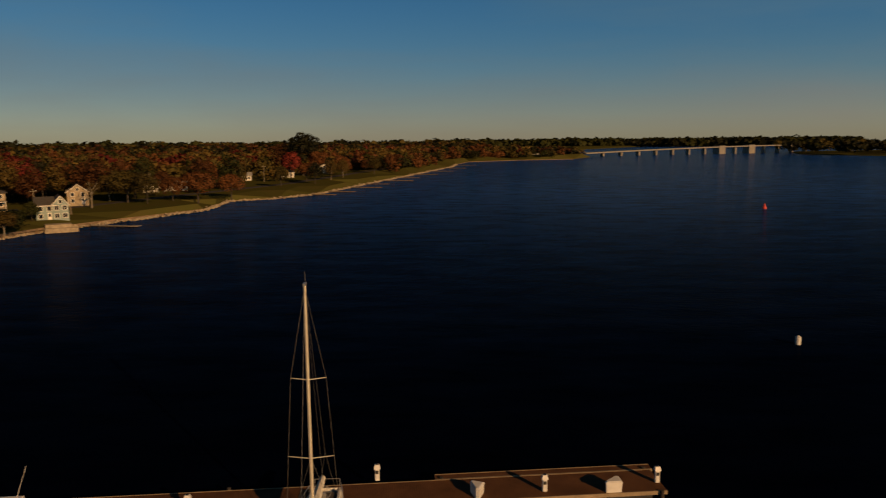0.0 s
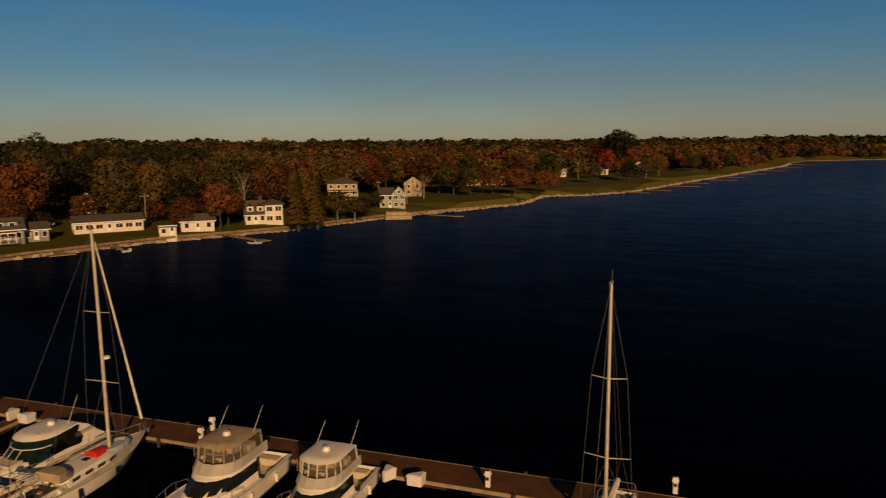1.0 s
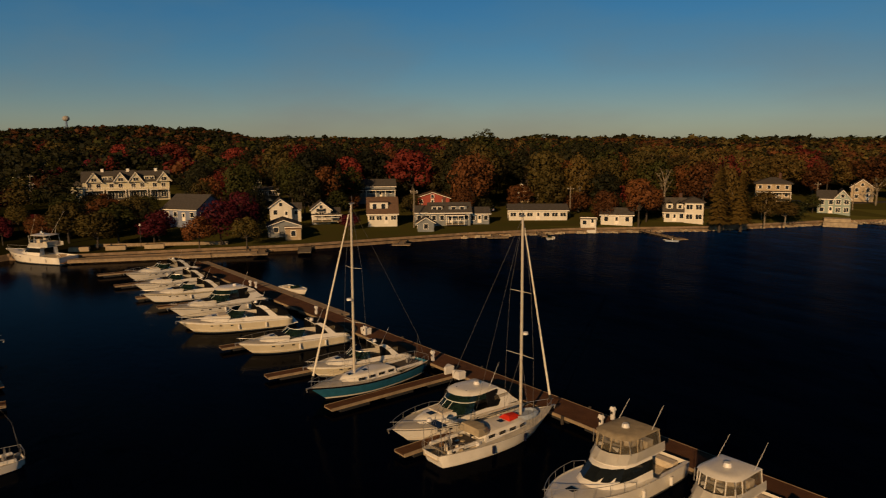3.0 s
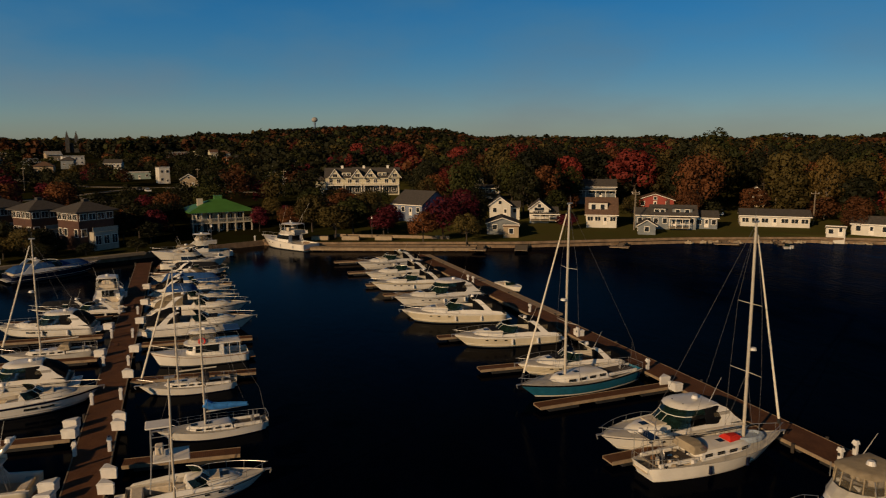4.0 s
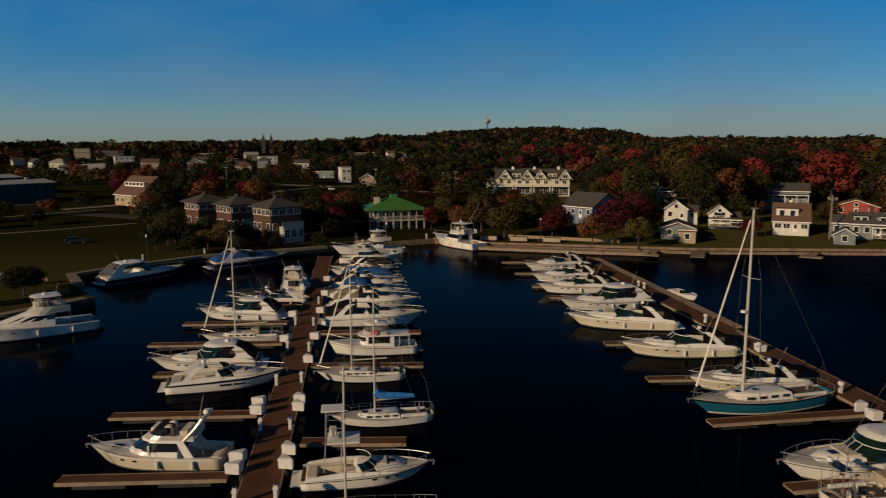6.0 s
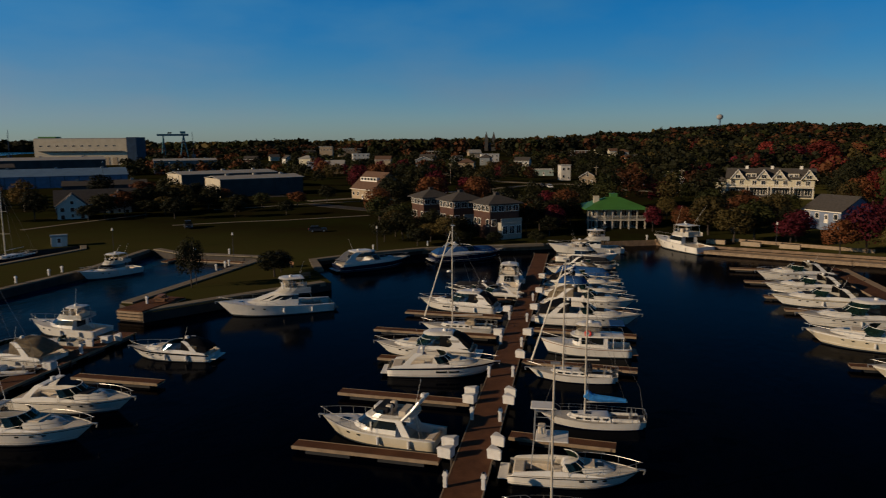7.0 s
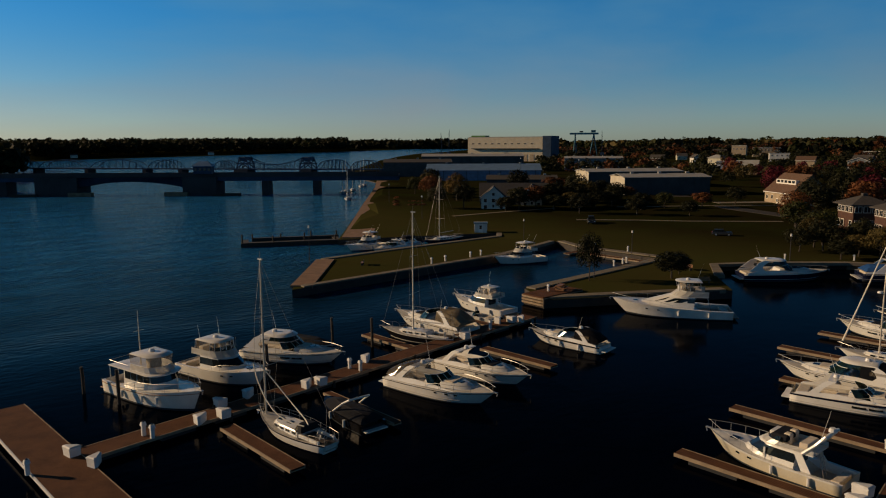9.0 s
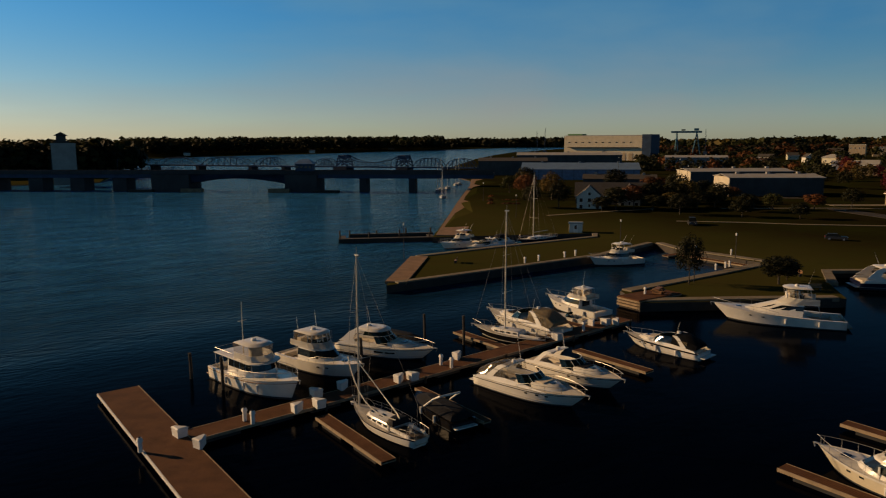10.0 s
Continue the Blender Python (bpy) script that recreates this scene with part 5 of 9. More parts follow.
    if mast:
        bm = bmesh.new()
        tube(bm, [(-0.2 * L, 0, z1), (-0.2 * L, 0, z1 + 0.42 * L)], 0.06, 6, 0.03)
        tube(bm, [(-0.2 * L, -0.5, z1 + 0.27 * L), (-0.2 * L, 0.5, z1 + 0.27 * L)], 0.03, 5)
        part("signal_mast", bm, SPAR, e)
    dome(e, -0.05 * L, 0, zt + 0.13)
    bow_rail(e, h, 0.35, 0.75, None, 0.96, 7)
    anchor(e, h)
    swim_platform(e, h, TEAKWOOD)
    fenders(e, h, (0.3, 0.55, 0.7), -1)
    part("rub_rail", hull_line(h, 0.86), TEAKWOOD, e)
    return e


def sailboat(x, y, rz, L, top, mast_x, label, hullmat=None, stripe=None, boot=None, cover=None, furl=True, dodger=None, spreaders=2, radar=None, boom=True, stays=True, mast_r=None, wheel=True, forestay_x=None, group="sailing boats", red=False):
    """Sloop: hull, coachroof, cockpit, mast with spreaders and wires; top: the masthead above the water; mast_x: from amidships."""
    hullmat = hullmat or GEL
    e = thing("sailboat", label, "sailboat", x, y, 0, rz, group)
    B = 0.265 * L + 0.35
    h = Hull(L, B, 0.085 * L + 0.25, 0.07 * L + 0.12, True, rake=0.13, dip=0.12)
    hull_parts(e, h, hullmat, stripe, boot, 0.31, DECK, 0.45)
    zd = h.sheer(0.5)
    zc = zd + 0.042 * L
    low, high = outline(-0.17 * L, 0.27 * L, B * 0.33, 0.2 * L, B * 0.34, 7), outline(-0.16 * L, 0.22 * L, B * 0.27, 0.18 * L, B * 0.29, 7)
    cap(e, "coachroof", low, high, zd - 0.08, zc, GEL)
    for sg in (-1, 1):
        for k in range(4):
            part("cabin_window", boxed(-0.12 * L + k * 0.085 * L, sg * (B * 0.315 - (0.05 if k == 3 else 0)), zd + 0.02 * L, 0.05 * L, 0.05, 0.018 * L, rz=-sg * (2 if k < 3 else 12), bevel=0.01), GLASS, e)
    for k, px in enumerate((0.17 * L, 0.04 * L)):
        part("deck_hatch", boxed(px, 0, zc + 0.02, 0.5, 0.5, 0.06, bevel=0.02), GLASS, e)
    for sg in (-1, 1):
        part("cockpit_coaming", boxed(-0.31 * L, sg * B * 0.27, zd + 0.08, 0.26 * L, 0.22, 0.28, 0, 0.05), GEL, e)
    part("cockpit_sole", boxed(-0.32 * L, 0, zd + 0.03, 0.24 * L, B * 0.42, 0.05), CARPET, e, "dark cockpit sole")
    if wheel:
        bm = bmesh.new()
        pts = [(-0.37 * L, 0.42 * math.cos(2 * math.pi * k / 14), zd + 0.45 + 0.42 * math.sin(2 * math.pi * k / 14)) for k in range(15)]
        tube(bm, pts, 0.022, 5)
        for k in range(3):
            a = math.pi * k / 3
            tube(bm, [(-0.37 * L, 0.42 * math.cos(a), zd + 0.45 + 0.42 * math.sin(a)), (-0.37 * L, -0.42 * math.cos(a), zd + 0.45 - 0.42 * math.sin(a))], 0.012, 4)
        box(bm, -0.355 * L, 0, zd + 0.05, 0.18, 0.22, 0.9, 0, 0, 0.04)
        part("steering_wheel", bm, STEEL, e)
    if dodger:
        lo, hi = outline(-0.22 * L, -0.07 * L, B * 0.31, 0.09 * L, B * 0.31, 7), outline(-0.21 * L, -0.12 * L, B * 0.26, 0.06 * L, B * 0.27, 7)
        cap(e, "dodger", lo, hi, zc - 0.05, zc + 0.45, dodger, "spray dodger over the companionway")
        bm = bmesh.new()
        band(bm, lo, hi, zc - 0.05, zc + 0.45, 0.3, 0.75, 1, 8, 0.015)
        part("dodger_window", bm, VINYL, e)
    r = mast_r or 0.0095 * L
    bm = bmesh.new()
    tube(bm, [(mast_x, 0, zc - 0.1), (mast_x, 0, top * 0.6), (mast_x - 0.05, 0, top)], r, 8, r * 0.72)
    part("mast", bm, SPAR, e, "tall pale aluminium mast")
    part("masthead", boxed(mast_x - 0.1, 0, top + 0.06, 0.55, 0.14, 0.12), STEEL, e)
    bm = bmesh.new()
    tube(bm, [(mast_x - 0.1, 0.03, top + 0.1), (mast_x - 0.1, 0.03, top + 0.75)], 0.014, 4)
    part("masthead_aerial", bm, WIRE, e)
    hs = [0.31, 0.63] if spreaders == 2 else [0.52]
    for f in hs:
        z = zc + (top - zc) * f
        for sg in (-1, 1):
            bm = bmesh.new()
            tube(bm, [(mast_x, 0, z), (mast_x - 0.18, sg * B * 0.39 * (1 - 0.24 * (f > 0.6)), z + 0.06)], 0.035, 5, 0.022)
            part("spreader", bm, SPAR, e)
    bow = h.at(1, 1)
    fx = forestay_x if forestay_x is not None else bow.x - 0.15
    if stays:
        for sg in (-1, 1):
            bm = bmesh.new()
            cp = h.at(0.5 + mast_x / L - 0.02, 1)
            pts = [(cp.x, sg * cp.y * 0.97, cp.z)]
            for f in hs:
                pts.append((mast_x - 0.18, sg * B * 0.39 * (1 - 0.24 * (f > 0.6)), zc + (top - zc) * f + 0.06))
            pts.append((mast_x, 0, top - 0.1))
            tube(bm, pts, 0.011, 4)
            tube(bm, [(cp.x - 0.3, sg * cp.y * 0.97, cp.z), (mast_x, 0, zc + (top - zc) * hs[0])], 0.010, 4)
            part("shroud", bm, WIRE, e)
        bm = bmesh.new()
        st = h.at(0.0, 1)
        tube(bm, [(mast_x, 0, top), (st.x + 0.5, 0, st.z + 2.6), (st.x + 0.1, st.y * 0.6, st.z)], 0.011, 4)
        tube(bm, [(st.x + 0.5, 0, st.z + 2.6), (st.x + 0.1, -st.y * 0.6, st.z)], 0.011, 4)
        part("backstay", bm, WIRE, e)
        bm = bmesh.new()
        tube(bm, [(mast_x, 0, top - 0.1), (fx, 0, bow.z + 0.1)], 0.012, 4)
        part("forestay", bm, WIRE, e)
    if furl:
        bm = bmesh.new()
        a, b = Vector((mast_x, 0, top - 0.1)), Vector((fx, 0, bow.z + 0.1))
        tube(bm, [a.lerp(b, 0.05), a.lerp(b, 0.3), a.lerp(b, 0.7), a.lerp(b, 0.94)], 0.045, 7, 0.095)
        part("furled_headsail", bm, SAIL, e, "rolled pale headsail on the forestay")
        bm = bmesh.new()
        tube(bm, [a.lerp(b, 0.945), a.lerp(b, 0.965)], 0.13, 8)
        part("furling_drum", bm, RUBBER, e)
    if boom:
        zb = zc + 0.95
        bm = bmesh.new()
        tube(bm, [(mast_x - 0.12, 0, zb), (mast_x - 0.40 * L, 0, zb + 0.12)], 0.07, 6)
        part("boom", bm, SPAR, e)
        if cover:
            bm = bmesh.new()
            n = 8
            pts = [(mast_x - 0.05 - 0.38 * L * k / n, 0, zb + 0.2 + 0.10 * math.sin(math.pi * k / n) + 0.5 * math.exp(-k * 0.9)) for k in range(n + 1)]
            tube(bm, pts, 0.36, 8, 0.17)
            part("sail_cover", bm, cover, e, "fabric cover over the furled mainsail")
        bm = bmesh.new()
        tube(bm, [(mast_x - 0.38 * L, 0, zb + 0.12), (mast_x - 0.05, 0, top - 0.3)], 0.008, 4)
        part("topping_lift", bm, WIRE, e)
    if red:
        lo, hi = [(0.07 * L, -0.6), (0.18 * L, -0.4), (0.18 * L, 0.4), (0.07 * L, 0.6)], [(0.085 * L, -0.35), (0.155 * L, -0.22), (0.155 * L, 0.22), (0.085 * L, 0.35)]
        cap(e, "sail_bag", lo, hi, zc + 0.02, zc + 0.32, REDCANVAS, "crumpled red sail bag")
    if red:
        bm = bmesh.new()
        pts = [(0.24 * L + 1.2 * math.cos(a), 0.62 * math.sin(a), zd + 0.42) for a in [math.pi * 2 * k / 12 for k in range(13)]]
        tube(bm, pts, 0.24, 7)
        box(bm, 0.24 * L, 0, zd + 0.45, 1.9, 0.9, 0.16, 0, 0, 0.05)
        part("dinghy", bm, INFLATABLE, e, "pale grey-blue inflatable dinghy upside down")
        bm = bmesh.new()
        for px in (-0.48 * L, -0.42 * L):
            tube(bm, [(px, B * 0.27, zd), (px - 0.1, B * 0.27, zd + 1.9), (px - 0.1, -B * 0.27, zd + 1.9), (px, -B * 0.27, zd)], 0.03, 5)
        part("stern_arch", bm, STEEL, e)
        dome(e, -0.46 * L, B * 0.2, zd + 1.95, 0.22)
        bm = bmesh.new()
        tube(bm, [(-0.47 * L, -B * 0.24, zd + 1.9), (-0.47 * L, -B * 0.24, zd + 3.2)], 0.03, 5)
        for k in range(3):
            a = k * 2.094
            tube(bm, [(-0.47 * L - 0.05, -B * 0.24, zd + 3.2), (-0.47 * L - 0.05, -B * 0.24 + 0.55 * math.cos(a), zd + 3.2 + 0.55 * math.sin(a))], 0.03, 4)
        part("wind_generator", bm, STEEL, e)
        part("solar_panel", boxed(-0.45 * L, 0, zd + 1.96, 0.8, B * 0.36, 0.04), GLASS, e)
        r_ = random.Random(4)
        for k in range(16):
            part("cockpit_gear", boxed(-0.30 * L + r_.uniform(-1.6, 1.5), r_.uniform(-1.2, 1.2), zd + r_.uniform(-0.1, 0.25), r_.uniform(0.15, 0.5), r_.uniform(0.15, 0.4), r_.uniform(0.15, 0.5), r_.uniform(0, 90), 0.04), r_.choice([UPHOLSTERY, BLACKCANVAS, TANCANVAS, PLASTIC, TEAKWOOD, BLUEPLASTIC]), e)
    # lifelines and pulpits
    bow_rail(e, h, 0.80, 0.62, None, 0.92, 3)
    bm = bmesh.new()
    pts = [Vector((h.at(s, 1).x, h.at(s, 1).y * 0.95, h.at(s, 1).z + 0.62)) for s in (0.16, 0.08, 0.0)]
    pts += [Vector((p.x, -p.y, p.z)) for p in reversed(pts)]
    tube(bm, pts, 0.02, 5)
    part("stern_rail", bm, STEEL, e)
    for p in pts:
        bm = bmesh.new()
        tube(bm, [(p.x, p.y, p.z - 0.62), p], 0.018, 4)
        part("stern_post", bm, STEEL, e)
    for sg in (-1, 1):
        bm = bmesh.new()
        for hh in (0.35, 0.6):
            tube(bm, [(h.at(s, 1).x, sg * h.at(s, 1).y * 0.95, h.at(s, 1).z + hh) for s in (0.16, 0.3, 0.45, 0.6, 0.72, 0.82)], 0.008, 4)
        for s in (0.3, 0.45, 0.6, 0.72):
            p = h.at(s, 1)
            tube(bm, [(p.x, sg * p.y * 0.95, p.z), (p.x, sg * p.y * 0.95, p.z + 0.62)], 0.014, 4)
        part("lifeline", bm, STEEL, e)
    if radar:
        bm = bmesh.new()
        tube(bm, [(mast_x, 0, radar), (mast_x + 0.35, 0, radar)], 0.04, 5)
        tube(bm, [(mast_x + 0.38, 0, radar + 0.02), (mast_x + 0.38, 0, radar + 0.2)], 0.27, 10, 0.22)
        part("radar_dome", bm, PLASTIC, e)
    anchor(e, h)
    fenders(e, h, (0.35, 0.62), -1, NAVY)
    return e


def runabout(x, y, rz, L, label, hullmat, arch=False, cover=None, group="motor boats"):
    """Small open motor boat with a low screen."""
    e = thing("runabout", label, "motor boat", x, y, 0, rz, group)
    B = 0.36 * L
    h = Hull(L, B, 0.12 * L + 0.1, 0.09 * L + 0.1)
    hull_parts(e, h, hullmat, GEL if hullmat is NAVY else None, None, 0.55, GEL if hullmat is GEL else BLACKHULL, 0.45, CARPET)
    zd = h.sheer(0.6)
    low, high = outline(0.0, 0.12 * L, B * 0.40, 0.1 * L, B * 0.40, 7), outline(-0.01 * L, 0.07 * L, B * 0.35, 0.08 * L, B * 0.36, 7)
    bm = bmesh.new()
    band(bm, low, high, zd, zd + 0.42, 0, 1, 1, len(low) - 2, 0.0)
    bmesh.ops.solidify(bm, geom=bm.faces[:], thickness=0.02)
    part("windscreen", bm, GREENGLASS, e)
    part("bench", boxed(-0.36 * L, 0, h.sheer(0.1) - 0.2, 0.12 * L, B * 0.6, 0.45, bevel=0.06), UPHOLSTERY if hullmat is GEL else CARPET, e)
    part("helm_seat", boxed(-0.08 * L, -B * 0.18, zd - 0.1, 0.09 * L, B * 0.22, 0.6, bevel=0.06), UPHOLSTERY if hullmat is GEL else CARPET, e)
    if arch:
        bm = bmesh.new()
        pts = [(0.06 * L, B * 0.45, zd), (-0.12 * L, B * 0.42, zd + 1.0), (-0.22 * L, B * 0.36, zd + 1.45), (-0.22 * L, -B * 0.36, zd + 1.45), (-0.12 * L, -B * 0.42, zd + 1.0), (0.06 * L, -B * 0.45, zd)]
        tube(bm, pts, 0.09, 6)
        part("wakeboard_arch", bm, GEL, e, "white swept tow arch")
    if cover:
        lo, hi = outline(-0.48 * L, 0.44 * L, B * 0.47, 0.36 * L, B * 0.43, 7), outline(-0.40 * L, 0.25 * L, B * 0.2, 0.25 * L, B * 0.2, 7)
        cap(e, "boat_cover", lo, hi, zd + 0.03, zd + 0.55, cover, "fabric boat cover")
    swim_platform(e, h, None, 0.5)
    fenders(e, h, (0.3, 0.6), 1)
    return e


# outer pier
express(-128.0, 24.0, -72, 12.6, "white express cruiser with a radar arch, moored bow out", camper=BLACKCANVAS)
express(-117.0, 23.8, -80, 12.3, "white express cruiser with a green windscreen, moored bow out", camper=BLACKCANVAS)
express(-107.9, 23.6, -86, 12.4, "white express cruiser with a cream stripe and arch, moored bow out", stripe=CREAM, camper=BLACKCANVAS)
express(-97.0, 25.2, -78, 13.4, "white sport yacht with a moulded hardtop and dark side glass", hardtop=True, camper=BLACKCANVAS)
express(-86.9, 24.7, -98, 13.4, "large white express cruiser with cream hull at the outer pier", CREAM, GEL, camper=BLACKCANVAS)
express(-75.0, 27.6, -89, 12.4, "white express cruiser with cream hull and black outboards", CREAM, GEL, camper=BLACKCANVAS)
express(-63.9, 30.2, -86, 11.2, "white express cruiser with cream hull beside the teal sailboat", CREAM, GEL, camper=BLACKCANVAS)
sailboat(-59.0, 29.2, -77, 13.7, 17.4, 1.8, "teal-hulled sailing sloop with a tall pale mast", TEAL, BLACKHULL, GEL, None, True, None, 2, 8.6, boom=False)
express(-46.2, 30.4, -83, 12.4, "white hardtop express cruiser with a green windscreen", hardtop=True, camper=BLACKCANVAS)
sailboat(-42.0, 31.5, 97, 12.9, 17.3, 2.7, "white sailing sloop with cluttered cockpit and red sail bag", GEL, None, GEL, None, True, TANCANVAS, 2, 8.0, red=True)
flybridge(-31.1, 32.6, -83, 12.6, "white flybridge yacht with a tan canvas enclosure, stern to pier", GEL, TANCANVAS, "enclosed")
flybridge(-24.4, 34.1, -84, 11.4, "white flybridge yacht with a white hardtop and clear curtains", GEL, GEL, "enclosed")
sailboat(-7.5, 38.1, -88, 11.0, 15.5, 0.6, "white sailing sloop with a slim pale mast", GEL, None, ANTIFOUL, SAIL, False)
runabout(-103.3, 38.7, 12, 6.4, "small white runabout tied outside the pier", GEL)

# main pier, eastern side
e = express(-46.6, -4.1, 96, 8.8, "white sportfishing boat with a small steel tower and hard roof", arch=False)
part("tower_roof", boxed(-2.2, 0, 5.25, 1.5, 1.4, 0.1, bevel=0.04), GEL, e)
part("tower_seat", boxed(-2.2, 0, 3.6, 0.5, 0.9, 0.5, bevel=0.06), UPHOLSTERY, e)
part("cockpit_roof", boxed(-1.5, 0, 3.1, 2.2, 2.0, 0.1, bevel=0.04), GEL, e)
for sx_ in (-2.7, -1.6):
    for sg in (-1, 1):
        bm = bmesh.new()
        tube(bm, [(sx_ - 0.15, sg * 1.15, 1.2), (sx_, sg * 0.85, 3.1), (sx_ + 0.05, sg * 0.6, 5.22)], 0.035, 6)
        part("tower_leg", bm, STEEL, e)
for sg in (-1, 1):
    bm = bmesh.new()
    tube(bm, [(-2.7, sg * 0.75, 4.1), (-1.6, sg * 0.75, 4.1)], 0.025, 5)
    part("tower_rail", bm, STEEL, e)
sailboat(-40.6, -3.5, -84, 8.4, 10.1, 1.35, "white sloop at the near end of the main pier", GEL, None, NAVY, None, False, stays=False, boom=False)
sailboat(-56.7, -3.6, -82, 8.4, 11.4, 0.6, "white sloop with a bright blue sail cover", GEL, None, NAVY, SAILBLUE, False, None, 2)
sailboat(-67.7, -6.3, -87, 8.6, 11.8, 0.9, "white sloop with a pale furled headsail and grey dodger", GEL, None, NAVY, None, True, BLACKCANVAS, 2)
trawler(-76.7, -5.8, -83, 9.6, "white trawler yacht with a red life ring", False, True)
express(-89.9, -6.6, 92, 12.9, "white express cruiser with arch, moored bow out", camper=BLACKCANVAS)
express(-99.4, -7.0, 84, 12.2, "white express cruiser with tan cockpit canvas, moored bow out", camper=TANCANVAS)
express(-105.4, -8.2, 84, 11.4, "white cruiser with blue cockpit cover", canvas=BLUECANVAS)
express(-112.0, -8.8, 80, 11.4, "white cruiser with a long foredeck, moored bow out", camper=BLACKCANVAS)
express(-118.4, -9.2, 80, 10.2, "blue covered motor cruiser at the main pier", cover=BLUECANVAS)
express(-124.2, -12.0, -87, 9.0, "white cruiser moored bow to the pier", camper=TANCANVAS)
express(-130.0, -9.2, 80, 9.4, "white cruiser with black canvas cover", cover=BLACKCANVAS)
flybridge(-137.5, -10.5, 90, 11.6, "white flybridge yacht near the shore end", GEL, TANCANVAS, "bimini")
# main pier, western side
flybridge(-49.8, -19.4, -92, 10.0, "cream motor yacht with folded black canvas and raked arch", CREAM, None, "arch", True, stripe=GEL)
express(-66.4, -19.0, 102, 10.8, "white sport cruiser with a navy side band and swept arch", GEL, NAVY, hullwin=True)
express(-72.0, -22.6, -84, 11.0, "white express cruiser with a tall moulded hardtop", hardtop=True, camper=BLACKCANVAS)
sailboat(-82.0, -21.4, -83, 9.2, 13.0, 0.8, "white sloop with pale headsail and cream canvas", GEL, None, NAVY, None, True, TANCANVAS, 2, 7.4)
express(-93.3, -24.4, -93, 11.2, "white hardtop cruiser with a long dark hull window", hardtop=True, hullwin=True, camper=BLACKCANVAS)
express(-101.0, -21.5, -85, 9.6, "dark hulled cruiser with white arch", BLACKHULL, GEL)
flybridge(-110.3, -20.3, -175, 11.4, "white flybridge yacht lying along the main pier, stern showing", GEL, GEL, "hardtop")
express(-103.8, -24.8, -85, 8.0, "small dark covered cruiser", NAVY, GEL, cover=BLACKCANVAS)
# along the harbour edge
express(-121.4, -48.0, 135, 14.4, "long white and navy sport yacht moored along the grass", NAVY, GEL, hardtop=True)
express(-135.0, -33.3, 124, 15.0, "long sport yacht under a blue cover moored at the wall", NAVY, None, cover=BLUECANVAS)
flybridge(-148.5, -11.8, -72, 15.2, "large white sportfishing yacht beside the quay", GEL, GEL, "sport", False, False)
flybridge(-158.2, 7.2, -141, 15.4, "white sportfishing yacht with long slanting outriggers", GEL, GEL, "hardtop", True, False, True)
# western pier
trawler(-23.0, -63.2, 103, 12.2, "white trawler yacht with a signal mast", True, False)
flybridge(-30.3, -64.6, 105, 11.4, "white motor yacht with enclosed upper helm", GEL, GEL, "enclosed")
express(-38.4, -65.4, 118, 11.6, "white hardtop sport yacht with dark hull window", hardtop=True, arch=False, hullwin=True)
sailboat(-27.6, -47.5, -84, 9.2, 13.8, 3.7, "white sloop with black canvas and drooping pale ropes", GEL, NAVY, NAVY, None, False, BLACKCANVAS, 2, boom=False)
runabout(-32.9, -47.6, -93, 7.6, "dark runabout with a white swept arch and black cover", BLACKHULL, True, BLACKCANVAS)
express(-42.6, -46.6, 100, 11.6, "white express cruiser with arch and clear cockpit canvas", GEL, camper=VINYL)
express(-49.0, -47.6, 96, 11.0, "white express cruiser beside its twin", GEL, GEL)
sailboat(-53.1, -62.2, -70, 10.0, 15.0, 0.6, "black-hulled sloop with a pale mast", BLACKHULL, GEL, GEL, None, False, None, 2)
express(-57.8, -65.0, -84, 12.4, "large white cruiser with tan canvas aft", GEL, None, camper=TANCANVAS)
flybridge(-69.1, -67.4, -88, 10.4, "white sportfishing boat with clear curtained top", GEL, GEL, "sport", True)
runabout(-65.0, -64.2, -77, 5.0, "small white tender between two yachts", GEL)
express(-64.0, -48.8, -82, 9.6, "white open cruiser with a black side stripe and dark aft canvas", GEL, BLACKHULL, camper=BLACKCANVAS)
flybridge(-85.6, -48.2, -55, 15.2, "large white sportfishing yacht with a sloping front", GEL, GEL, "sport", False)
runabout(-41.8, -67.8, 110, 7.0, "dark covered runabout on a lift", NAVY, False, BLACKCANVAS)
# lawn basin and slip
flybridge(-102.4, -89.8, -16, 11.0, "white motor yacht moored at the green lawn", GEL, GEL, "hardtop")
flybridge(-91.6, -124.5, 2, 10.5, "white motor yacht in the boat slip", GEL, GEL, "bimini")
express(-93.4, -118.2, 8, 10.5, "white cruiser in the boat slip", GEL)
express(-99.5, -121.5, 6, 9.4, "white cruiser with black canopy in the boat slip", canvas=BLACKCANVAS)
sailboat(-110.5, -120.2, 5, 12.0, 15.2, 1.2, "dark blue sloop in the boat slip", NAVY, None, GEL, None, False, None, 2)
sailboat(-167.5, -239, 50, 9.5, 13.0, 0.6, "small white sloop moored along the promenade", GEL, None, NAVY)
for sg in (0.55, -0.75):
    bm = bmesh.new()
    pts = []
    for k in range(9):
        t = k / 8
        pts.append((3.7 - 6.4 * t, sg * (0.3 + 1.1 * math.sin(math.pi * t) ** 0.8), 5.4 - 3.6 * t - 1.0 * math.sin(math.pi * t)))
    tube(bm, pts, 0.05, 6)
    solid("mooring_rope", bm, SAIL, "pale rope hanging in a slack curve from the mast", "rope", m=pose(-26.9, -47.7, 0, 0, 0, -84))


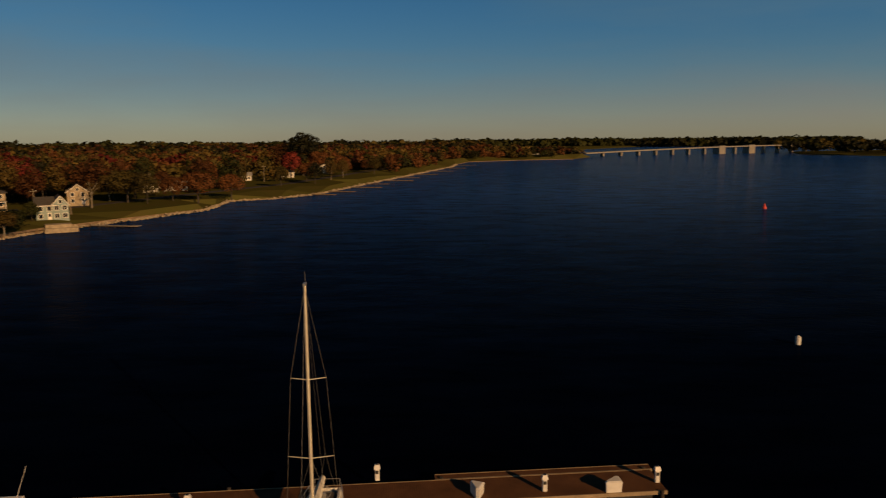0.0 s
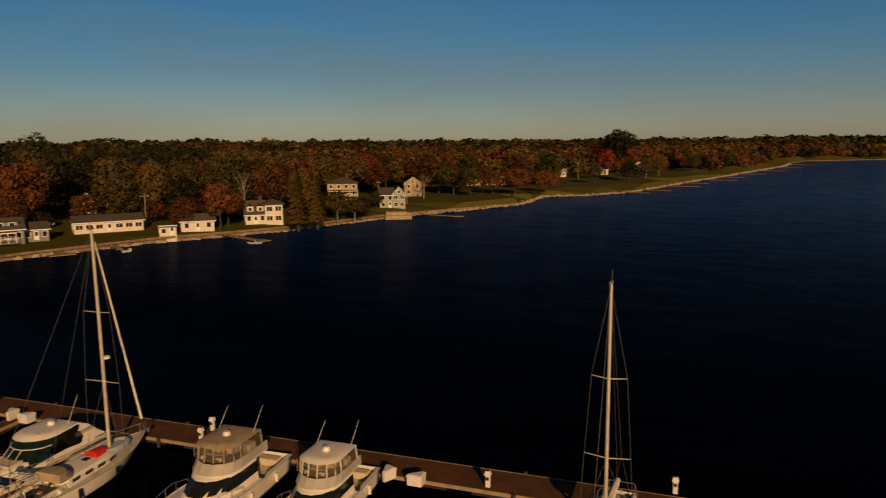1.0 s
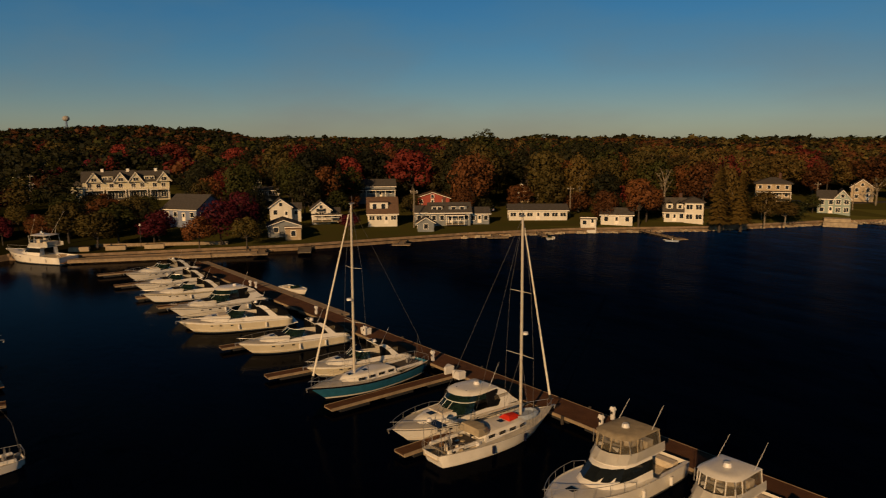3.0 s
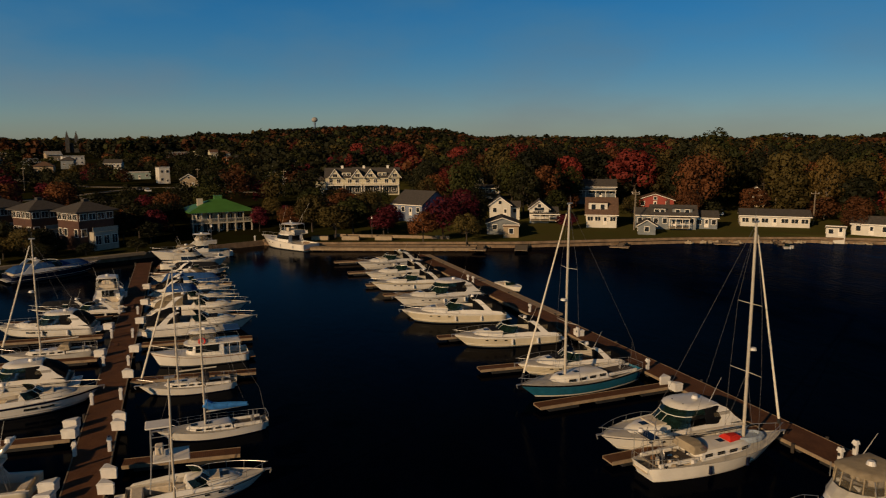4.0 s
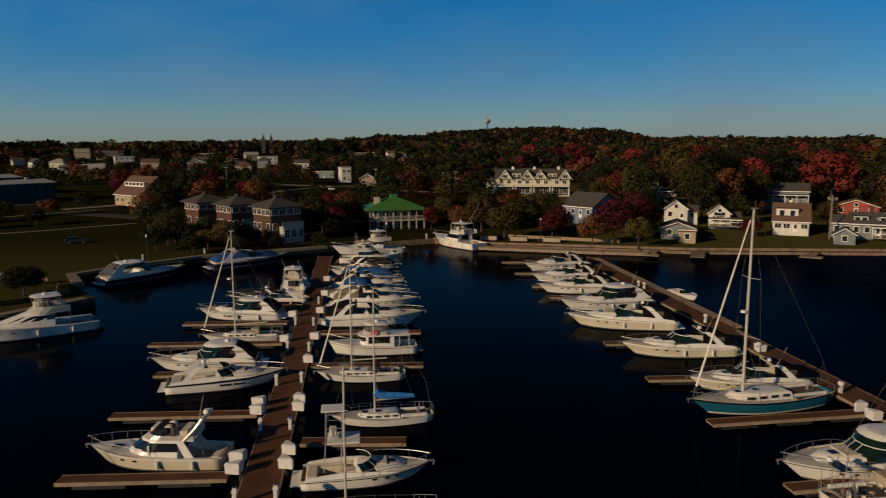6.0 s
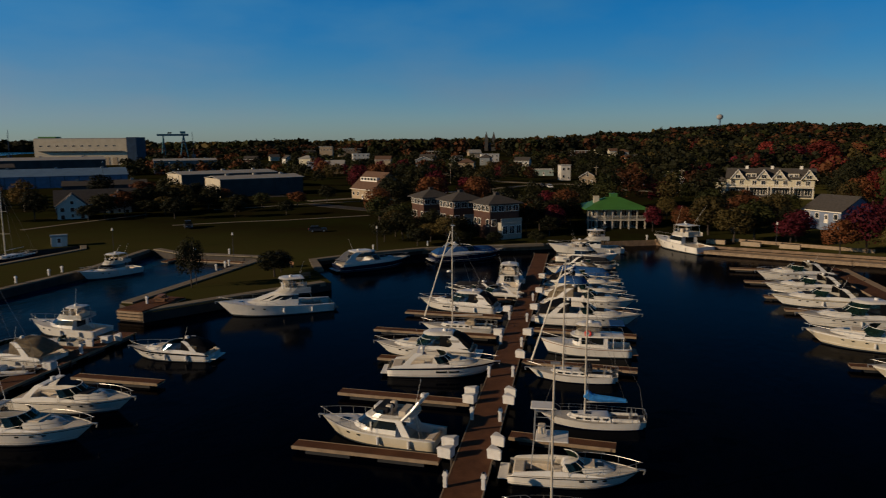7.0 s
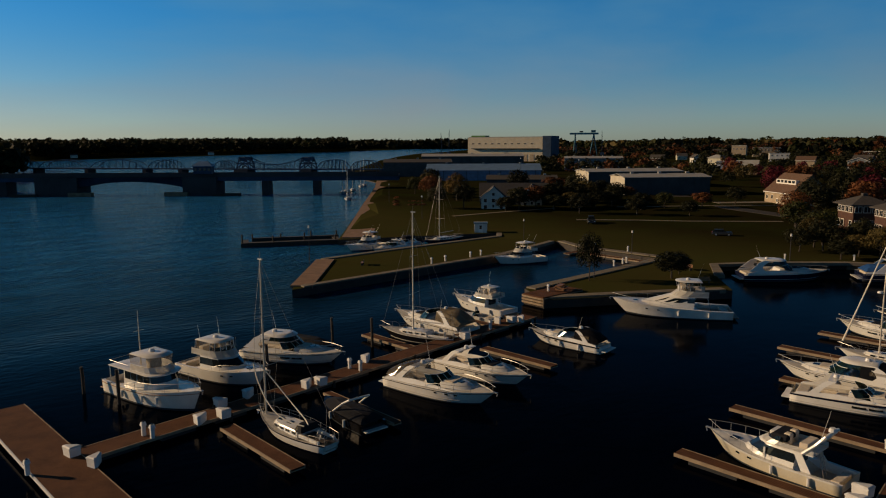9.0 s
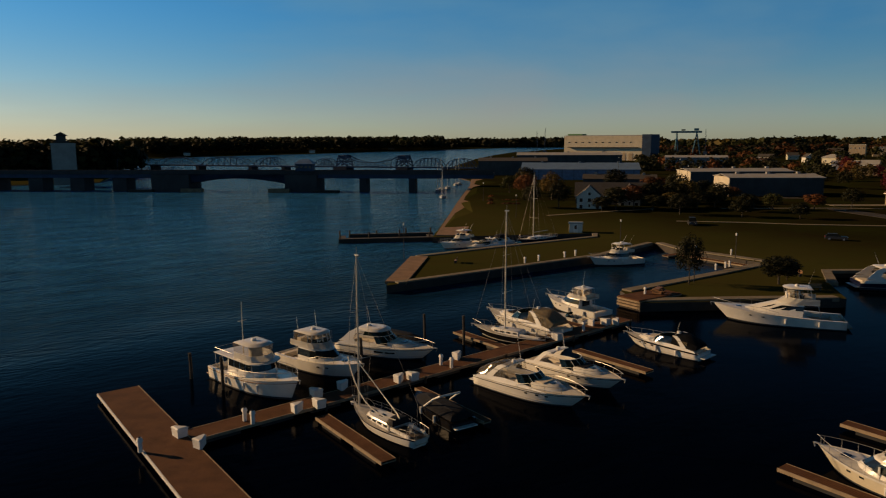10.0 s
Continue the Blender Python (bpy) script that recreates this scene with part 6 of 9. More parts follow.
# ---- buildings ----
def window(parent, x, y, z, w, h, face, frame=None):
    """A framed pane on a wall; face: the way it looks, in degrees about z (0: towards -y)."""
    m = pose(x, y, z, 0, 0, face)
    bm = boxed(0, -0.03, 0, w + 0.24, 0.1, h + 0.24)
    f = part("window", bm, frame or TRIM, parent, "", m)
    part("pane", boxed(0, -0.07, 0, w, 0.06, h), PANE, f)
    if w > 1.0:
        part("mullion", boxed(0, -0.09, 0, 0.07, 0.07, h), frame or TRIM, f)
    return f


def gable_roof(w, d, z, rise, over, along_x):
    bm = bmesh.new()
    W, D = w / 2 + over, d / 2 + over
    t = 0.22
    if along_x:
        prof = [(-D, z - over * rise / (d / 2)), (0, z + rise), (D, z - over * rise / (d / 2))]
        a = [[bm.verts.new((sx * W, p, q + dz)) for p, q in prof] for sx, dz in ((-1, 0), (1, 0), (1, t), (-1, t))]
    else:
        prof = [(-W, z - over * rise / (w / 2)), (0, z + rise), (W, z - over * rise / (w / 2))]
        a = [[bm.verts.new((p, sy * D, q + dz)) for p, q in prof] for sy, dz in ((-1, 0), (1, 0), (1, t), (-1, t))]
    for r0, r1 in ((0, 1), (1, 2), (2, 3), (3, 0)):
        for k in range(2):
            bm.faces.new((a[r0][k], a[r0][k + 1], a[r1][k + 1], a[r1][k]))
    for k in (0, 2):
        bm.faces.new((a[0][k], a[1][k], a[2][k], a[3][k]))
    bmesh.ops.recalc_face_normals(bm, faces=bm.faces[:])
    return bm


def hip_roof(w, d, z, rise, over):
    W, D = w / 2 + over, d / 2 + over
    r = max(0.05, W - D) if W > D else 0.05
    q = max(0.05, D - W) if D > W else 0.05
    bm = bmesh.new()
    prism(bm, [(-W, -D), (W, -D), (W, D), (-W, D)], z, z + 0.2)
    prism(bm, [(-W, -D), (W, -D), (W, D), (-W, D)], z + 0.203, z + rise, top=[(-r, -q), (r, -q), (r, q), (-r, q)])
    return bm


def house(x, y, rz, w, d, h, rise, wall, roof, label, style="side", z=2.5, storeys=1, nwin=3, chimney=None, porch=False, garage=False, door=True, dormers=0, name="house", category="house", frame=None, group="houses", win=(0.95, 1.15), plain=False, sheds=(), wing=None, balcony=False):
    """A house by the middle of its front; style: side (ridge along the front), front (gable to the front), hip or flat."""
    a = radians(rz)
    e = thing(name, label, category, x - math.sin(a) * d / 2, y + math.cos(a) * d / 2, z, rz, group)
    bm = boxed(0, 0, h / 2 - 1.0, w, d, h + 2.0)
    if style in ("side", "front"):
        if style == "front":
            for sy in (-1, 1):
                v = [bm.verts.new(p) for p in ((-w / 2, sy * d / 2, h), (w / 2, sy * d / 2, h), (0, sy * d / 2, h + rise - 0.05))]
                bm.faces.new(v)
        else:
            for sx in (-1, 1):
                v = [bm.verts.new(p) for p in ((sx * w / 2, -d / 2, h), (sx * w / 2, d / 2, h), (sx * w / 2, 0, h + rise - 0.05))]
                bm.faces.new(v)
    part("wall", bm, wall, e)
    if style == "flat":
        part("roof", boxed(0, 0, h + 0.15, w + 0.3, d + 0.3, 0.3), roof, e)
        part("parapet", boxed(0, -d / 2 - 0.05, h + 0.25, w + 0.4, 0.16, 0.5), frame or TRIM, e)
    elif style == "hip":
        part("roof", hip_roof(w, d, h, rise, 0.6), roof, e)
    else:
        part("roof", gable_roof(w, d, h, rise, 0.45, style == "side"), roof, e)
        for s in (-1, 1):
            if style == "front":
                bm = bmesh.new()
                for sg in (-1, 1):
                    tube(bm, [(sg * (w / 2 + 0.45), s * (d / 2 + 0.47), h - 0.45 * rise / (w / 2) + 0.05), (0, s * (d / 2 + 0.47), h + rise + 0.06)], 0.11, 4)
                part("barge_board", bm, frame or TRIM, e)
            else:
                part("eaves_board", boxed(0, s * (d / 2 + 0.46), h - 0.45 * rise / (d / 2) + 0.1, w + 0.9, 0.08, 0.22), frame or TRIM, e)
    sh = h / storeys
    ww, wh = win
    for k in range(storeys):
        for i in range(nwin):
            px = -w / 2 + (i + 0.5) * w / nwin
            if k == 0 and door and i == nwin // 2 and not garage:
                dd = part("door", boxed(px, -d / 2 - 0.03, 1.05, 1.0, 0.1, 2.1), frame or TRIM, e)
                part("door_pane", boxed(px, -d / 2 - 0.07, 1.4, 0.6, 0.06, 0.9), PANE, dd)
                continue
            window(e, px, -d / 2, (k + 0.55) * sh, ww, min(wh, sh * 0.55), 0, frame)
        for sg, face in (() if plain else ((1, 90), (-1, -90))):
            for i in range(max(1, int(d / 3.5))):
                py = -d / 2 + (i + 0.5) * d / max(1, int(d / 3.5))
                window(e, sg * w / 2, py, (k + 0.55) * sh, ww, min(wh, sh * 0.55), face, frame)
    if style == "front" and rise > 1.6:
        window(e, 0, -d / 2, h + rise * 0.32, 0.8, 0.9, 0, frame)
    if garage:
        part("garage_door", boxed(0, -d / 2 - 0.04, 1.15, w * 0.62, 0.1, 2.3), frame or TRIM, e)
    if chimney is not None:
        part("chimney", boxed(chimney, 0.5, h + rise * 0.5 + 0.6, 0.8, 0.8, rise + 1.6), BRICK if wall is not YELLOWWALL else TRIM, e)
    for px, pw in sheds:
        dm = part("shed_dormer", boxed(px, -d * 0.20, h + rise * 0.42, pw, d * 0.36, rise * 0.62), wall, e)
        part("dormer_roof", boxed(px, -d * 0.19, h + rise * 0.75, pw + 0.4, d * 0.42, 0.14), roof, dm)
        for sg in (-1, 1):
            window(dm, px + sg * pw * 0.24, -d * 0.38, h + rise * 0.45, 1.0, rise * 0.36, 0, frame)
    if wing:
        px, pw, pd, ph, pr = wing
        wg = part("side_wing", boxed(px, d / 2 - pd / 2, ph / 2 - 0.7, pw, pd, ph + 1.4), wall, e)
        part("wing_roof", gable_roof(pw, pd, ph, pr, 0.35, True), roof, wg, "", pose(px, d / 2 - pd / 2, 0))
        window(wg, px, d / 2 - pd, ph * 0.55, 0.9, 1.0, 0, frame)
    if balcony:
        # flat dark panel stands for the shade inside the balcony recess
        part("balcony_recess", boxed(0, -d / 2 - 0.02, h * 0.78, w * 0.5, 0.08, 1.7), PANE, e, "dark panel for the shaded balcony recess")
        part("balcony_floor", boxed(0, -d / 2 - 0.6, h * 0.52, w * 0.9, 1.2, 0.14), frame or TRIM, e)
        part("balcony_rail", boxed(0, -d / 2 - 1.15, h * 0.52 + 0.9, w * 0.9, 0.07, 0.08), frame or TRIM, e)
        for i in range(9):
            part("baluster", boxed(-w * 0.43 + i * w * 0.86 / 8, -d / 2 - 1.15, h * 0.52 + 0.45, 0.06, 0.06, 0.86), frame or TRIM, e)
    if isinstance(porch, tuple):
        px, pw, pz = porch
        part("porch_floor", boxed(px, -d / 2 - 1.1, 0.15, pw, 2.2, 0.3), CONCRETE, e)
        part("porch_roof", boxed(px, -d / 2 - 1.1, pz, pw + 0.3, 2.5, 0.16), roof, e)
        part("porch_beam", boxed(px, -d / 2 - 2.25, pz - 0.2, pw + 0.1, 0.12, 0.22), frame or TRIM, e)
        part("porch_rail", boxed(px, -d / 2 - 2.2, 1.1, pw, 0.08, 0.1), frame or TRIM, e)
        for i in range(4):
            part("porch_post", boxed(px - pw / 2 + 0.12 + i * (pw - 0.24) / 3, -d / 2 - 2.2, pz / 2, 0.14, 0.14, pz - 0.2), frame or TRIM, e)
    elif porch:
        part("porch_floor", boxed(0, -d / 2 - 1.2, 0.2, w, 2.3, 0.3), CONCRETE, e)
        part("porch_roof", boxed(0, -d / 2 - 1.2, min(2.7, sh), w + 0.2, 2.6, 0.18), roof, e)
        part("porch_beam", boxed(0, -d / 2 - 2.35, min(2.7, sh) - 0.2, w + 0.1, 0.14, 0.2), frame or TRIM, e)
        for i in range(5):
            part("porch_post", boxed(-w / 2 + 0.15 + i * (w - 0.3) / 4, -d / 2 - 2.3, min(2.7, sh) / 2, 0.16, 0.16, min(2.7, sh) - 0.2), frame or TRIM, e)
    for i in range(dormers):
        px = -w / 2 + (i + 0.5) * w / dormers
        dm = part("dormer", boxed(px, -d * 0.22, h + rise * 0.35, 1.7, d * 0.4, 1.7), wall, e)
        part("dormer_roof", gable_roof(1.7, d * 0.42, 0, 0.7, 0.25, False), roof, dm, "", pose(px, -d * 0.22, h + rise * 0.35 + 0.86))
        window(dm, px, -d * 0.42, h + rise * 0.35 + 0.1, 0.8, 0.9, 0, frame)
    return e


# waterfront houses
house(-179.8, 64.2, 71, 5.6, 7, 3.1, 2.0, WHITEWALL, SHINGLE, "white gabled cottage with a dark-roofed side wing", "front", 3.0, 1, 2, wing=(4.0, 2.6, 4.5, 2.4, 1.2))
house(-156.3, 56.4, 72, 7.0, 7, 2.1, 1.2, GREYWALL, SHINGLE, "low grey boathouse with a shallow gable", "front", 1.9, 1, 2, door=False)
house(-150.7, 56.5, 72, 3.4, 3, 2.2, 0.5, TANWALL, BROWNSHINGLE, "small tan shed beside the seawall", "flat", 1.6, 1, 1, door=False, name="shed", category="shed")
house(-172.7, 72.5, 68, 4.9, 7, 3.1, 1.9, WHITEWALL, SHINGLE, "white gabled cottage with a balcony over a dark porch roof", "front", 2.5, 1, 2, porch=(1.4, 7.6, 1.9), wing=(3.6, 2.4, 4, 2.0, 0.9), balcony=True)
house(-160.2, 83.9, 64, 7.3, 8, 2.7, 3.6, WHITEWALL, BROWNSHINGLE, "white house with a broad brown roof and shed dormer", "side", 2.3, 1, 4, sheds=((-0.9, 4.6),), win=(1.3, 1.0))
house(-206, 105.5, 64, 12.4, 8, 3.6, 2.0, GREYWALL, SHINGLE, "grey house with a white pillared porch", "side", 5.0, 1, 4, porch=True)
house(-185, 114, 60, 10.4, 7, 2.4, 1.7, REDWALL, BROWNSHINGLE, "red low house with white gable trim", "front", 3.4, 1, 3)
house(-156.3, 93.5, 62, 4.2, 6, 2.9, 1.4, GREYWALL, SHINGLE, "grey end wing with white windows", "side", 2.0, 1, 2, door=False)
house(-152.1, 99.0, 62, 10.4, 7, 3.0, 2.1, GREYWALL, SHINGLE, "grey shingled lake house with white porch and chimney", "side", 2.0, 1, 5, -1.2, (1.1, 4.8, 2.6), sheds=((-3.3, 2.8), (2.0, 4.6)))
house(-150.3, 106.9, 60, 5.0, 6, 2.4, 1.3, GREYWALL, SHINGLE, "grey single-storey end wing with white door", "side", 2.0, 1, 3)
house(-146.2, 88.2, 62, 3.9, 3.4, 2.0, 1.2, GREYWALL, SHINGLE, "small grey gabled boat shed with white trim", "front", 1.6, 1, 1, door=False, name="shed", category="shed")
house(-147.7, 124.4, 56, 15.6, 7, 2.5, 1.3, WHITEWALL, SHINGLE, "long white ranch house with grey roof", "side", 2.0, 1, 7, win=(1.5, 1.0))
house(-186.5, 149.7, 52, 5.4, 6, 2.9, 1.9, TANWALL, SHINGLE, "cream garage with a white door", "front", 4.0, 1, 1, garage=True, door=False)
house(-130.6, 126.4, 47, 3.8, 3, 1.8, 0.8, WHITEWALL, SHINGLE, "small white flat-roofed shed", "flat", 1.7, 1, 2, name="shed", category="shed")
house(-129.2, 134.8, 46, 7.8, 5, 2.5, 1.4, WHITEWALL, SHINGLE, "low white cottage with green-grey roof", "side", 1.8, 1, 3)
house(-124.4, 151.0, 43, 5.2, 7, 2.6, 3.2, WHITEWALL, SHINGLE, "white house wing with dark steep roof and two dormers", "side", 2.0, 1, 3, 1.6, dormers=2)
house(-120.6, 153.9, 43, 4.6, 8, 5.0, 1.3, WHITEWALL, SHINGLE, "white two-storey house front under a low dark roof", "hip", 2.0, 2, 2, door=False, win=(1.5, 1.2))
house(-139.5, 217.2, 35, 10.6, 9, 4.8, 2.0, TANWALL, SHINGLE, "cream hip-roofed house with a balcony", "hip", 4.0, 2, 4, 2.0, True)
house(-111.4, 199.0, 31, 4.4, 8, 4.2, 2.0, GREENWALL, SHINGLE, "sage green house with a dark side-gabled roof on the shore", "side", 2.4, 2, 2, win=(1.0, 1.3))
house(-107.8, 200.6, 31, 4.0, 9, 4.4, 2.3, GREENWALL, SHINGLE, "sage green gabled front with white trim and tall windows", "front", 2.4, 2, 2, door=False, win=(1.1, 1.4))
house(-123.4, 241, 28, 6.4, 7, 4.2, 2.4, TANWALL, BROWNSHINGLE, "tan gabled house under tall trees", "front", 3.5, 2, 2)
house(-125.7, 306.8, 22, 6.4, 6, 3.4, 2.0, WHITEWALL, SHINGLE, "small white house across the shore road", "side", 3, 1, 2)
house(-118.2, 316.4, 20, 9.4, 7, 2.6, 1.4, WHITEWALL, LIGHTROOF, "white low house across the shore road", "side", 3, 1, 4)
house(-131, 334, 20, 9, 7, 2.8, 1.8, WHITEWALL, SHINGLE, "white bungalow behind the shore road trees", "side", 3, 1, 3)
house(-121, 362, 18, 7, 7, 3.4, 2.2, TANWALL, BROWNSHINGLE, "tan cottage behind the shore road trees", "front", 3, 1, 2)
house(-110, 392, 15, 10, 7, 2.8, 1.6, WHITEWALL, LIGHTROOF, "white low house with a pale roof by the road", "side", 3.2, 1, 4)
house(-86, 505, 9, 9, 7, 3.2, 2.0, WHITEWALL, SHINGLE, "white cottage among rust-coloured shore trees", "front", 3.4, 1, 2)
house(-92, 420, 12, 9, 7, 3.4, 2, WHITEWALL, SHINGLE, "white house near the far shore road", "side", 3.2, 1, 3)
house(-60, 560, 6, 10, 7, 3.6, 2, GREYWALL, LIGHTROOF, "grey house near the far shore", "side", 3.5, 1, 3)
house(-78, 470, 9, 8, 7, 4.4, 2, WHITEWALL, SHINGLE, "pale two-storey house by the far shore", "front", 3.3, 2, 2)
house(130, 975, 350, 16, 8, 3.4, 2, WHITEWALL, LIGHTROOF, "white house on the far point", "side", 1.8, 1, 4)
house(75, 950, 355, 12, 8, 3.4, 2, WHITEWALL, SHINGLE, "white boathouse on the far point", "side", 1.8, 1, 4)
for x, y, w, lab in ((655, 962, 14, "white house on the wooded point across the bay"), (720, 950, 12, "white cottage on the wooded point across the bay"), (748, 948, 10, "white boathouse on the wooded point across the bay")):
    house(x, y, 330, w, 8, 4.2, 2.4, WHITEWALL, SHINGLE, lab, "side", 1.8, 1, 3, plain=True)
# stone terrace in front of the sage house
bm = bmesh.new()
box(bm, 0, 0, 0.7, 6.4, 4, 2.0)
box(bm, 0.6, -2.6, 0.2, 8, 1.6, 1.2)
solid("stone_terrace", bm, ROCK, "stepped limestone terrace on the shore", "terrace", m=pose(-104.5, 192.5, 0.4, 0, 0, 31))
# rows further back in the town
house(-286.3, 91.5, 73, 6.0, 7, 3.4, 2.2, YELLOWWALL, SHINGLE, "small yellow gabled house among trees", "front", 5, 1, 2)
house(-235, 78, 72, 11, 7, 2.0, 0.7, GREYWALL, SHINGLE, "white porch of a grey house behind trees", "side", 5.0, 1, 5, porch=(0, 10, 2.0))
house(-430, 94.5, 78, 8, 8, 4.5, 1.2, REDWALL, SHINGLE, "red brick house on the rise", "hip", ground_z(-430, 94.5) + 1.0, 2, 3, chimney=-3.4)
house(-320, 48, 82, 7, 7, 4.0, 2.2, BLUEWALL, SHINGLE, "blue-grey house behind the row houses", "side", 5, 1, 2)
house(-300, 10, 90, 8, 7, 3.6, 2.2, WHITEWALL, SHINGLE, "white house half hidden by trees", "front", 4.5, 1, 2)
house(-186.0, 40.1, 39, 10, 12, 2.9, 3.2, BLUEWALL, SHINGLE, "blue-grey hall with a broad dark roof", "side", 3.4, 1, 4)
for i, (x, y, w, h, wl_, lab) in enumerate((
        (-460, -78, 9.4, 5.5, WHITEWALL, "white two-storey house in the town"), (-399, -57, 14.5, 3.4, GREENWALL, "long pale low building in the town"),
        (-362.7, -39, 4.8, 7.4, WHITEWALL, "tall narrow white building in the town"), (-333, -26, 7.2, 3.6, TANWALL, "tan gabled cottage in the town"),
        (-333, -13.7, 5.8, 3.8, WHITEWALL, "white gabled house in the town"), (-334, -4.6, 9.5, 3.8, BLUEWALL, "dark blue house in the town"),
        (-700, -62, 20, 5, BRICK, "long brick building on the rise"), (-870, -231, 21, 9, TANWALL, "tan block in the town centre"),
        (-560, -120, 14, 6, WHITEWALL, "white building in the town centre"), (-640, -190, 16, 6, BRICK, "brick building in the town centre"),
        (-520, -10, 9, 5, WHITEWALL, "white house on the rise"), (-430, 15, 8, 4.5, WHITEWALL, "white house among trees"),
        (-600, 40, 10, 5, WHITEWALL, "pale house on the wooded rise"), (-480, -150, 12, 5, GREYWALL, "grey building in the town"),
        (-700, -300, 24, 8, TANWALL, "pale flat-roofed block in the town"), (-620, -290, 12, 11, TANWALL, "tall pale block in the town"),
        (-560, -230, 14, 6, WHITEWALL, "white building beside the street"), (-450, -215, 18, 5, BLUEWALL, "blue-grey workshop in the town"))):
    az = math.degrees(math.atan2(-x, y)) % 360
    st = "flat" if w > 13 or h > 7 else ("front" if i % 2 else "side")
    house(x, y, az + (i * 37 % 25) - 12, w, 8, h, 2.2, wl_, SHINGLE if st != "flat" else LIGHTROOF, lab, st, ground_z(x, y), 2 if h > 4.5 else 1, max(2, int(w / 3)), group="town buildings", plain=True)
rng = random.Random(11)
for i in range(38):
    az, r = rng.uniform(62, 128), rng.uniform(430, 900)
    x, y = -r * math.sin(radians(az)), r * math.cos(radians(az))
    wl_ = rng.choice([WHITEWALL, TANWALL, TANWALL, GREYWALL, YELLOWWALL, BRICK])
    house(x, y, az + rng.uniform(-30, 30), rng.uniform(7, 12), 8, rng.uniform(3.5, 6), 2.4, wl_, rng.choice([SHINGLE, SHINGLE, LIGHTROOF, BROWNSHINGLE]), "small town house among autumn trees", rng.choice(["side", "front", "hip"]),
          ground_z(x, y), 1, 2, group="town buildings", plain=True)


def condo_row():
    """A pale yellow row of four gabled units with balconies and chimneys."""
    e = thing("row_house", "pale yellow row house with white gables and balconies", "apartment building", -272, 41.5, 3.6, 81)
    W, D, H = 27.5, 9.0, 6.2
    part("wall", boxed(0, 0, H / 2 - 1, W, D, H + 2), YELLOWWALL, e)
    part("roof", gable_roof(W, D, H, 3.0, 0.5, True), SHINGLE, e)
    for px in (-10.2, -1.9, 2.9, 12.0):
        g = part("gable", prism(bmesh.new(), [(-2.2, -1.6), (2.2, -1.6), (2.2, 2.4), (-2.2, 2.4)], H - 0.4, H + 2.9, top=[(-0.05, -1.6), (0.05, -1.6), (0.05, 2.4), (-0.05, 2.4)]), YELLOWWALL, e, "", pose(px, -D / 2 + 0.6, 0))
        part("gable_roof", gable_roof(4.6, 4.2, H - 0.3, 3.0, 0.3, False), SHINGLE, g, "", pose(0, 0.5, 0))
        bm = bmesh.new()
        for sg in (-1, 1):
            tube(bm, [(sg * 2.6, -1.95, H - 0.62), (0, -1.95, H + 2.85)], 0.13, 4)
        part("barge_board", bm, TRIM, g)
        window(g, 0, -1.62, H + 0.5, 1.6, 1.1, 0)
    for px in (-6.0, 7.3):
        dm = part("shed_dormer", boxed(px, -D * 0.33, H + 0.75, 3.4, 2.6, 1.5), YELLOWWALL, e)
        for sg in (-0.8, 0.8):
            window(dm, px + sg, -D * 0.33 - 1.3, H + 0.8, 1.1, 0.9, 0)
    for px in (-7.6, 0.5, 9.6):
        part("chimney", boxed(px, 0, H + 2.4, 0.9, 0.9, 3.2), TRIM, e)
    # one flat dark sheet painted for the shaded openings below the balconies
    part("ground_floor_recess", boxed(0, -D / 2 - 0.02, 1.2, W - 1.0, 0.1, 3.0), DARKWALL, e, "dark sheet for the shaded openings under the balconies")
    for k in range(4):
        px = -W / 2 + (k + 0.5) * W / 4
        part("balcony_floor", boxed(px, -D / 2 - 1.1, 3.1, W / 4 - 0.5, 2.1, 0.22), TRIM, e)
        r = part("balcony_rail", boxed(px, -D / 2 - 2.1, 4.1, W / 4 - 0.5, 0.08, 0.1), TRIM, e)
        for i in range(9):
            part("baluster", boxed(px - W / 8 + 0.4 + i * (W / 4 - 0.8) / 8, -D / 2 - 2.1, 3.62, 0.07, 0.07, 0.86), TRIM, r)
        for sg in (-1, 1):
            part("porch_post", boxed(px + sg * (W / 8 - 0.5), -D / 2 - 2.0, 1.3, 0.24, 0.24, 3.4), TRIM, e)
        for i in range(2):
            window(e, px - 1.4 + 2.8 * i, -D / 2, 4.5, 1.3, 1.5, 0)
            window(e, px - 1.4 + 2.8 * i, -D / 2, 1.4, 1.6, 1.9, 0)
    part("end_wing", boxed(-W / 2 - 2.0, 1.5, 1.6, 4, 6, 5.6), YELLOWWALL, e)
    part("end_wing_roof", hip_roof(4, 6, 0, 1.8, 0.4), SHINGLE, e, "", pose(-W / 2 - 2.0, 1.5, 4.42))


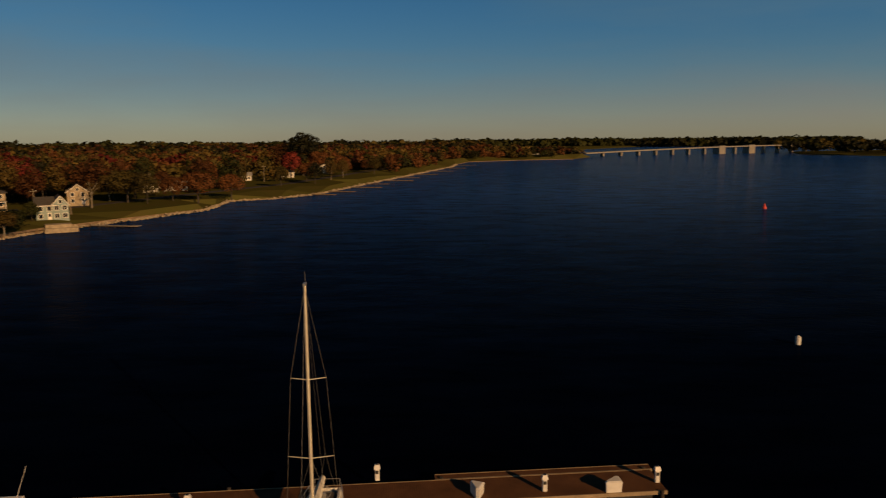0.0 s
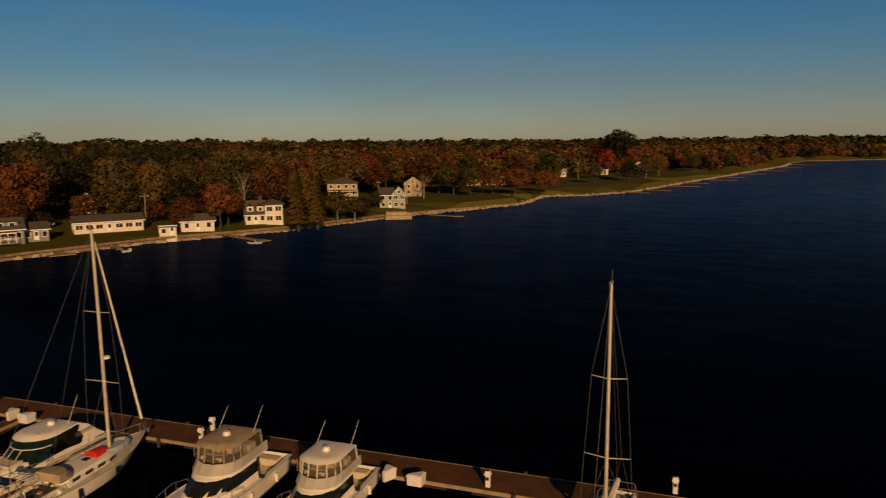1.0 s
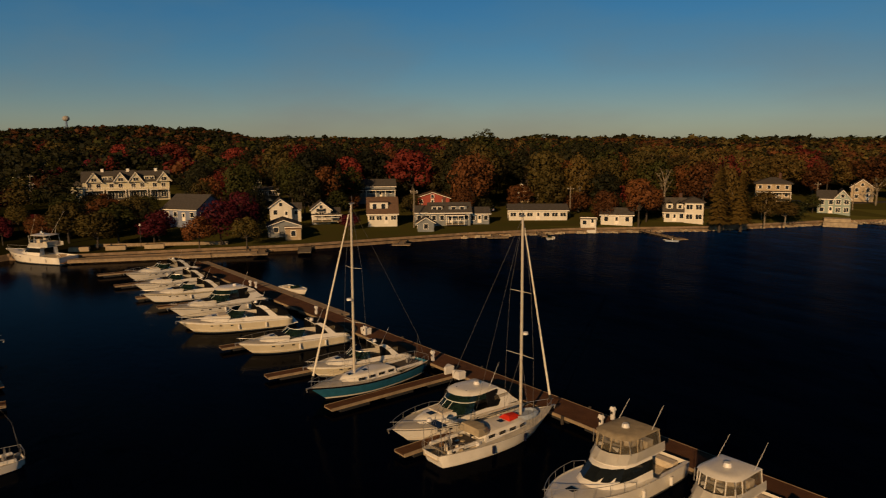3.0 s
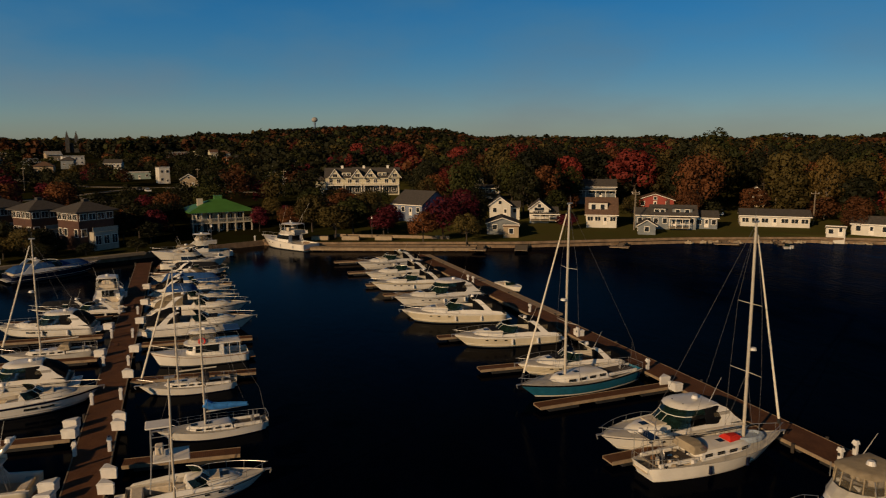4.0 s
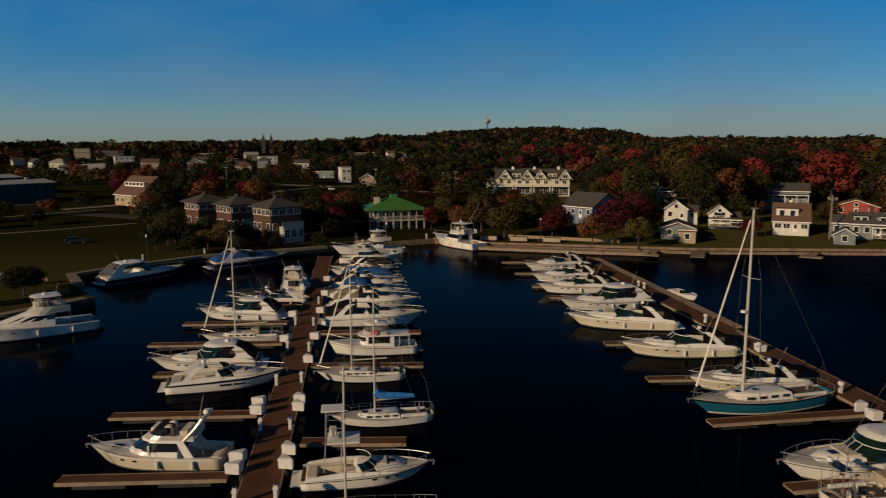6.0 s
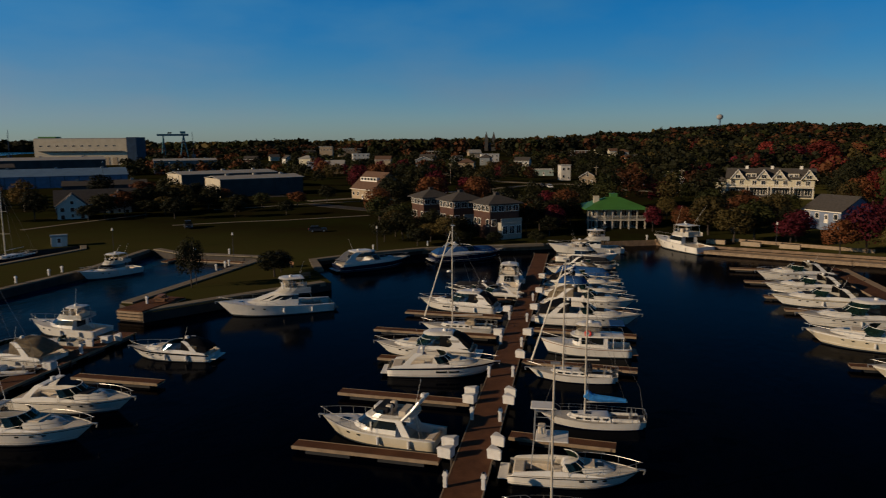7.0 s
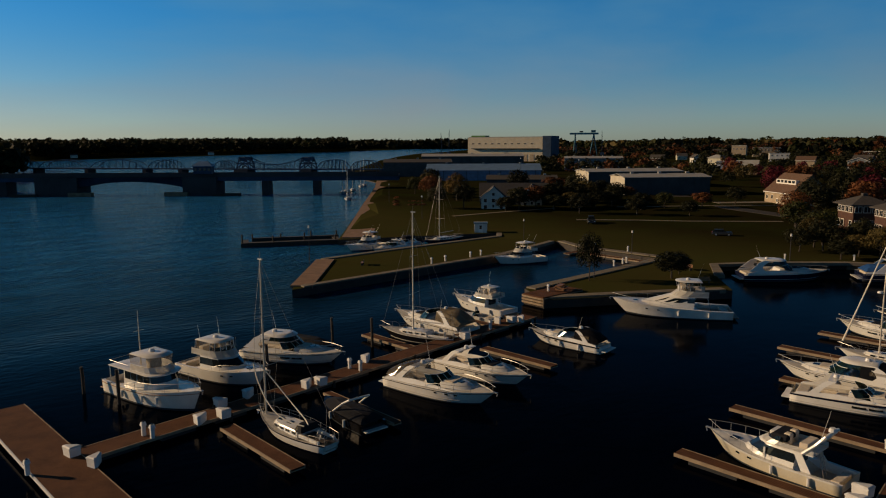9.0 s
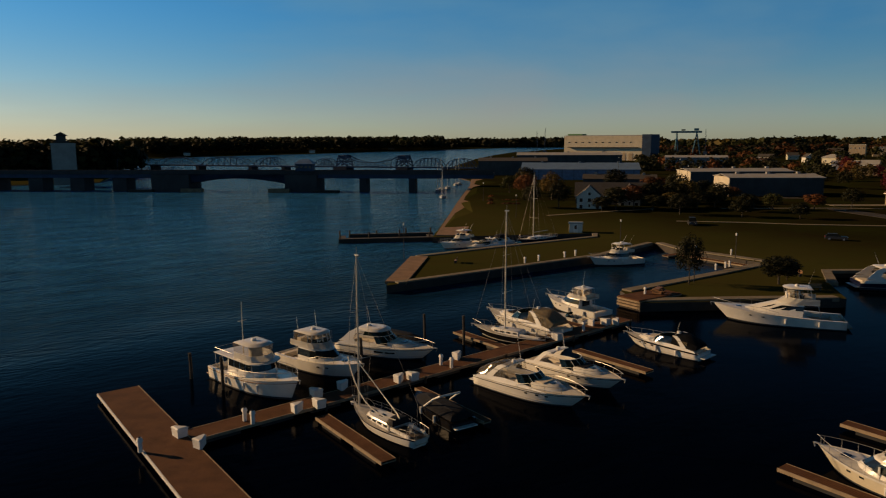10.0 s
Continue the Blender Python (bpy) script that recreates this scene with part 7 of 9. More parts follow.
def green_pavilion():
    """Yacht club: broad green hip roof over a white two-level veranda."""
    e = thing("club_house", "cream club house with green metal hip roof and veranda", "club house", -183.6, -8.0, 1.4, 104)
    W, D = 14.4, 11.0
    part("wall", boxed(0, 1.5, 3.65, W - 3.4, D - 4, 2.5), YELLOWWALL, e)
    # ground floor coloured dark for the shaded space behind the columns
    part("lower_wall", boxed(0, 1.5, 0.65, W - 3.0, D - 3.6, 3.5), DARKWALL, e, "ground floor wall darkened for the shade under the veranda")
    part("roof", hip_roof(W, D, 4.9, 2.7, 0.7), GREENROOF, e, "green standing-seam metal roof")
    part("cupola", boxed(0.3, 0.8, 7.7, 1.8, 1.6, 1.5), GREENROOF, e)
    part("chimney", boxed(-4.4, -1.5, 6.9, 1.3, 1.0, 2.2), METALWALL, e)
    part("veranda_floor", boxed(0, -D / 2 + 1.2, 2.3, W - 0.4, 2.6, 0.25), SHADETRIM, e)
    r = part("veranda_rail", boxed(0, -D / 2 + 0.05, 3.35, W - 0.4, 0.09, 0.1), SHADETRIM, e)
    for i in range(40):
        part("baluster", boxed(-W / 2 + 0.4 + i * (W - 0.8) / 39, -D / 2 + 0.05, 2.88, 0.06, 0.06, 0.9), SHADETRIM, r)
    for i in range(8):
        px = -W / 2 + 0.3 + i * (W - 0.6) / 7
        part("column", boxed(px, -D / 2 + 0.1, 3.65, 0.24, 0.24, 2.5), SHADETRIM, e)
        part("lower_column", boxed(px, -D / 2 + 0.1, 0.7, 0.3, 0.3, 3.1), SHADETRIM, e)
    for i in range(5):
        window(e, -4.8 + 2.4 * i, -D / 2 + 3.0, 3.7, 1.2, 1.5, 0)
        window(e, -4.8 + 2.4 * i, -D / 2 + 3.0, 1.2, 1.3, 1.8, 0)
    for i in range(3):
        window(e, -(W - 3.4) / 2, -1.0 + 2.4 * i, 4.0, 1.1, 1.4, -90)


def brick_tower(x, y, w, h, rz):
    """One of three brick pavilions with a white glazed top storey and hip roof."""
    e = thing("brick_pavilion", "red brick pavilion with white upper windows and dark hip roof", "apartment building", x, y, 1.8, rz, "brick pavilions")
    d = w * 0.95
    part("wall", boxed(0, 0, h * 0.36 - 0.8, w, d, h * 0.72 + 1.6), BRICK, e)
    part("upper_storey", boxed(0, 0, h * 0.72 + 0.9, w + 0.15, d + 0.15, 1.8), BROWNSHINGLE, e)
    part("roof", hip_roof(w, d, h * 0.72 + 1.85, 2.1, 0.9), SHINGLE, e)
    part("roof_vent", boxed(0, 0, h * 0.72 + 3.9, 1.0, 1.0, 0.8), SHINGLE, e)
    for face, dist, span in ((0, d / 2 + 0.08, w), (-90, w / 2 + 0.08, d), (90, w / 2 + 0.08, d)):
        for i in range(4):
            o = -span / 2 + (i + 0.5) * span / 4
            px, py = (o, -dist) if face == 0 else ((-dist if face < 0 else dist), o)
            window(e, px, py, h * 0.72 + 0.95, span / 4 - 0.55, 1.2, face)
            if i in (0, 2, 3):
                window(e, px, py, h * 0.42, 1.0, 1.4, face)
    part("bay", boxed(w * 0.1, -d / 2 - 0.9, 1.2, w * 0.7, 1.8, 4.0), SHADETRIM, e, "white ground floor bay")
    for i in range(3):
        window(e, w * 0.1 - 1.8 + 1.8 * i, -d / 2 - 1.82, 1.6, 1.1, 1.7, 0)
    part("bay_rail", boxed(w * 0.1, -d / 2 - 1.7, 3.7, w * 0.72, 0.1, 0.9), SHADETRIM, e)


condo_row()
green_pavilion()
brick_tower(-160.2, -32.9, 7.6, 7.4, 133)
brick_tower(-167.2, -43.2, 7.4, 7.4, 133)
brick_tower(-175.0, -53.0, 7.4, 7.4, 133)
e = house(-236.3, -96.9, 53, 15, 13, 4.2, 5.6, TANWALL, BROWNSHINGLE, "large tan barn-like hall with broad shingled roof", "side", 2.4, 1, 5, name="hall", category="hall")
c = part("clerestory", boxed(0, -3.3, 7.35, 11.0, 1.2, 1.5), TRIM, e, "white clerestory window band")
for k in range(5):
    part("clerestory_pane", boxed(-4.2 + 2.1 * k, -3.93, 7.5, 1.5, 0.06, 0.8), PANE, c)
part("side_wing", boxed(8.2, 0.5, 1.6, 3.2, 8.0, 5.2), TRIM, e)
part("side_wing_roof", boxed(8.4, 0.5, 4.35, 3.8, 8.8, 0.3), BROWNSHINGLE, e)


def shed(x, y, rz, w, d, h, wall, side, roof, label, rise=1.2, bays=0):
    """Industrial shed by the middle of its front."""
    a = radians(rz)
    e = thing("industrial_shed", label, "warehouse", x - math.sin(a) * d / 2, y + math.cos(a) * d / 2, 2.2, rz, "sheds")
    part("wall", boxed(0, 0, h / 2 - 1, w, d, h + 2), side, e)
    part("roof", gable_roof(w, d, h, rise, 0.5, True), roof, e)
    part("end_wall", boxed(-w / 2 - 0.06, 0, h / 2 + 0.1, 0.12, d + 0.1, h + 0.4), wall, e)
    for i in range(bays):
        part("roller_door", boxed(-w / 2 - 0.14, -d / 2 + (i + 0.5) * d / bays, 2.0, 0.08, d / bays * 0.6, 4.0), TRIM, e)
    for i in range(int(w / 6)):
        part("wall_rib", boxed(-w / 2 + 3 + i * 6, -d / 2 - 0.05, h / 2, 0.25, 0.12, h), DARKWALL, e)
    for i in range(3):
        part("roof_vent", boxed(-w / 3 + i * w / 3, 0, h + rise + 0.4, 1.2, 1.2, 0.9), LIGHTROOF, e)
    return e


# long walls painted dark for their shade, the ends facing the sun left cream
shed(-246.0, -141.8, 141, 33, 18, 7.2, METALWALL, DARKWALL, LIGHTROOF, "warehouse with shade-dark long sides and a sunlit cream end wall", 1.0, 3)
shed(-279, -176.5, 143, 43, 20, 7.4, METALWALL, DARKWALL, LIGHTROOF, "long pale-roofed warehouse with shade-dark sides and cream end", 1.0, 3)
shed(-270.5, -262.5, 135, 60, 26, 6.0, BLUEWALL, BLUEWALL, BLUEROOF, "long blue-grey boat storage shed", 3.0)
shed(-276, -322, 139, 40, 24, 9.0, DARKWALL, DARKWALL, SHINGLE, "tall dark boat storage shed", 1.6)
shed(-350, -350, 137, 70, 30, 11.0, DARKWALL, DARKWALL, LIGHTROOF, "large dark shipyard shed", 1.5)
shed(-420, -300, 128, 40, 24, 9.0, GREYWALL, GREYWALL, LIGHTROOF, "grey works shed behind the warehouses", 1.2)
shed(-235, -205, 132, 30, 12, 4.6, DARKWALL, DARKWALL, SHINGLE, "low dark shed behind the gabled cottages", 1.6)
house(-161.5, -152.5, 133, 7.4, 8, 4.0, 3.2, WHITEWALL, SHINGLE, "white gabled cottage with dark roof beside the park", "front", 1.9, 2, 3)
house(-175.5, -156.5, 133, 22, 9, 3.6, 3.8, DARKWALL, SHINGLE, "dark-roofed main house between white gables", "side", 1.9, 1, 4)
house(-177.5, -150.5, 131, 6.4, 8, 3.8, 3.4, WHITEWALL, SHINGLE, "white gabled cottage half hidden by park trees", "front", 1.9, 2, 3)
house(-122.8, -120.1, 134, 3.0, 2.4, 2.2, 0.5, WHITEWALL, LIGHTROOF, "small white utility hut on the lawn", "flat", 1.2, 1, 1, name="hut", category="hut")


def shipyard_hall():
    """The great assembly hall of the shipyard, far across the park."""
    e = thing("shipyard_hall", "huge cream shipyard assembly hall, its tower end coloured as blue shade", "factory", -575, -515, 2.0, 111)
    W, D, H = 93, 26, 25.5
    part("wall", boxed(0, 0, H / 2, W, D, H), METALWALL, e)
    # dark blue on the tower end is its shade put into the colour
    part("end_tower", boxed(W / 2 - 4, -1.0, H / 2 + 0.6, 9, D + 1.4, H + 1.6), BRIDGESTEEL, e)
    part("roof", boxed(-2, 0, H + 0.4, W - 6, D, 0.8), LIGHTROOF, e)
    part("roof_house", boxed(-W / 2 + 9, 0, H + 1.4, 16, 12, 1.8), GREENROOF, e)
    for i in range(10):
        window(e, -W / 2 + 6 + i * 7.4, -D / 2, H - 6.5, 2.6, 1.2, 0)
        part("hall_door", boxed(-W / 2 + 6 + i * 7.4, -D / 2 - 0.1, 4.0, 4.4, 0.3, 8), TANWALL, e)
    part("canopy", boxed(-4, -D / 2 - 1.5, 14, W - 18, 3.0, 0.6), DARKWALL, e)


def gantry():
    """The shipyard's portal crane."""
    e = thing("gantry_crane", "blue shipyard gantry crane above the roofs", "crane", -650, -478, 2.0, 126)
    part("girder", boxed(0, 0, 29.5, 31, 3.2, 2.0), TEALSTEEL, e)
    for px, sp in ((-9.5, 2.0), (10.5, 5.0)):
        for sg in (-1, 1):
            bm = bmesh.new()
            tube(bm, [(px + sg * sp, 0, 0), (px, 0, 28.5)], 0.7, 5)
            part("leg", bm, TEALSTEEL, e)
    part("cab", boxed(10, -1.5, 32, 5, 3, 2.4), TEALSTEEL, e)
    part("trolley", boxed(-3, 0, 31.6, 4, 3.4, 1.4), GREYCONC, e)


def church():
    """Church with twin spires on the skyline."""
    e = thing("church", "dark stone church with twin spires", "church", -1076, -231, 6.0, 102)
    part("nave", boxed(0, 8, 7, 15, 22, 15), DARKWALL, e)
    part("nave_roof", gable_roof(15, 22, 14.5, 6, 0.4, False), SHINGLE, e, "", pose(0, 8, 0))
    for sg in (-1, 1):
        t = part("tower", boxed(sg * 5.6, -3, 10.8, 5.0, 5.0, 23.4), DARKWALL, e)
        part("spire", prism(bmesh.new(), [(-2.4, -2.4), (2.4, -2.4), (2.4, 2.4), (-2.4, 2.4)], 22.5, 31.5, top=[(-0.1, -0.1), (0.1, -0.1), (0.1, 0.1), (-0.1, 0.1)]), SHINGLE, t, "", pose(sg * 5.6, -3, 0))
        window(t, sg * 5.6, -5.1, 15, 1.4, 3.0, 0)


def water_tower():
    """A spheroid water tower on the hill."""
    e = thing("water_tower", "pale spherical water tower on the wooded hill", "water tower", -1494, 132, 34, 85)
    bm = bmesh.new()
    tube(bm, [(0, 0, 0), (0, 0, 5), (0, 0, 26), (0, 0, 29)], 2.0, 12, 2.2)
    part("stem", bm, BLUEROOF, e)
    bm = bmesh.new()
    bmesh.ops.create_uvsphere(bm, u_segments=18, v_segments=10, radius=6.4, matrix=Matrix.Translation((0, 0, 32)) @ Matrix.Diagonal((1, 1, 0.8, 1)))
    part("tank", bm, LIGHTROOF, e, "", None, True)


def lookout_tower():
    """Pale block with a small lantern top, across the river."""
    e = thing("lookout_tower", "pale grey tower block with a small roofed lantern", "tower", -54.4, -424, 2.0, 172)
    part("block", boxed(0, 0, 9.6, 11.4, 9, 21), LIGHTROOF, e)
    part("parapet", boxed(0, 0, 20.4, 11.9, 9.5, 0.8), LIGHTROOF, e)
    part("lantern_base", boxed(-0.8, 0, 21.2, 7.4, 6.4, 1.0), GREYCONC, e)
    part("lantern", boxed(-0.8, 0, 22.6, 4.6, 4.6, 4.0), DARKWALL, e)
    part("lantern_roof", hip_roof(4.8, 4.8, 24.6, 2.0, 0.8), SHINGLE, e, "", pose(-0.8, 0, 0))
    for i in range(2):
        window(e, -2.0 + 4.0 * i, -4.5, 5, 0.9, 1.2, 0, GREYCONC)


shipyard_hall()
gantry()
church()
water_tower()
lookout_tower()


# ---- bridges ----
def beam(bm, a, b, w, d):
    """A square bar between two points."""
    a, b = Vector(a), Vector(b)
    m = (b - a)
    q = m.to_track_quat('X', 'Z').to_matrix().to_4x4()
    bmesh.ops.create_cube(bm, size=1.0, matrix=Matrix.Translation((a + b) / 2) @ q @ Matrix.Diagonal((m.length, w, d, 1)))


def road_bridge():
    """The near bridge: flat deck on concrete piers with a shallow arched bascule span."""
    x0, y0, x1, y1 = -205.0, -252.0, 20.0, -452.0
    L = math.hypot(x1 - x0, y1 - y0)
    e = thing("road_bridge", "dark low concrete road bridge with an arched lifting span", "bridge", x0, y0, 0, math.degrees(math.atan2(y1 - y0, x1 - x0)))
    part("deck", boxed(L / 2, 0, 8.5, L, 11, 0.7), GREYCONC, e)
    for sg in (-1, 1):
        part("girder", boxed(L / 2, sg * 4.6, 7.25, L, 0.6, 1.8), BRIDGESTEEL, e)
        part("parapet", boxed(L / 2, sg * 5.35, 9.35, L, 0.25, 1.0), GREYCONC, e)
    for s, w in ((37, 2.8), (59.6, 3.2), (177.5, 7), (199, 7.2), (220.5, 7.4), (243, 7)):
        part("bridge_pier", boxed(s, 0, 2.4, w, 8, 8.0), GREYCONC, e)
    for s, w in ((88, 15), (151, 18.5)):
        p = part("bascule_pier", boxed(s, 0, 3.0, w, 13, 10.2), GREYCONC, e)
        part("fender_wall", boxed(s + (10 if s < 120 else -11), 7, 0.6, 10, 3, 2.2), SEAWALL, p)
        part("fender_wall", boxed(s + (-12 if s < 120 else 14), 7, 0.3, 12, 2.4, 1.6), PILE, p)
    part("operator_house", boxed(86, 5.6, 11.3, 8.0, 4.2, 3.2), BRIDGESTEEL, e)
    part("operator_roof", hip_roof(8.0, 4.2, 0, 2.2, 0.6), BLUEROOF, e, "blue-grey hipped roof", pose(86, 5.6, 12.9))
    for k in range(4):
        part("operator_window", boxed(83 + 2 * k, 7.73, 11.6, 1.2, 0.06, 1.2), PANE, e)
    for sg in (-1, 1):
        bm = bmesh.new()
        n = 12
        up = [bm.verts.new((95 + 47.5 * k / n, sg * 4.9, 8.2)) for k in range(n + 1)]
        dn = [bm.verts.new((95 + 47.5 * k / n, sg * 4.9, 6.2 - 2.6 * (2 * k / n - 1) ** 2)) for k in range(n + 1)]
        for k in range(n):
            bm.faces.new((up[k], up[k + 1], dn[k + 1], dn[k]))
        bmesh.ops.solidify(bm, geom=bm.faces[:], thickness=0.4)
        part("arched_girder", bm, BRIDGESTEEL, e)
    for i in range(9):
        bm = bmesh.new()
        tube(bm, [(10 + i * L / 9, 5.2, 9.5), (10 + i * L / 9, 5.2, 15), (10 + i * L / 9, 3.6, 15.3)], 0.07, 5)
        part("lamp_post", bm, BRIDGESTEEL, e)


def truss_bridge():
    """The old steel bridge behind: a row of curved-top trusses with lift towers in the middle."""
    x0, y0, x1, y1 = -312.0, -400.0, -120.0, -672.0
    L = math.hypot(x1 - x0, y1 - y0)
    e = thing("truss_bridge", "old blue-grey steel bridge with curved trusses and bascule towers", "bridge", x0, y0, 0, math.degrees(math.atan2(y1 - y0, x1 - x0)))
    part("deck", boxed(L / 2 - 20, 0, 4.2, L + 40, 9, 0.9), BRIDGESTEEL, e)
    spans = ((-44, -22, 5.6), (-20, 0, 5.6), (2, 24, 6.0), (26, 49, 6.4), (113, 130, 5.6), (158, 184, 6.2), (188, 234, 6.6), (238, 280, 6.4), (284, 306, 5.4))
    for a, b, rise in spans:
        n = 8
        for sg in (-1, 1):
            bm = bmesh.new()
            top = []
            for k in range(n + 1):
                t = k / n
                top.append(Vector((a + (b - a) * t, sg * 4.4, 4.6 + rise * (1 - (2 * t - 1) ** 2) ** 0.55)))
            for p, q in zip(top, top[1:]):
                beam(bm, p, q, 0.42, 0.42)
            for k in range(1, n):
                beam(bm, (top[k].x, sg * 4.4, 4.6), top[k], 0.26, 0.26)
                if k < n - 1:
                    beam(bm, (top[k].x, sg * 4.4, 4.6), top[k + 1], 0.2, 0.2)
            part("truss", bm, BRIDGESTEEL, e)
        part("portal", boxed((a + b) / 2, 0, 4.6 + rise, 0.4, 8.8, 0.4), BRIDGESTEEL, e)
        part("bridge_pier", boxed(a - 1, 0, 1.0, 3, 9, 5.6), GREYCONC, e)
    # the lifting span hangs low between two counterweight towers
    for sg in (-1, 1):
        bm = bmesh.new()
        n = 10
        top = [Vector((66 + 34 * k / n, sg * 4.4, 7.4 + 3.4 * (2 * k / n - 1) ** 2)) for k in range(n + 1)]
        for p, q in zip(top, top[1:]):
            beam(bm, p, q, 0.4, 0.4)
        for k in range(n + 1):
            beam(bm, (top[k].x, sg * 4.4, 4.6), top[k], 0.24, 0.24)
            if k < n:
                beam(bm, (top[k].x, sg * 4.4, 4.6), top[k + 1], 0.2, 0.2)
        part("lifting_truss", bm, BRIDGESTEEL, e)
    for s, sd in ((57, -1), (106, 1)):
        t = part("counterweight", boxed(s, 0, 11.6, 5.5, 8.6, 2.8, bevel=0.5), BRIDGESTEEL, e)
        for sg in (-1, 1):
            bm = bmesh.new()
            for q0, q1 in (((s - 5, 4.6), (s - 2.4, 13.0)), ((s + 5, 4.6), (s + 2.4, 13.0)), ((s - 5, 8.2), (s + 5, 8.2)), ((s - 5, 4.6), (s + 3, 10.5)), ((s + 5, 4.6), (s - 3, 10.5)), ((s - sd * 2, 12.6), (s - sd * 9, 9.5))):
                beam(bm, (q0[0], sg * 4.4, q0[1]), (q1[0], sg * 4.4, q1[1]), 0.7, 0.7)
            part("tower_leg", bm, BRIDGESTEEL, t)
        part("tower_pier", boxed(s, 0, 1.4, 9, 12, 5.4), GREYCONC, t)


def high_bridge():
    """The distant high-level bridge over the bay."""
    x0, y0, x1, y1 = 215.0, 1100.0, 690.0, 1330.0
    L = math.hypot(x1 - x0, y1 - y0)
    e = thing("bay_bridge", "long low pale concrete bridge across the bay", "bridge", x0, y0, 0, math.degrees(math.atan2(y1 - y0, x1 - x0)))
    bm = bmesh.new()
    n = 16
    for k in range(n):
        z0, z1 = (5 + 8.5 * math.sin(math.pi * min(1, t / 0.9) * 0.5) for t in (k / n, (k + 1) / n))
        beam(bm, (L * k / n, 0, z0), (L * (k + 1) / n, 0, z1), 12, 1.8)
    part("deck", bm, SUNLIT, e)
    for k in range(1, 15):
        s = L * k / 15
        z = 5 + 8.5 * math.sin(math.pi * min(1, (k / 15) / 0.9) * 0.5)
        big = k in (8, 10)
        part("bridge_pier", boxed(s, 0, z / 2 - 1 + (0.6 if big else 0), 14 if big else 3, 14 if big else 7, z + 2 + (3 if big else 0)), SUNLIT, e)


for x, y, rz, w, h, wall, lab in ((-12, -520, 178, 16, 5, TANWALL, "tan boatyard building across the river"), (-38, -560, 176, 12, 4.5, WHITEWALL, "white boatyard house across the river"), (-70, -520, 172, 14, 5.5, GREYWALL, "grey flat workshop across the river"),
                                  (-86, -640, 172, 10, 5, WHITEWALL, "white house among trees across the river"), (-128, -760, 170, 12, 6, TANWALL, "tan house among trees across the river"), (-330, -1190, 164, 10, 3.6, WHITEWALL, "white house on the far river bank"),
                                  (-600, -1300, 155, 11, 3.6, WHITEWALL, "white lodge on the far river bank"), (-960, -1600, 149, 16, 4.5, TANWALL, "pale lodge on the far river bank")):
    house(x, y, rz, w, 8, h, 2.2, wall, SHINGLE, lab, "side", 2.0, 1, 3, group="river bank buildings", plain=True)
road_bridge()
truss_bridge()
high_bridge()


# ---- trees ----
def crown_mesh(bm, rng, lobes, leaf, count, mat=0, soft=None):
    """Many small leaf clumps over a few lobes, thinning and jutting out unevenly, so that gaps and a ragged outline remain."""
    total = sum(r[3] * r[3] for r in lobes)
    for cx, cy, cz, r, squash in lobes:
        for _ in range(int(count * r * r / total)):
            d = Vector((rng.gauss(0, 1), rng.gauss(0, 1), rng.gauss(0.15, 1))).normalized()
            k = r * (0.62 + 0.5 * rng.random() ** 0.8)
            p = Vector((cx + d.x * k, cy + d.y * k, cz + d.z * k * squash))
            s = leaf * rng.uniform(0.55, 1.25)
            u = (d * 1.2 + Vector((rng.uniform(-1, 1), rng.uniform(-1, 1), rng.uniform(-1, 1))) * 0.42).normalized()
            a = u.orthogonal().normalized()
            b = u.cross(a)
            q = rng.uniform(0, 6.28)
            a, b = a * math.cos(q) + b * math.sin(q), b * math.cos(q) - a * math.sin(q)
            vs = [bm.verts.new(p + a * s), bm.verts.new(p + b * s * 0.7 + u * s * 0.3), bm.verts.new(p - a * s * 0.9), bm.verts.new(p - b * s * 0.75 + u * s * 0.25)]
            f = bm.faces.new(vs)
            f.material_index = mat
            if soft is not None:
                soft.extend([(d * 0.9 + u * 0.22).normalized()] * 4)


def broadleaf(seed, height, width, colour, leaf=0.42, count=900, trunk=None):
    """A tree with a tapered trunk, limbs and a clumped crown; returned at the origin."""
    rng = random.Random(seed)
    e = new("tree")
    bm = bmesh.new()
    tr = 0.018 * height + 0.06
    tube(bm, [(0, 0, -1.0), (0.02 * height, 0, height * 0.3), (-0.01 * height, 0.02 * height, height * 0.78)], tr, 7, tr * 0.25)
    lobes = []
    n = 17
    for k in range(n):
        a = 2.4 * k + rng.uniform(-0.35, 0.35)
        up = 1 - 1.55 * (k + 0.5) / n + rng.uniform(-0.08, 0.08)
        flat_ = math.sqrt(max(0.0, 1 - min(1, abs(up)) ** 2.2))
        out = width / 2 * 0.66 * flat_ * rng.uniform(0.8, 1.12)
        z = height * (0.57 + 0.32 * up) * rng.uniform(0.96, 1.03)
        r = width * (0.155 + 0.06 * flat_) * rng.uniform(0.8, 1.2)
        x, y = out * math.cos(a), out * math.sin(a)
        lobes.append((x, y, z, r, 0.85))
        if k % 2 == 0:
            tube(bm, [(0, 0, height * 0.3), (x * 0.5, y * 0.5, z * 0.72), (x * 0.9, y * 0.9, z * 0.95)], tr * 0.4, 5, tr * 0.08)
    part("trunk", bm, trunk or BARK, e)
    bm = bmesh.new()
    soft = []
    crown_mesh(bm, rng, lobes, leaf, count, 0, soft)
    crown = part("crown", bm, FOLIAGE[colour], e, smooth=True)
    crown.data.normals_split_custom_set_from_vertices(soft)
    return e


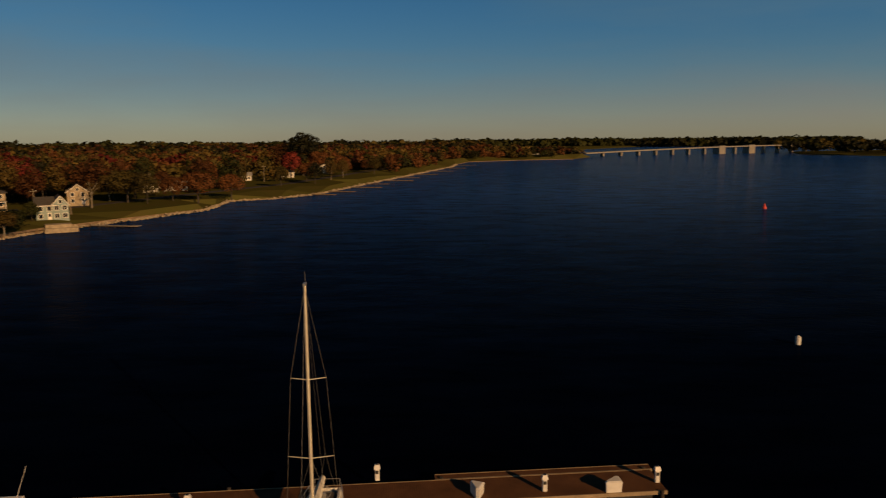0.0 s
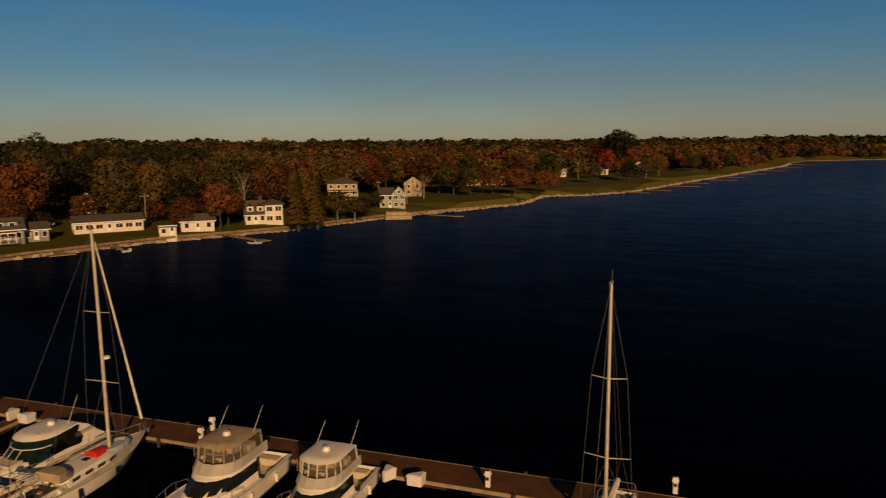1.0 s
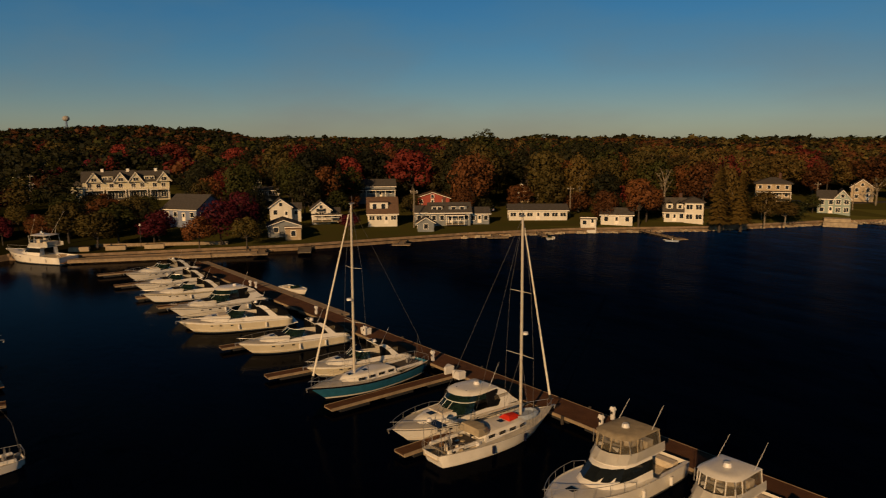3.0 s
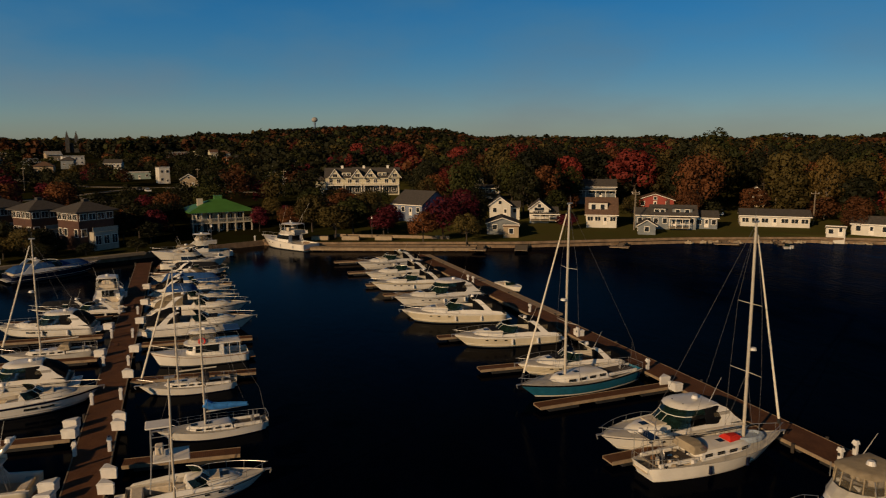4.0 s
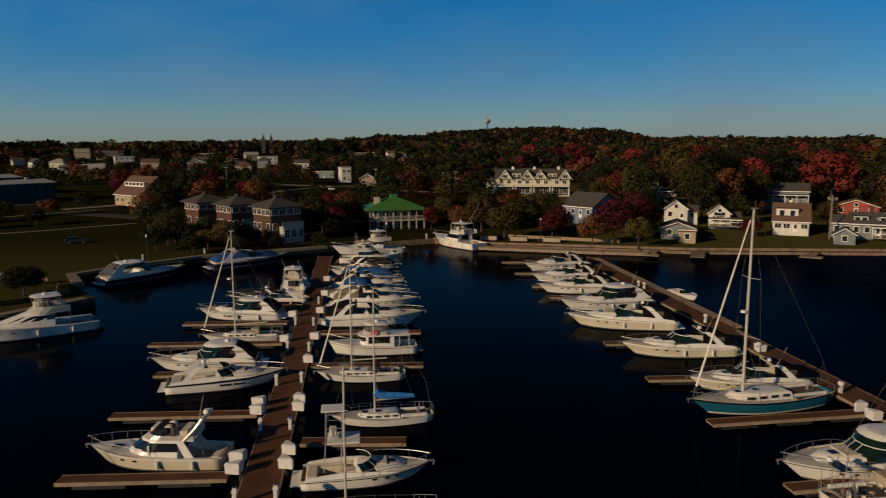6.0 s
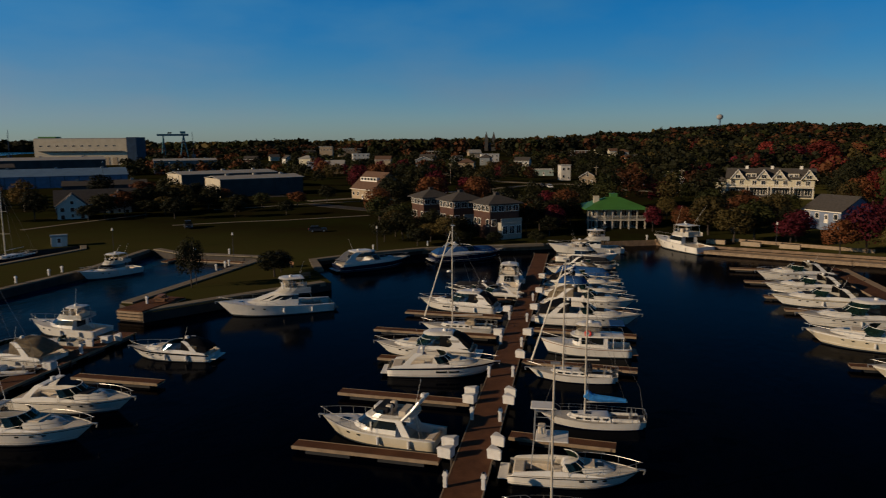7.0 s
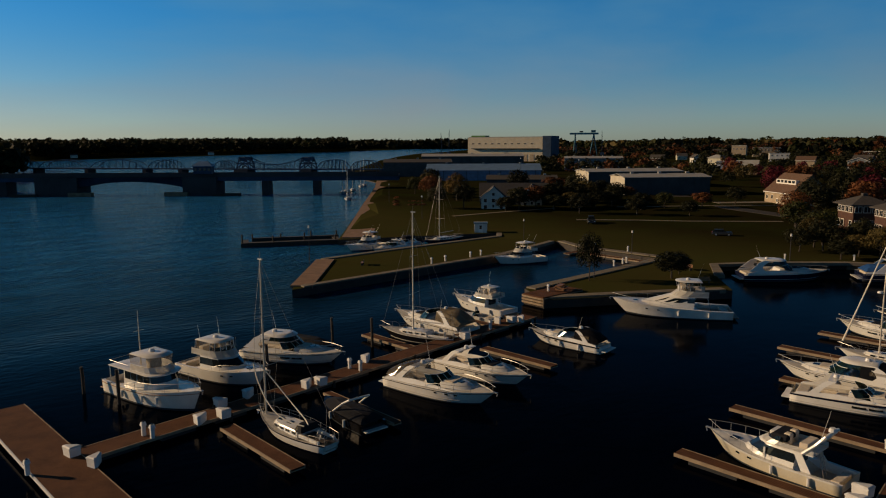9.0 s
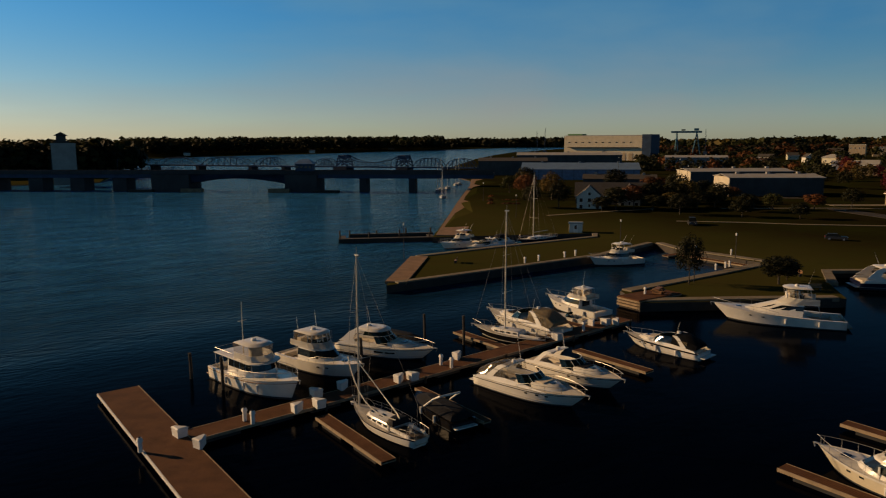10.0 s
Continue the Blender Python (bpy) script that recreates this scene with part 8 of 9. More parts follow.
def conifer(seed, height, width, colour="dark", leaf=0.4, count=800):
    """A spruce: straight trunk and drooping tiers."""
    rng = random.Random(seed)
    e = new("spruce")
    bm = bmesh.new()
    tube(bm, [(0, 0, -1.0), (0, 0, height * 0.97)], 0.02 * height, 6, 0.03)
    part("trunk", bm, BARK, e)
    bm = bmesh.new()
    for k in range(count):
        f = rng.random() ** 1.4
        z = height * (0.08 + 0.92 * f)
        tier = 0.78 + 0.22 * math.cos(f * 60)
        r = width / 2 * (1 - f) ** 0.85 * tier * rng.uniform(0.45, 1.0) + 0.05
        a = rng.uniform(0, 6.283)
        p = Vector((r * math.cos(a), r * math.sin(a), z))
        out = Vector((math.cos(a), math.sin(a), -0.45)).normalized()
        side = Vector((-math.sin(a), math.cos(a), 0))
        s = leaf * rng.uniform(0.6, 1.2) * (1.15 - 0.5 * f)
        vs = [bm.verts.new(p + out * s * 1.3), bm.verts.new(p + side * s * 0.55), bm.verts.new(p - out * s * 0.6), bm.verts.new(p - side * s * 0.55 + Vector((0, 0, 0.1)))]
        bm.faces.new(vs)
    part("crown", bm, FOLIAGE[colour], e)
    return e


KINDS = {}
LABELS = {"green": "leafy green tree with a broad crown", "dark": "dark green tree with a dense crown", "olive": "olive tree turning yellow in autumn", "gold": "golden autumn tree with thinning leaves",
          "rust": "rust-brown autumn tree on a lawn", "red": "bright red autumn maple with dense crown", "crimson": "deep crimson autumn tree by the houses",
          "larch": "golden-brown larch with drooping tiers beside the lawn", "spruce": "tall dark spruce with drooping tiers"}
seed = 100
for colour in ("green", "dark", "olive", "gold", "rust", "red", "crimson"):
    for v in range(3):
        seed += 1
        KINDS[colour, v] = broadleaf(seed, 10.0, (8.4, 7.0, 9.4)[v], colour, 0.30, 2050, PALEBARK if colour == "gold" else None)
for v in range(2):
    KINDS["spruce", v] = conifer(300 + v, 10.0, (3.6, 4.4)[v])
    KINDS["larch", v] = conifer(320 + v, 10.0, (3.6, 4.4)[v], "gold", 0.42, 1100)
USED = set()


def tree(x, y, height, colour, width=None, v=None, z=None, rot=None):
    """Places one of the tree shapes, scaled to its height and crown width."""
    k = (int(abs(x * 7 + y * 3)) % 3 if colour not in ("spruce", "larch") else int(abs(x + y)) % 2) if v is None else v
    src = KINDS[colour, k]
    base = {0: 8.4, 1: 7.0, 2: 9.4}[k] if colour not in ("spruce", "larch") else (3.6, 4.4)[k]
    sw = (width / base) if width else height / 10.0
    sz = height / 10.0
    zz = ground_z(x, y) - 0.05 if z is None else z
    m = pose(x, y, zz, 0, 0, (x * 37 + y * 11) % 360 if rot is None else rot)
    if (colour, k) in USED:
        t = copy_thing(src, m)
    else:
        USED.add((colour, k))
        t = src
    t.matrix_basis = m @ Matrix.Diagonal((sw, sw, sz, 1))
    return tagged(t, LABELS[colour], "tree", "trees")


def polar(az, r):
    return -r * math.sin(radians(az)), r * math.cos(radians(az))


# trees that stand out one by one
for x, y, hgt, col, wid in (
        (-208, 120, 18.5, "red", 15.5), (-424, 90, 19, "red", 17), (-418, 62, 19, "red", 14), (-400, 72, 17, "crimson", 15), (-352, 104, 18, "red", 13), (-300, 118, 19, "rust", 14), (-330, 124, 20, "red", 12), (-228, 122, 17, "rust", 12), (-152, 41, 9.5, "crimson", 9.0), (-158, 47, 10.5, "crimson", 9.0), (-146, 44.5, 6.5, "olive", 6.0), (-150, 36, 7, "rust", 7), (-162, 51, 8, "dark", 7),
        (-393, 147, 23, "dark", 9), (-390, 152, 20, "dark", 8), (-260, 187, 25, "green", 17), (-200, 90, 14.5, "spruce", 7), (-196, 86, 13, "dark", 8),
        (-150, 155, 8.5, "red", 9.5), (-125.0, 138.2, 12.5, "rust", 7.4), (-136.4, 138.0, 8.5, "rust", 7.5), (-128.9, 145.3, 10, "rust", 8), (-114.3, 173.6, 6.5, "gold", 7), (-148.0, 254.5, 12, "rust", 10), (-122.0, 261.1, 10, "gold", 9), (-115.1, 267.4, 10, "olive", 9), (-112.3, 153.2, 14.5, "larch", 6.6), (-109, 157, 13.0, "larch", 6.2), (-115, 158.5, 15, "gold", 8), (-109.5, 167.5, 8.5, "gold", 7.0), (-106, 171, 6, "gold", 6), (-133, 133.5, 6.0, "rust", 6.0), (-113.8, 196.5, 5.5, "green", 4.5), (-124.7, 270, 11, "olive", 12), (-119.3, 276, 11.5, "green", 11), (-168, 284, 17, "red", 15), (-150, 270, 13, "dark", 9), (-101, 346, 15, "rust", 11), (-89, 420, 16, "red", 11), (-77, 438, 16, "rust", 11), (-158, 262, 15, "rust", 12), (-147, 262, 15, "dark", 9),
        (-112, 253, 12, "olive", 12), (-103, 248, 11, "olive", 9), (-90, 262, 11, "rust", 13), (-82, 276, 9, "rust", 10), (-86, 442, 27, "dark", 20), (-100, 448, 20, "rust", 14),
        (-173, -181, 9.5, "gold", 8.8), (-92, -66, 7.5, "dark", 4.4), (-103, -58, 4.4, "dark", 5.6), (-107, -59, 3.8, "dark", 4.0),
        (-155, 146, 17, "gold", 10), (-163, 140, 19, "olive", 12), (-193, 134, 16, "gold", 11), (-185, 132, 20, "olive", 13), (-150, 170, 19, "olive", 13), (-140, 182, 18, "gold", 14), (-134, 175, 15, "rust", 11),
        (-190, 75, 13, "dark", 9), (-182, 58, 9, "dark", 7), (-200, 60, 16, "green", 11), (-181, 81, 8, "green", 6), (-212, 85, 17, "dark", 12), (-255, 97, 15, "dark", 11),
        (-170, 98, 7, "olive", 6), (-167, 113, 8, "rust", 7), (-160, 128, 9, "rust", 8)):
    tree(x, y, hgt, col, wid)
# planting round the club house, the quay and the row houses
for x, y, hgt, col, wid in (
        (-160, 18, 8, "olive", 8), (-166, 23, 9, "green", 8), (-172, 14, 9.5, "olive", 8), (-180, 22, 9, "rust", 8), (-188, 30, 8.5, "olive", 8), (-160, 29, 6, "crimson", 6.5), (-165, 31, 7, "crimson", 6.5), (-196, 16, 9, "green", 8),
        (-205, 28, 6.5, "rust", 7), (-215, 38, 6, "green", 7), (-226, 25, 6, "olive", 7), (-240, 30, 5, "rust", 6), (-176, 9, 6, "rust", 6), (-182, 15, 8, "green", 7), (-250, 68, 11, "dark", 9), (-236, 66, 10, "dark", 8),
        (-154.0, -55.2, 6.5, "olive", 6), (-149.6, -49.0, 5, "dark", 6), (-154.1, -46.4, 6.5, "dark", 6), (-147.7, -41.3, 6, "olive", 5.5), (-151.8, -39.2, 5.5, "dark", 5), (-164.7, -26.8, 7, "dark", 6), (-171.8, -24.5, 8, "dark", 7), (-177.3, -21.1, 7.5, "dark", 7), (-182.8, -18.2, 7, "dark", 6.5), (-191.9, -25.4, 8, "crimson", 7),
        (-163, -21, 5, "dark", 5), (-170, -21, 6.5, "crimson", 6), (-176, -26, 7, "rust", 7), (-180, -28, 9, "dark", 8), (-188, -20, 9, "rust", 8), (-192, -36, 9, "dark", 8), (-150, -22, 3, "dark", 4), (-200, -10, 10, "green", 9),
        (-146, -38, 3, "dark", 4.5), (-149, -31, 2.6, "dark", 4), (-152, -37, 3.4, "dark", 4.5), (-156.5, -40, 4.2, "dark", 4.5), (-148, -45, 4.4, "olive", 5), (-142, -46, 4, "dark", 5), (-156, -48, 5.5, "dark", 5.5), (-150, -52, 6.5, "dark", 6.5), (-158, -55, 7.5, "green", 7), (-146, -55, 5, "dark", 6), (-163, -58, 7, "dark", 7), (-172, -66, 8, "green", 7), (-182, -70, 9, "rust", 8),
        (-196, -70, 10, "dark", 9), (-205, -62, 11, "rust", 9), (-212, -78, 10, "dark", 9), (-222, -66, 11, "crimson", 9), (-215, -50, 10, "rust", 9), (-232, -76, 11, "dark", 9), (-255, -80, 12, "dark", 10), (-262, -100, 12, "rust", 10), (-270, -112, 11, "crimson", 9),
        (-178, -112, 5, "dark", 6), (-190, -118, 5.5, "dark", 6), (-200, -116, 5, "green", 6), (-208, -108, 5, "rust", 6), (-186, -100, 4.5, "dark", 5), (-222, -104, 6, "dark", 6), (-170, -126, 6, "dark", 7),
        (-166, -146, 7, "dark", 7), (-172, -144, 7.5, "rust", 7), (-178, -142, 8, "dark", 8), (-184, -138, 8, "dark", 8), (-192, -140, 8, "olive", 8), (-198, -146, 8, "dark", 8), (-190, -152, 9, "rust", 8), (-203, -152, 9, "dark", 9),
        (-160, -146, 4.5, "dark", 6), (-172, -137, 5, "dark", 7), (-178, -135, 5.5, "olive", 7), (-185, -131, 5.5, "dark", 7), (-192, -130, 6, "dark", 7), (-198, -134, 6, "dark", 7), (-206, -138, 6.5, "dark", 8), (-210, -146, 7, "dark", 8), (-216, -140, 5, "rust", 6), (-156, -160, 8, "dark", 7), (-150, -166, 7, "dark", 6), (-176, -198, 8, "rust", 8), (-186, -208, 8, "dark", 8), (-196, -222, 8, "olive", 8), (-210, -236, 9, "dark", 8), (-182, -214, 7, "green", 7), (-222, -196, 9, "dark", 9)):
    tree(x, y, hgt, col, wid)


def clear_of(x, y, spots):
    for a, b, r in spots:
        if (x - a) ** 2 + (y - b) ** 2 < r * r:
            return False
    return True


SPOTS = [(o.matrix_basis.translation.x, o.matrix_basis.translation.y, 8 if o.name.startswith("house") else 24) for o in list(scene.objects) if o.parent is None and o.type == 'EMPTY' and o.name.split(".")[0] in ("house", "row_house", "industrial_shed", "club_house", "brick_pavilion", "hall")]
for a, b, r in list(SPOTS):
    far_ = math.hypot(a, b)
    if r < 20 and 120 < far_ < 300:
        for back in (10.0, 20.0, 30.0, 40.0):
            SPOTS.append((a * (1 - back / far_), b * (1 - back / far_), 7.5))
    elif r < 20 and far_ < 480:
        for back in range(10, 36, 8):
            SPOTS.append((a * (1 - back / far_), b * (1 - back / far_), 5.0))
SPOTS += [(-272 * f / 275, 41.5 * f / 275, 17) for f in range(205, 275, 10)]
SPOTS += [(-1076 * f / 1100, -231 * f / 1100, 17) for f in range(430, 1090, 20)]
SPOTS += [(-137, 208, 22), (-130, 203, 16), (-126, 228, 18), (-118, 235, 16), (-122, 296, 20), (-118, 306, 16), (-113, 260, 12), (-196, 113, 13), (-182, 106, 12), (-170, 152, 9), (-260, 187, 9)]
rng = random.Random(21)
PALETTE_N = ["rust", "gold", "olive", "rust", "gold", "olive", "green", "rust", "gold", "red", "olive", "green", "rust", "gold"]
PALETTE_E = ["olive", "rust", "dark", "olive", "green", "rust", "dark", "gold", "dark", "green", "dark", "rust", "olive", "green"]
PALETTE_T = ["dark", "dark", "green", "rust", "dark", "dark", "olive", "red", "green", "dark", "dark"]


def sector_palette(az):
    return PALETTE_N if az < 43 else (PALETTE_E if az < 56 else PALETTE_T)


# the belt of tall trees behind the waterfront houses
belt_spots = {c: [] for c in FOLIAGE}
stood = []
tries = 0
while len(stood) < 235 and tries < 9000:
    tries += 1
    az, r = rng.uniform(8, 77), rng.uniform(208, 345)
    x, y = polar(az, r)
    if az < 30 and r < 300 - az * 1.0 + 20:
        continue
    tall = rng.uniform(12.5, 20.5 if az > 43 else 16.5) if az < 73 else rng.uniform(9, 14)
    wide = tall * rng.uniform(0.6, 0.82)
    if not clear_of(x, y, [(a, b, c + (wide - 9) * 0.4) for a, b, c in SPOTS]) or x > shore_x(y) - 30 or not clear_of(x, y, stood):
        continue
    if r < 262:
        tree(x, y, tall, rng.choice(sector_palette(az)), wide, z=ground_z(x, y) - 0.3)
    else:
        belt_spots[rng.choice(sector_palette(az))].append((x, y, ground_z(x, y) - 0.3, tall, wide))
    stood.append((x, y, 8.5))
# undergrowth at the foot of the belt
for k in range(60):
    az, r = rng.uniform(30, 74), rng.uniform(204, 250)
    x, y = polar(az, r)
    if clear_of(x, y, [(a, b, c * 0.85) for a, b, c in SPOTS]):
        tall = rng.uniform(3.5, 7)
        belt_spots[rng.choice(["dark", "olive", "dark", "rust", "green"])].append((x, y, ground_z(x, y) - 0.8, tall, tall * rng.uniform(1.0, 1.3)))
# darker, lower trees round the town streets
stood = []
tries = 0
while len(stood) < 150 and tries < 9000:
    tries += 1
    az, r = rng.uniform(77, 116), rng.uniform(215, 470)
    x, y = polar(az, r)
    if not clear_of(x, y, SPOTS) or not clear_of(x, y, stood) or (92.5 < az < 102 and 235 < r < 345) or (az > 104 and r < 330):
        continue
    tall = rng.uniform(7, 13) * (0.8 if az > 95 else 1.0)
    belt_spots[rng.choice(["dark", "dark", "green", "dark", "rust", "dark", "olive", "crimson", "dark", "green"])].append((x, y, ground_z(x, y) - 0.2, tall, tall * rng.uniform(0.7, 0.95)))
    stood.append((x, y, 7.0))


# single trees on the lawns beside the shore road
for k in range(22):
    y = 262 + k * 19 + rng.uniform(-6, 6)
    x = shore_x(y) - rng.uniform(13, 30)
    tree(x, y, rng.uniform(7.5, 12.5), rng.choice(["rust", "olive", "rust", "dark", "gold", "rust"]), rng.uniform(6.5, 10))


# ---- woods too many to count ----
def woods(name, colour, spots, label, cards, leaf, seed_):
    """Far trees as one body: each a ragged heap of leaf clumps round a short trunk."""
    r_ = np.random.default_rng(seed_)
    V, Fc, Nn = [], [], []
    base = 0
    for x, y, z, hgt, wid in spots:
        n = cards
        lobes = max(6, min(14, cards // 24))
        up = 1 - 1.5 * (np.arange(lobes) + 0.5) / lobes + r_.normal(size=lobes) * 0.08
        turn = 2.4 * np.arange(lobes) + x
        flat_ = np.sqrt(np.clip(1 - np.abs(up) ** 2.2, 0, 1))
        mid = np.stack([np.cos(turn) * flat_ * wid * 0.31, np.sin(turn) * flat_ * wid * 0.31, hgt * (0.56 + 0.32 * up)], 1) * (1 + r_.normal(size=(lobes, 1)) * 0.06)
        rad = wid * (0.17 + 0.07 * flat_) * (0.8 + 0.4 * r_.random(lobes))
        pick = r_.integers(0, lobes, n)
        d = r_.normal(size=(n, 3))
        d[:, 2] += 0.2
        d /= np.linalg.norm(d, axis=1)[:, None]
        k = ((0.68 + 0.42 * r_.random(n)) * rad[pick])[:, None]
        c = np.array([x, y, z]) + mid[pick] + d * k * np.array([1, 1, 0.85])
        u = d * 1.2 + r_.normal(size=(n, 3)) * 0.35
        u /= np.linalg.norm(u, axis=1)[:, None]
        a = np.cross(u, r_.normal(size=(n, 3)))
        a /= np.linalg.norm(a, axis=1)[:, None]
        b = np.cross(u, a)
        s = (leaf * wid / 9.0 * (0.6 + 0.8 * r_.random(n)))[:, None]
        quad = np.stack([c + a * s, c + b * s * 0.75 + u * s * 0.3, c - a * s * 0.9, c - b * s * 0.7 + u * s * 0.2], 1).reshape(-1, 3)
        V.append(quad)
        nrm = d * 0.9 + u * 0.2
        Nn.append(np.repeat(nrm / np.linalg.norm(nrm, axis=1)[:, None], 4, axis=0))
        Fc.append((np.arange(n * 4) + base).reshape(-1, 4))
        base += n * 4
    V, Fc = np.concatenate(V), np.concatenate(Fc)
    me = bpy.data.meshes.new(name)
    me.vertices.add(len(V))
    me.vertices.foreach_set("co", V.ravel())
    me.loops.add(Fc.size)
    me.loops.foreach_set("vertex_index", Fc.ravel())
    me.polygons.add(len(Fc))
    me.polygons.foreach_set("loop_start", np.arange(0, Fc.size, 4))
    me.polygons.foreach_set("loop_total", np.full(len(Fc), 4))
    me.update(calc_edges=True)
    me.polygons.foreach_set("use_smooth", np.ones(len(Fc), dtype=bool))
    me.normals_split_custom_set_from_vertices(np.concatenate(Nn).tolist())
    me.materials.append(FOLIAGE[colour])
    return tagged(new(name, me), label, "woods", "", "stuff")


near_spots = {c: [] for c in FOLIAGE}
far_spots = {c: [] for c in FOLIAGE}
bank_spots = {c: [] for c in FOLIAGE}


def scatter(n, az0, az1, r0, r1, palette, h0, h1, w0, w1, store, power=0.5, flat=None):
    for _ in range(n):
        az = rng.uniform(az0, az1)
        r = (r0 ** 2 + (r1 ** 2 - r0 ** 2) * rng.random() ** (1 / (2 * power))) ** 0.5
        x, y = polar(az, r)
        if not clear_of(x, y, SPOTS) or (y > 180 and x > shore_x(y) - (38 if y < 500 else 22)):
            continue
        z = ground_z(x, y) if flat is None else flat
        store[rng.choice(palette)].append((x, y, z - 0.5, rng.uniform(h0, h1), rng.uniform(w0, w1)))


scatter(610, 2, 43, 320, 700, PALETTE_N + ["dark", "gold", "olive"], 8, 14.5, 10, 17, near_spots)
scatter(240, 43, 58, 320, 700, PALETTE_E + ["dark", "green", "rust"], 9, 18, 10, 18, near_spots)
scatter(560, 58, 90, 300, 700, PALETTE_T + ["dark", "dark", "olive"], 8, 17, 9, 17, near_spots)
scatter(250, 90, 130, 330, 760, ["dark", "dark", "dark", "rust", "green", "dark"], 5, 9.5, 7, 12, near_spots)
scatter(420, -9, 9, 500, 1000, PALETTE_N, 10, 16, 8, 14, near_spots)
scatter(2000, -8, 62, 700, 1700, ["dark", "olive", "rust", "dark", "rust", "olive"], 10, 15, 13, 20, far_spots)
scatter(2600, 58, 112, 700, 1700, ["dark", "dark", "green", "dark", "rust"], 12, 17, 13, 20, far_spots)
scatter(420, 112, 134, 760, 1500, ["dark", "rust", "dark"], 7, 11, 12, 18, far_spots)
scatter(1100, -10, 130, 1700, 3300, ["dark", "green", "olive"], 13, 20, 30, 50, far_spots)
# trees down to the water on the far shore
for k in range(170):
    y = rng.uniform(500, 946)
    x = shore_x(y) - rng.uniform(7, 70)
    near_spots[rng.choice(["dark", "olive", "rust", "dark", "rust", "green"])].append((x, y, 0.6, rng.uniform(9, 15), rng.uniform(9, 14)))
for k in range(220):
    y = rng.uniform(930, 1500)
    edge = 172 + (y - 947) * 0.42 if y < 1050 else 215 + (y - 1050) * 0.045
    far_spots[rng.choice(["dark", "olive", "dark", "rust"])].append((edge - rng.uniform(8, 130), y, 0.8, rng.uniform(9, 14), rng.uniform(11, 17)))
# across the bay and the river
for _ in range(620):
    x, y = rng.uniform(575, 1400), rng.uniform(930, 1330)
    if 985 - (x - 600) * 0.1 <= y <= 1300:
        far_spots[rng.choice(["dark", "dark", "green", "dark", "olive"])].append((x, y, 1.2, rng.uniform(16, 23), rng.uniform(15, 24)))
for _ in range(1500):
    t = rng.random()
    az = 145 + 36 * t
    edge = 1150 + (168.5 - az) / 23.5 * 620 if az < 168.5 else 520
    r = edge * (1.006 + 0.45 * rng.random() ** 1.4)
    x, y = polar(az, r)
    bank_spots[rng.choice(["dark", "dark", "green", "dark"])].append((x, y, 1.2, rng.uniform(11, 18) + r * 0.008, rng.uniform(12, 22) * (1 + r / 2500)))
for _ in range(500):
    az = rng.uniform(128, 150)
    r = rng.uniform(2450, 3000)
    x, y = polar(az, r)
    far_spots["dark"].append((x, y, 0, rng.uniform(16, 24), rng.uniform(40, 70)))
for _ in range(700):
    az = rng.uniform(-30, 0)
    r = rng.uniform(2900, 3600)
    x, y = polar(az, r)
    far_spots[rng.choice(["dark", "green"])].append((x, y, 0, rng.uniform(16, 26), rng.uniform(40, 80)))
WORDS = {"green": "green", "dark": "dark green", "olive": "olive", "gold": "golden", "rust": "rust-brown", "red": "red", "crimson": "crimson"}
for i, c in enumerate(FOLIAGE):
    if belt_spots[c]:
        woods("tree_belt", c, belt_spots[c], f"tall {WORDS[c]} autumn trees behind the waterfront houses", 900, 0.36, 80 + i)
    if near_spots[c]:
        woods("woods", c, near_spots[c], f"{WORDS[c]} autumn trees massed behind the houses", 210, 0.68, 40 + i)
    if bank_spots[c]:
        woods("river_bank_woods", c, bank_spots[c], f"{WORDS[c]} trees along the far river bank", 130, 0.8, 90 + i)
    if far_spots[c]:
        woods("far_woods", c, far_spots[c], f"distant {WORDS[c]} wooded rise in autumn", 54, 1.38, 60 + i)


# ---- small things along the shore ----
def jetty(x0, y0, x1, y1, width, label, head=0.0, mat=None):
    """A private wooden jetty on posts, from the shore end out; head: width of its end platform."""
    L = math.hypot(x1 - x0, y1 - y0)
    e = thing("jetty", label, "jetty", x0, y0, 0.62, math.degrees(math.atan2(y1 - y0, x1 - x0)), "private jetties")
    part("decking", boxed(L / 2, 0, -0.06, L, width, 0.12), mat or EDGE, e)
    for sg in (-1, 1):
        part("stringer", boxed(L / 2, sg * (width / 2 - 0.05), -0.2, L, 0.1, 0.16), PILE, e)
    for k in range(int(L / 2.6) + 1):
        for sg in (-1, 1):
            bm = bmesh.new()
            tube(bm, [(k * 2.6 + 0.2, sg * width / 2, -1.6), (k * 2.6 + 0.2, sg * width / 2, 0.35)], 0.1, 6)
            part("post", bm, PILE, e)
    if head:
        part("platform", boxed(L, 0, -0.05, 2.6, head, 0.14), mat or EDGE, e)
    return e


jetty(-149.4, 49.6, -140.0, 45.4, 1.6, "weathered private jetty at the seawall", 3.0)
jetty(-148.5, 58.6, -136.6, 53.4, 2.6, "broad pale concrete ramp jetty", 0, CONCRETE)
jetty(-144.8, 82.0, -135.8, 75.6, 1.4, "weathered timber jetty with end platform", 4.0)
jetty(-146.0, 106.4, -133.6, 100.2, 1.6, "wooden jetty ramp with a broad platform", 5.0)
jetty(-126.5, 139.4, -108.0, 133.0, 1.5, "long wooden jetty with small platform", 3.2)
jetty(-100.5, 202.4, -86.8, 199.6, 1.3, "long pale jetty beyond the terrace", 2.6, SUNLIT)
jetty(-134.5, 113.6, -128.5, 110.6, 1.2, "short wooden jetty below the ranch house")
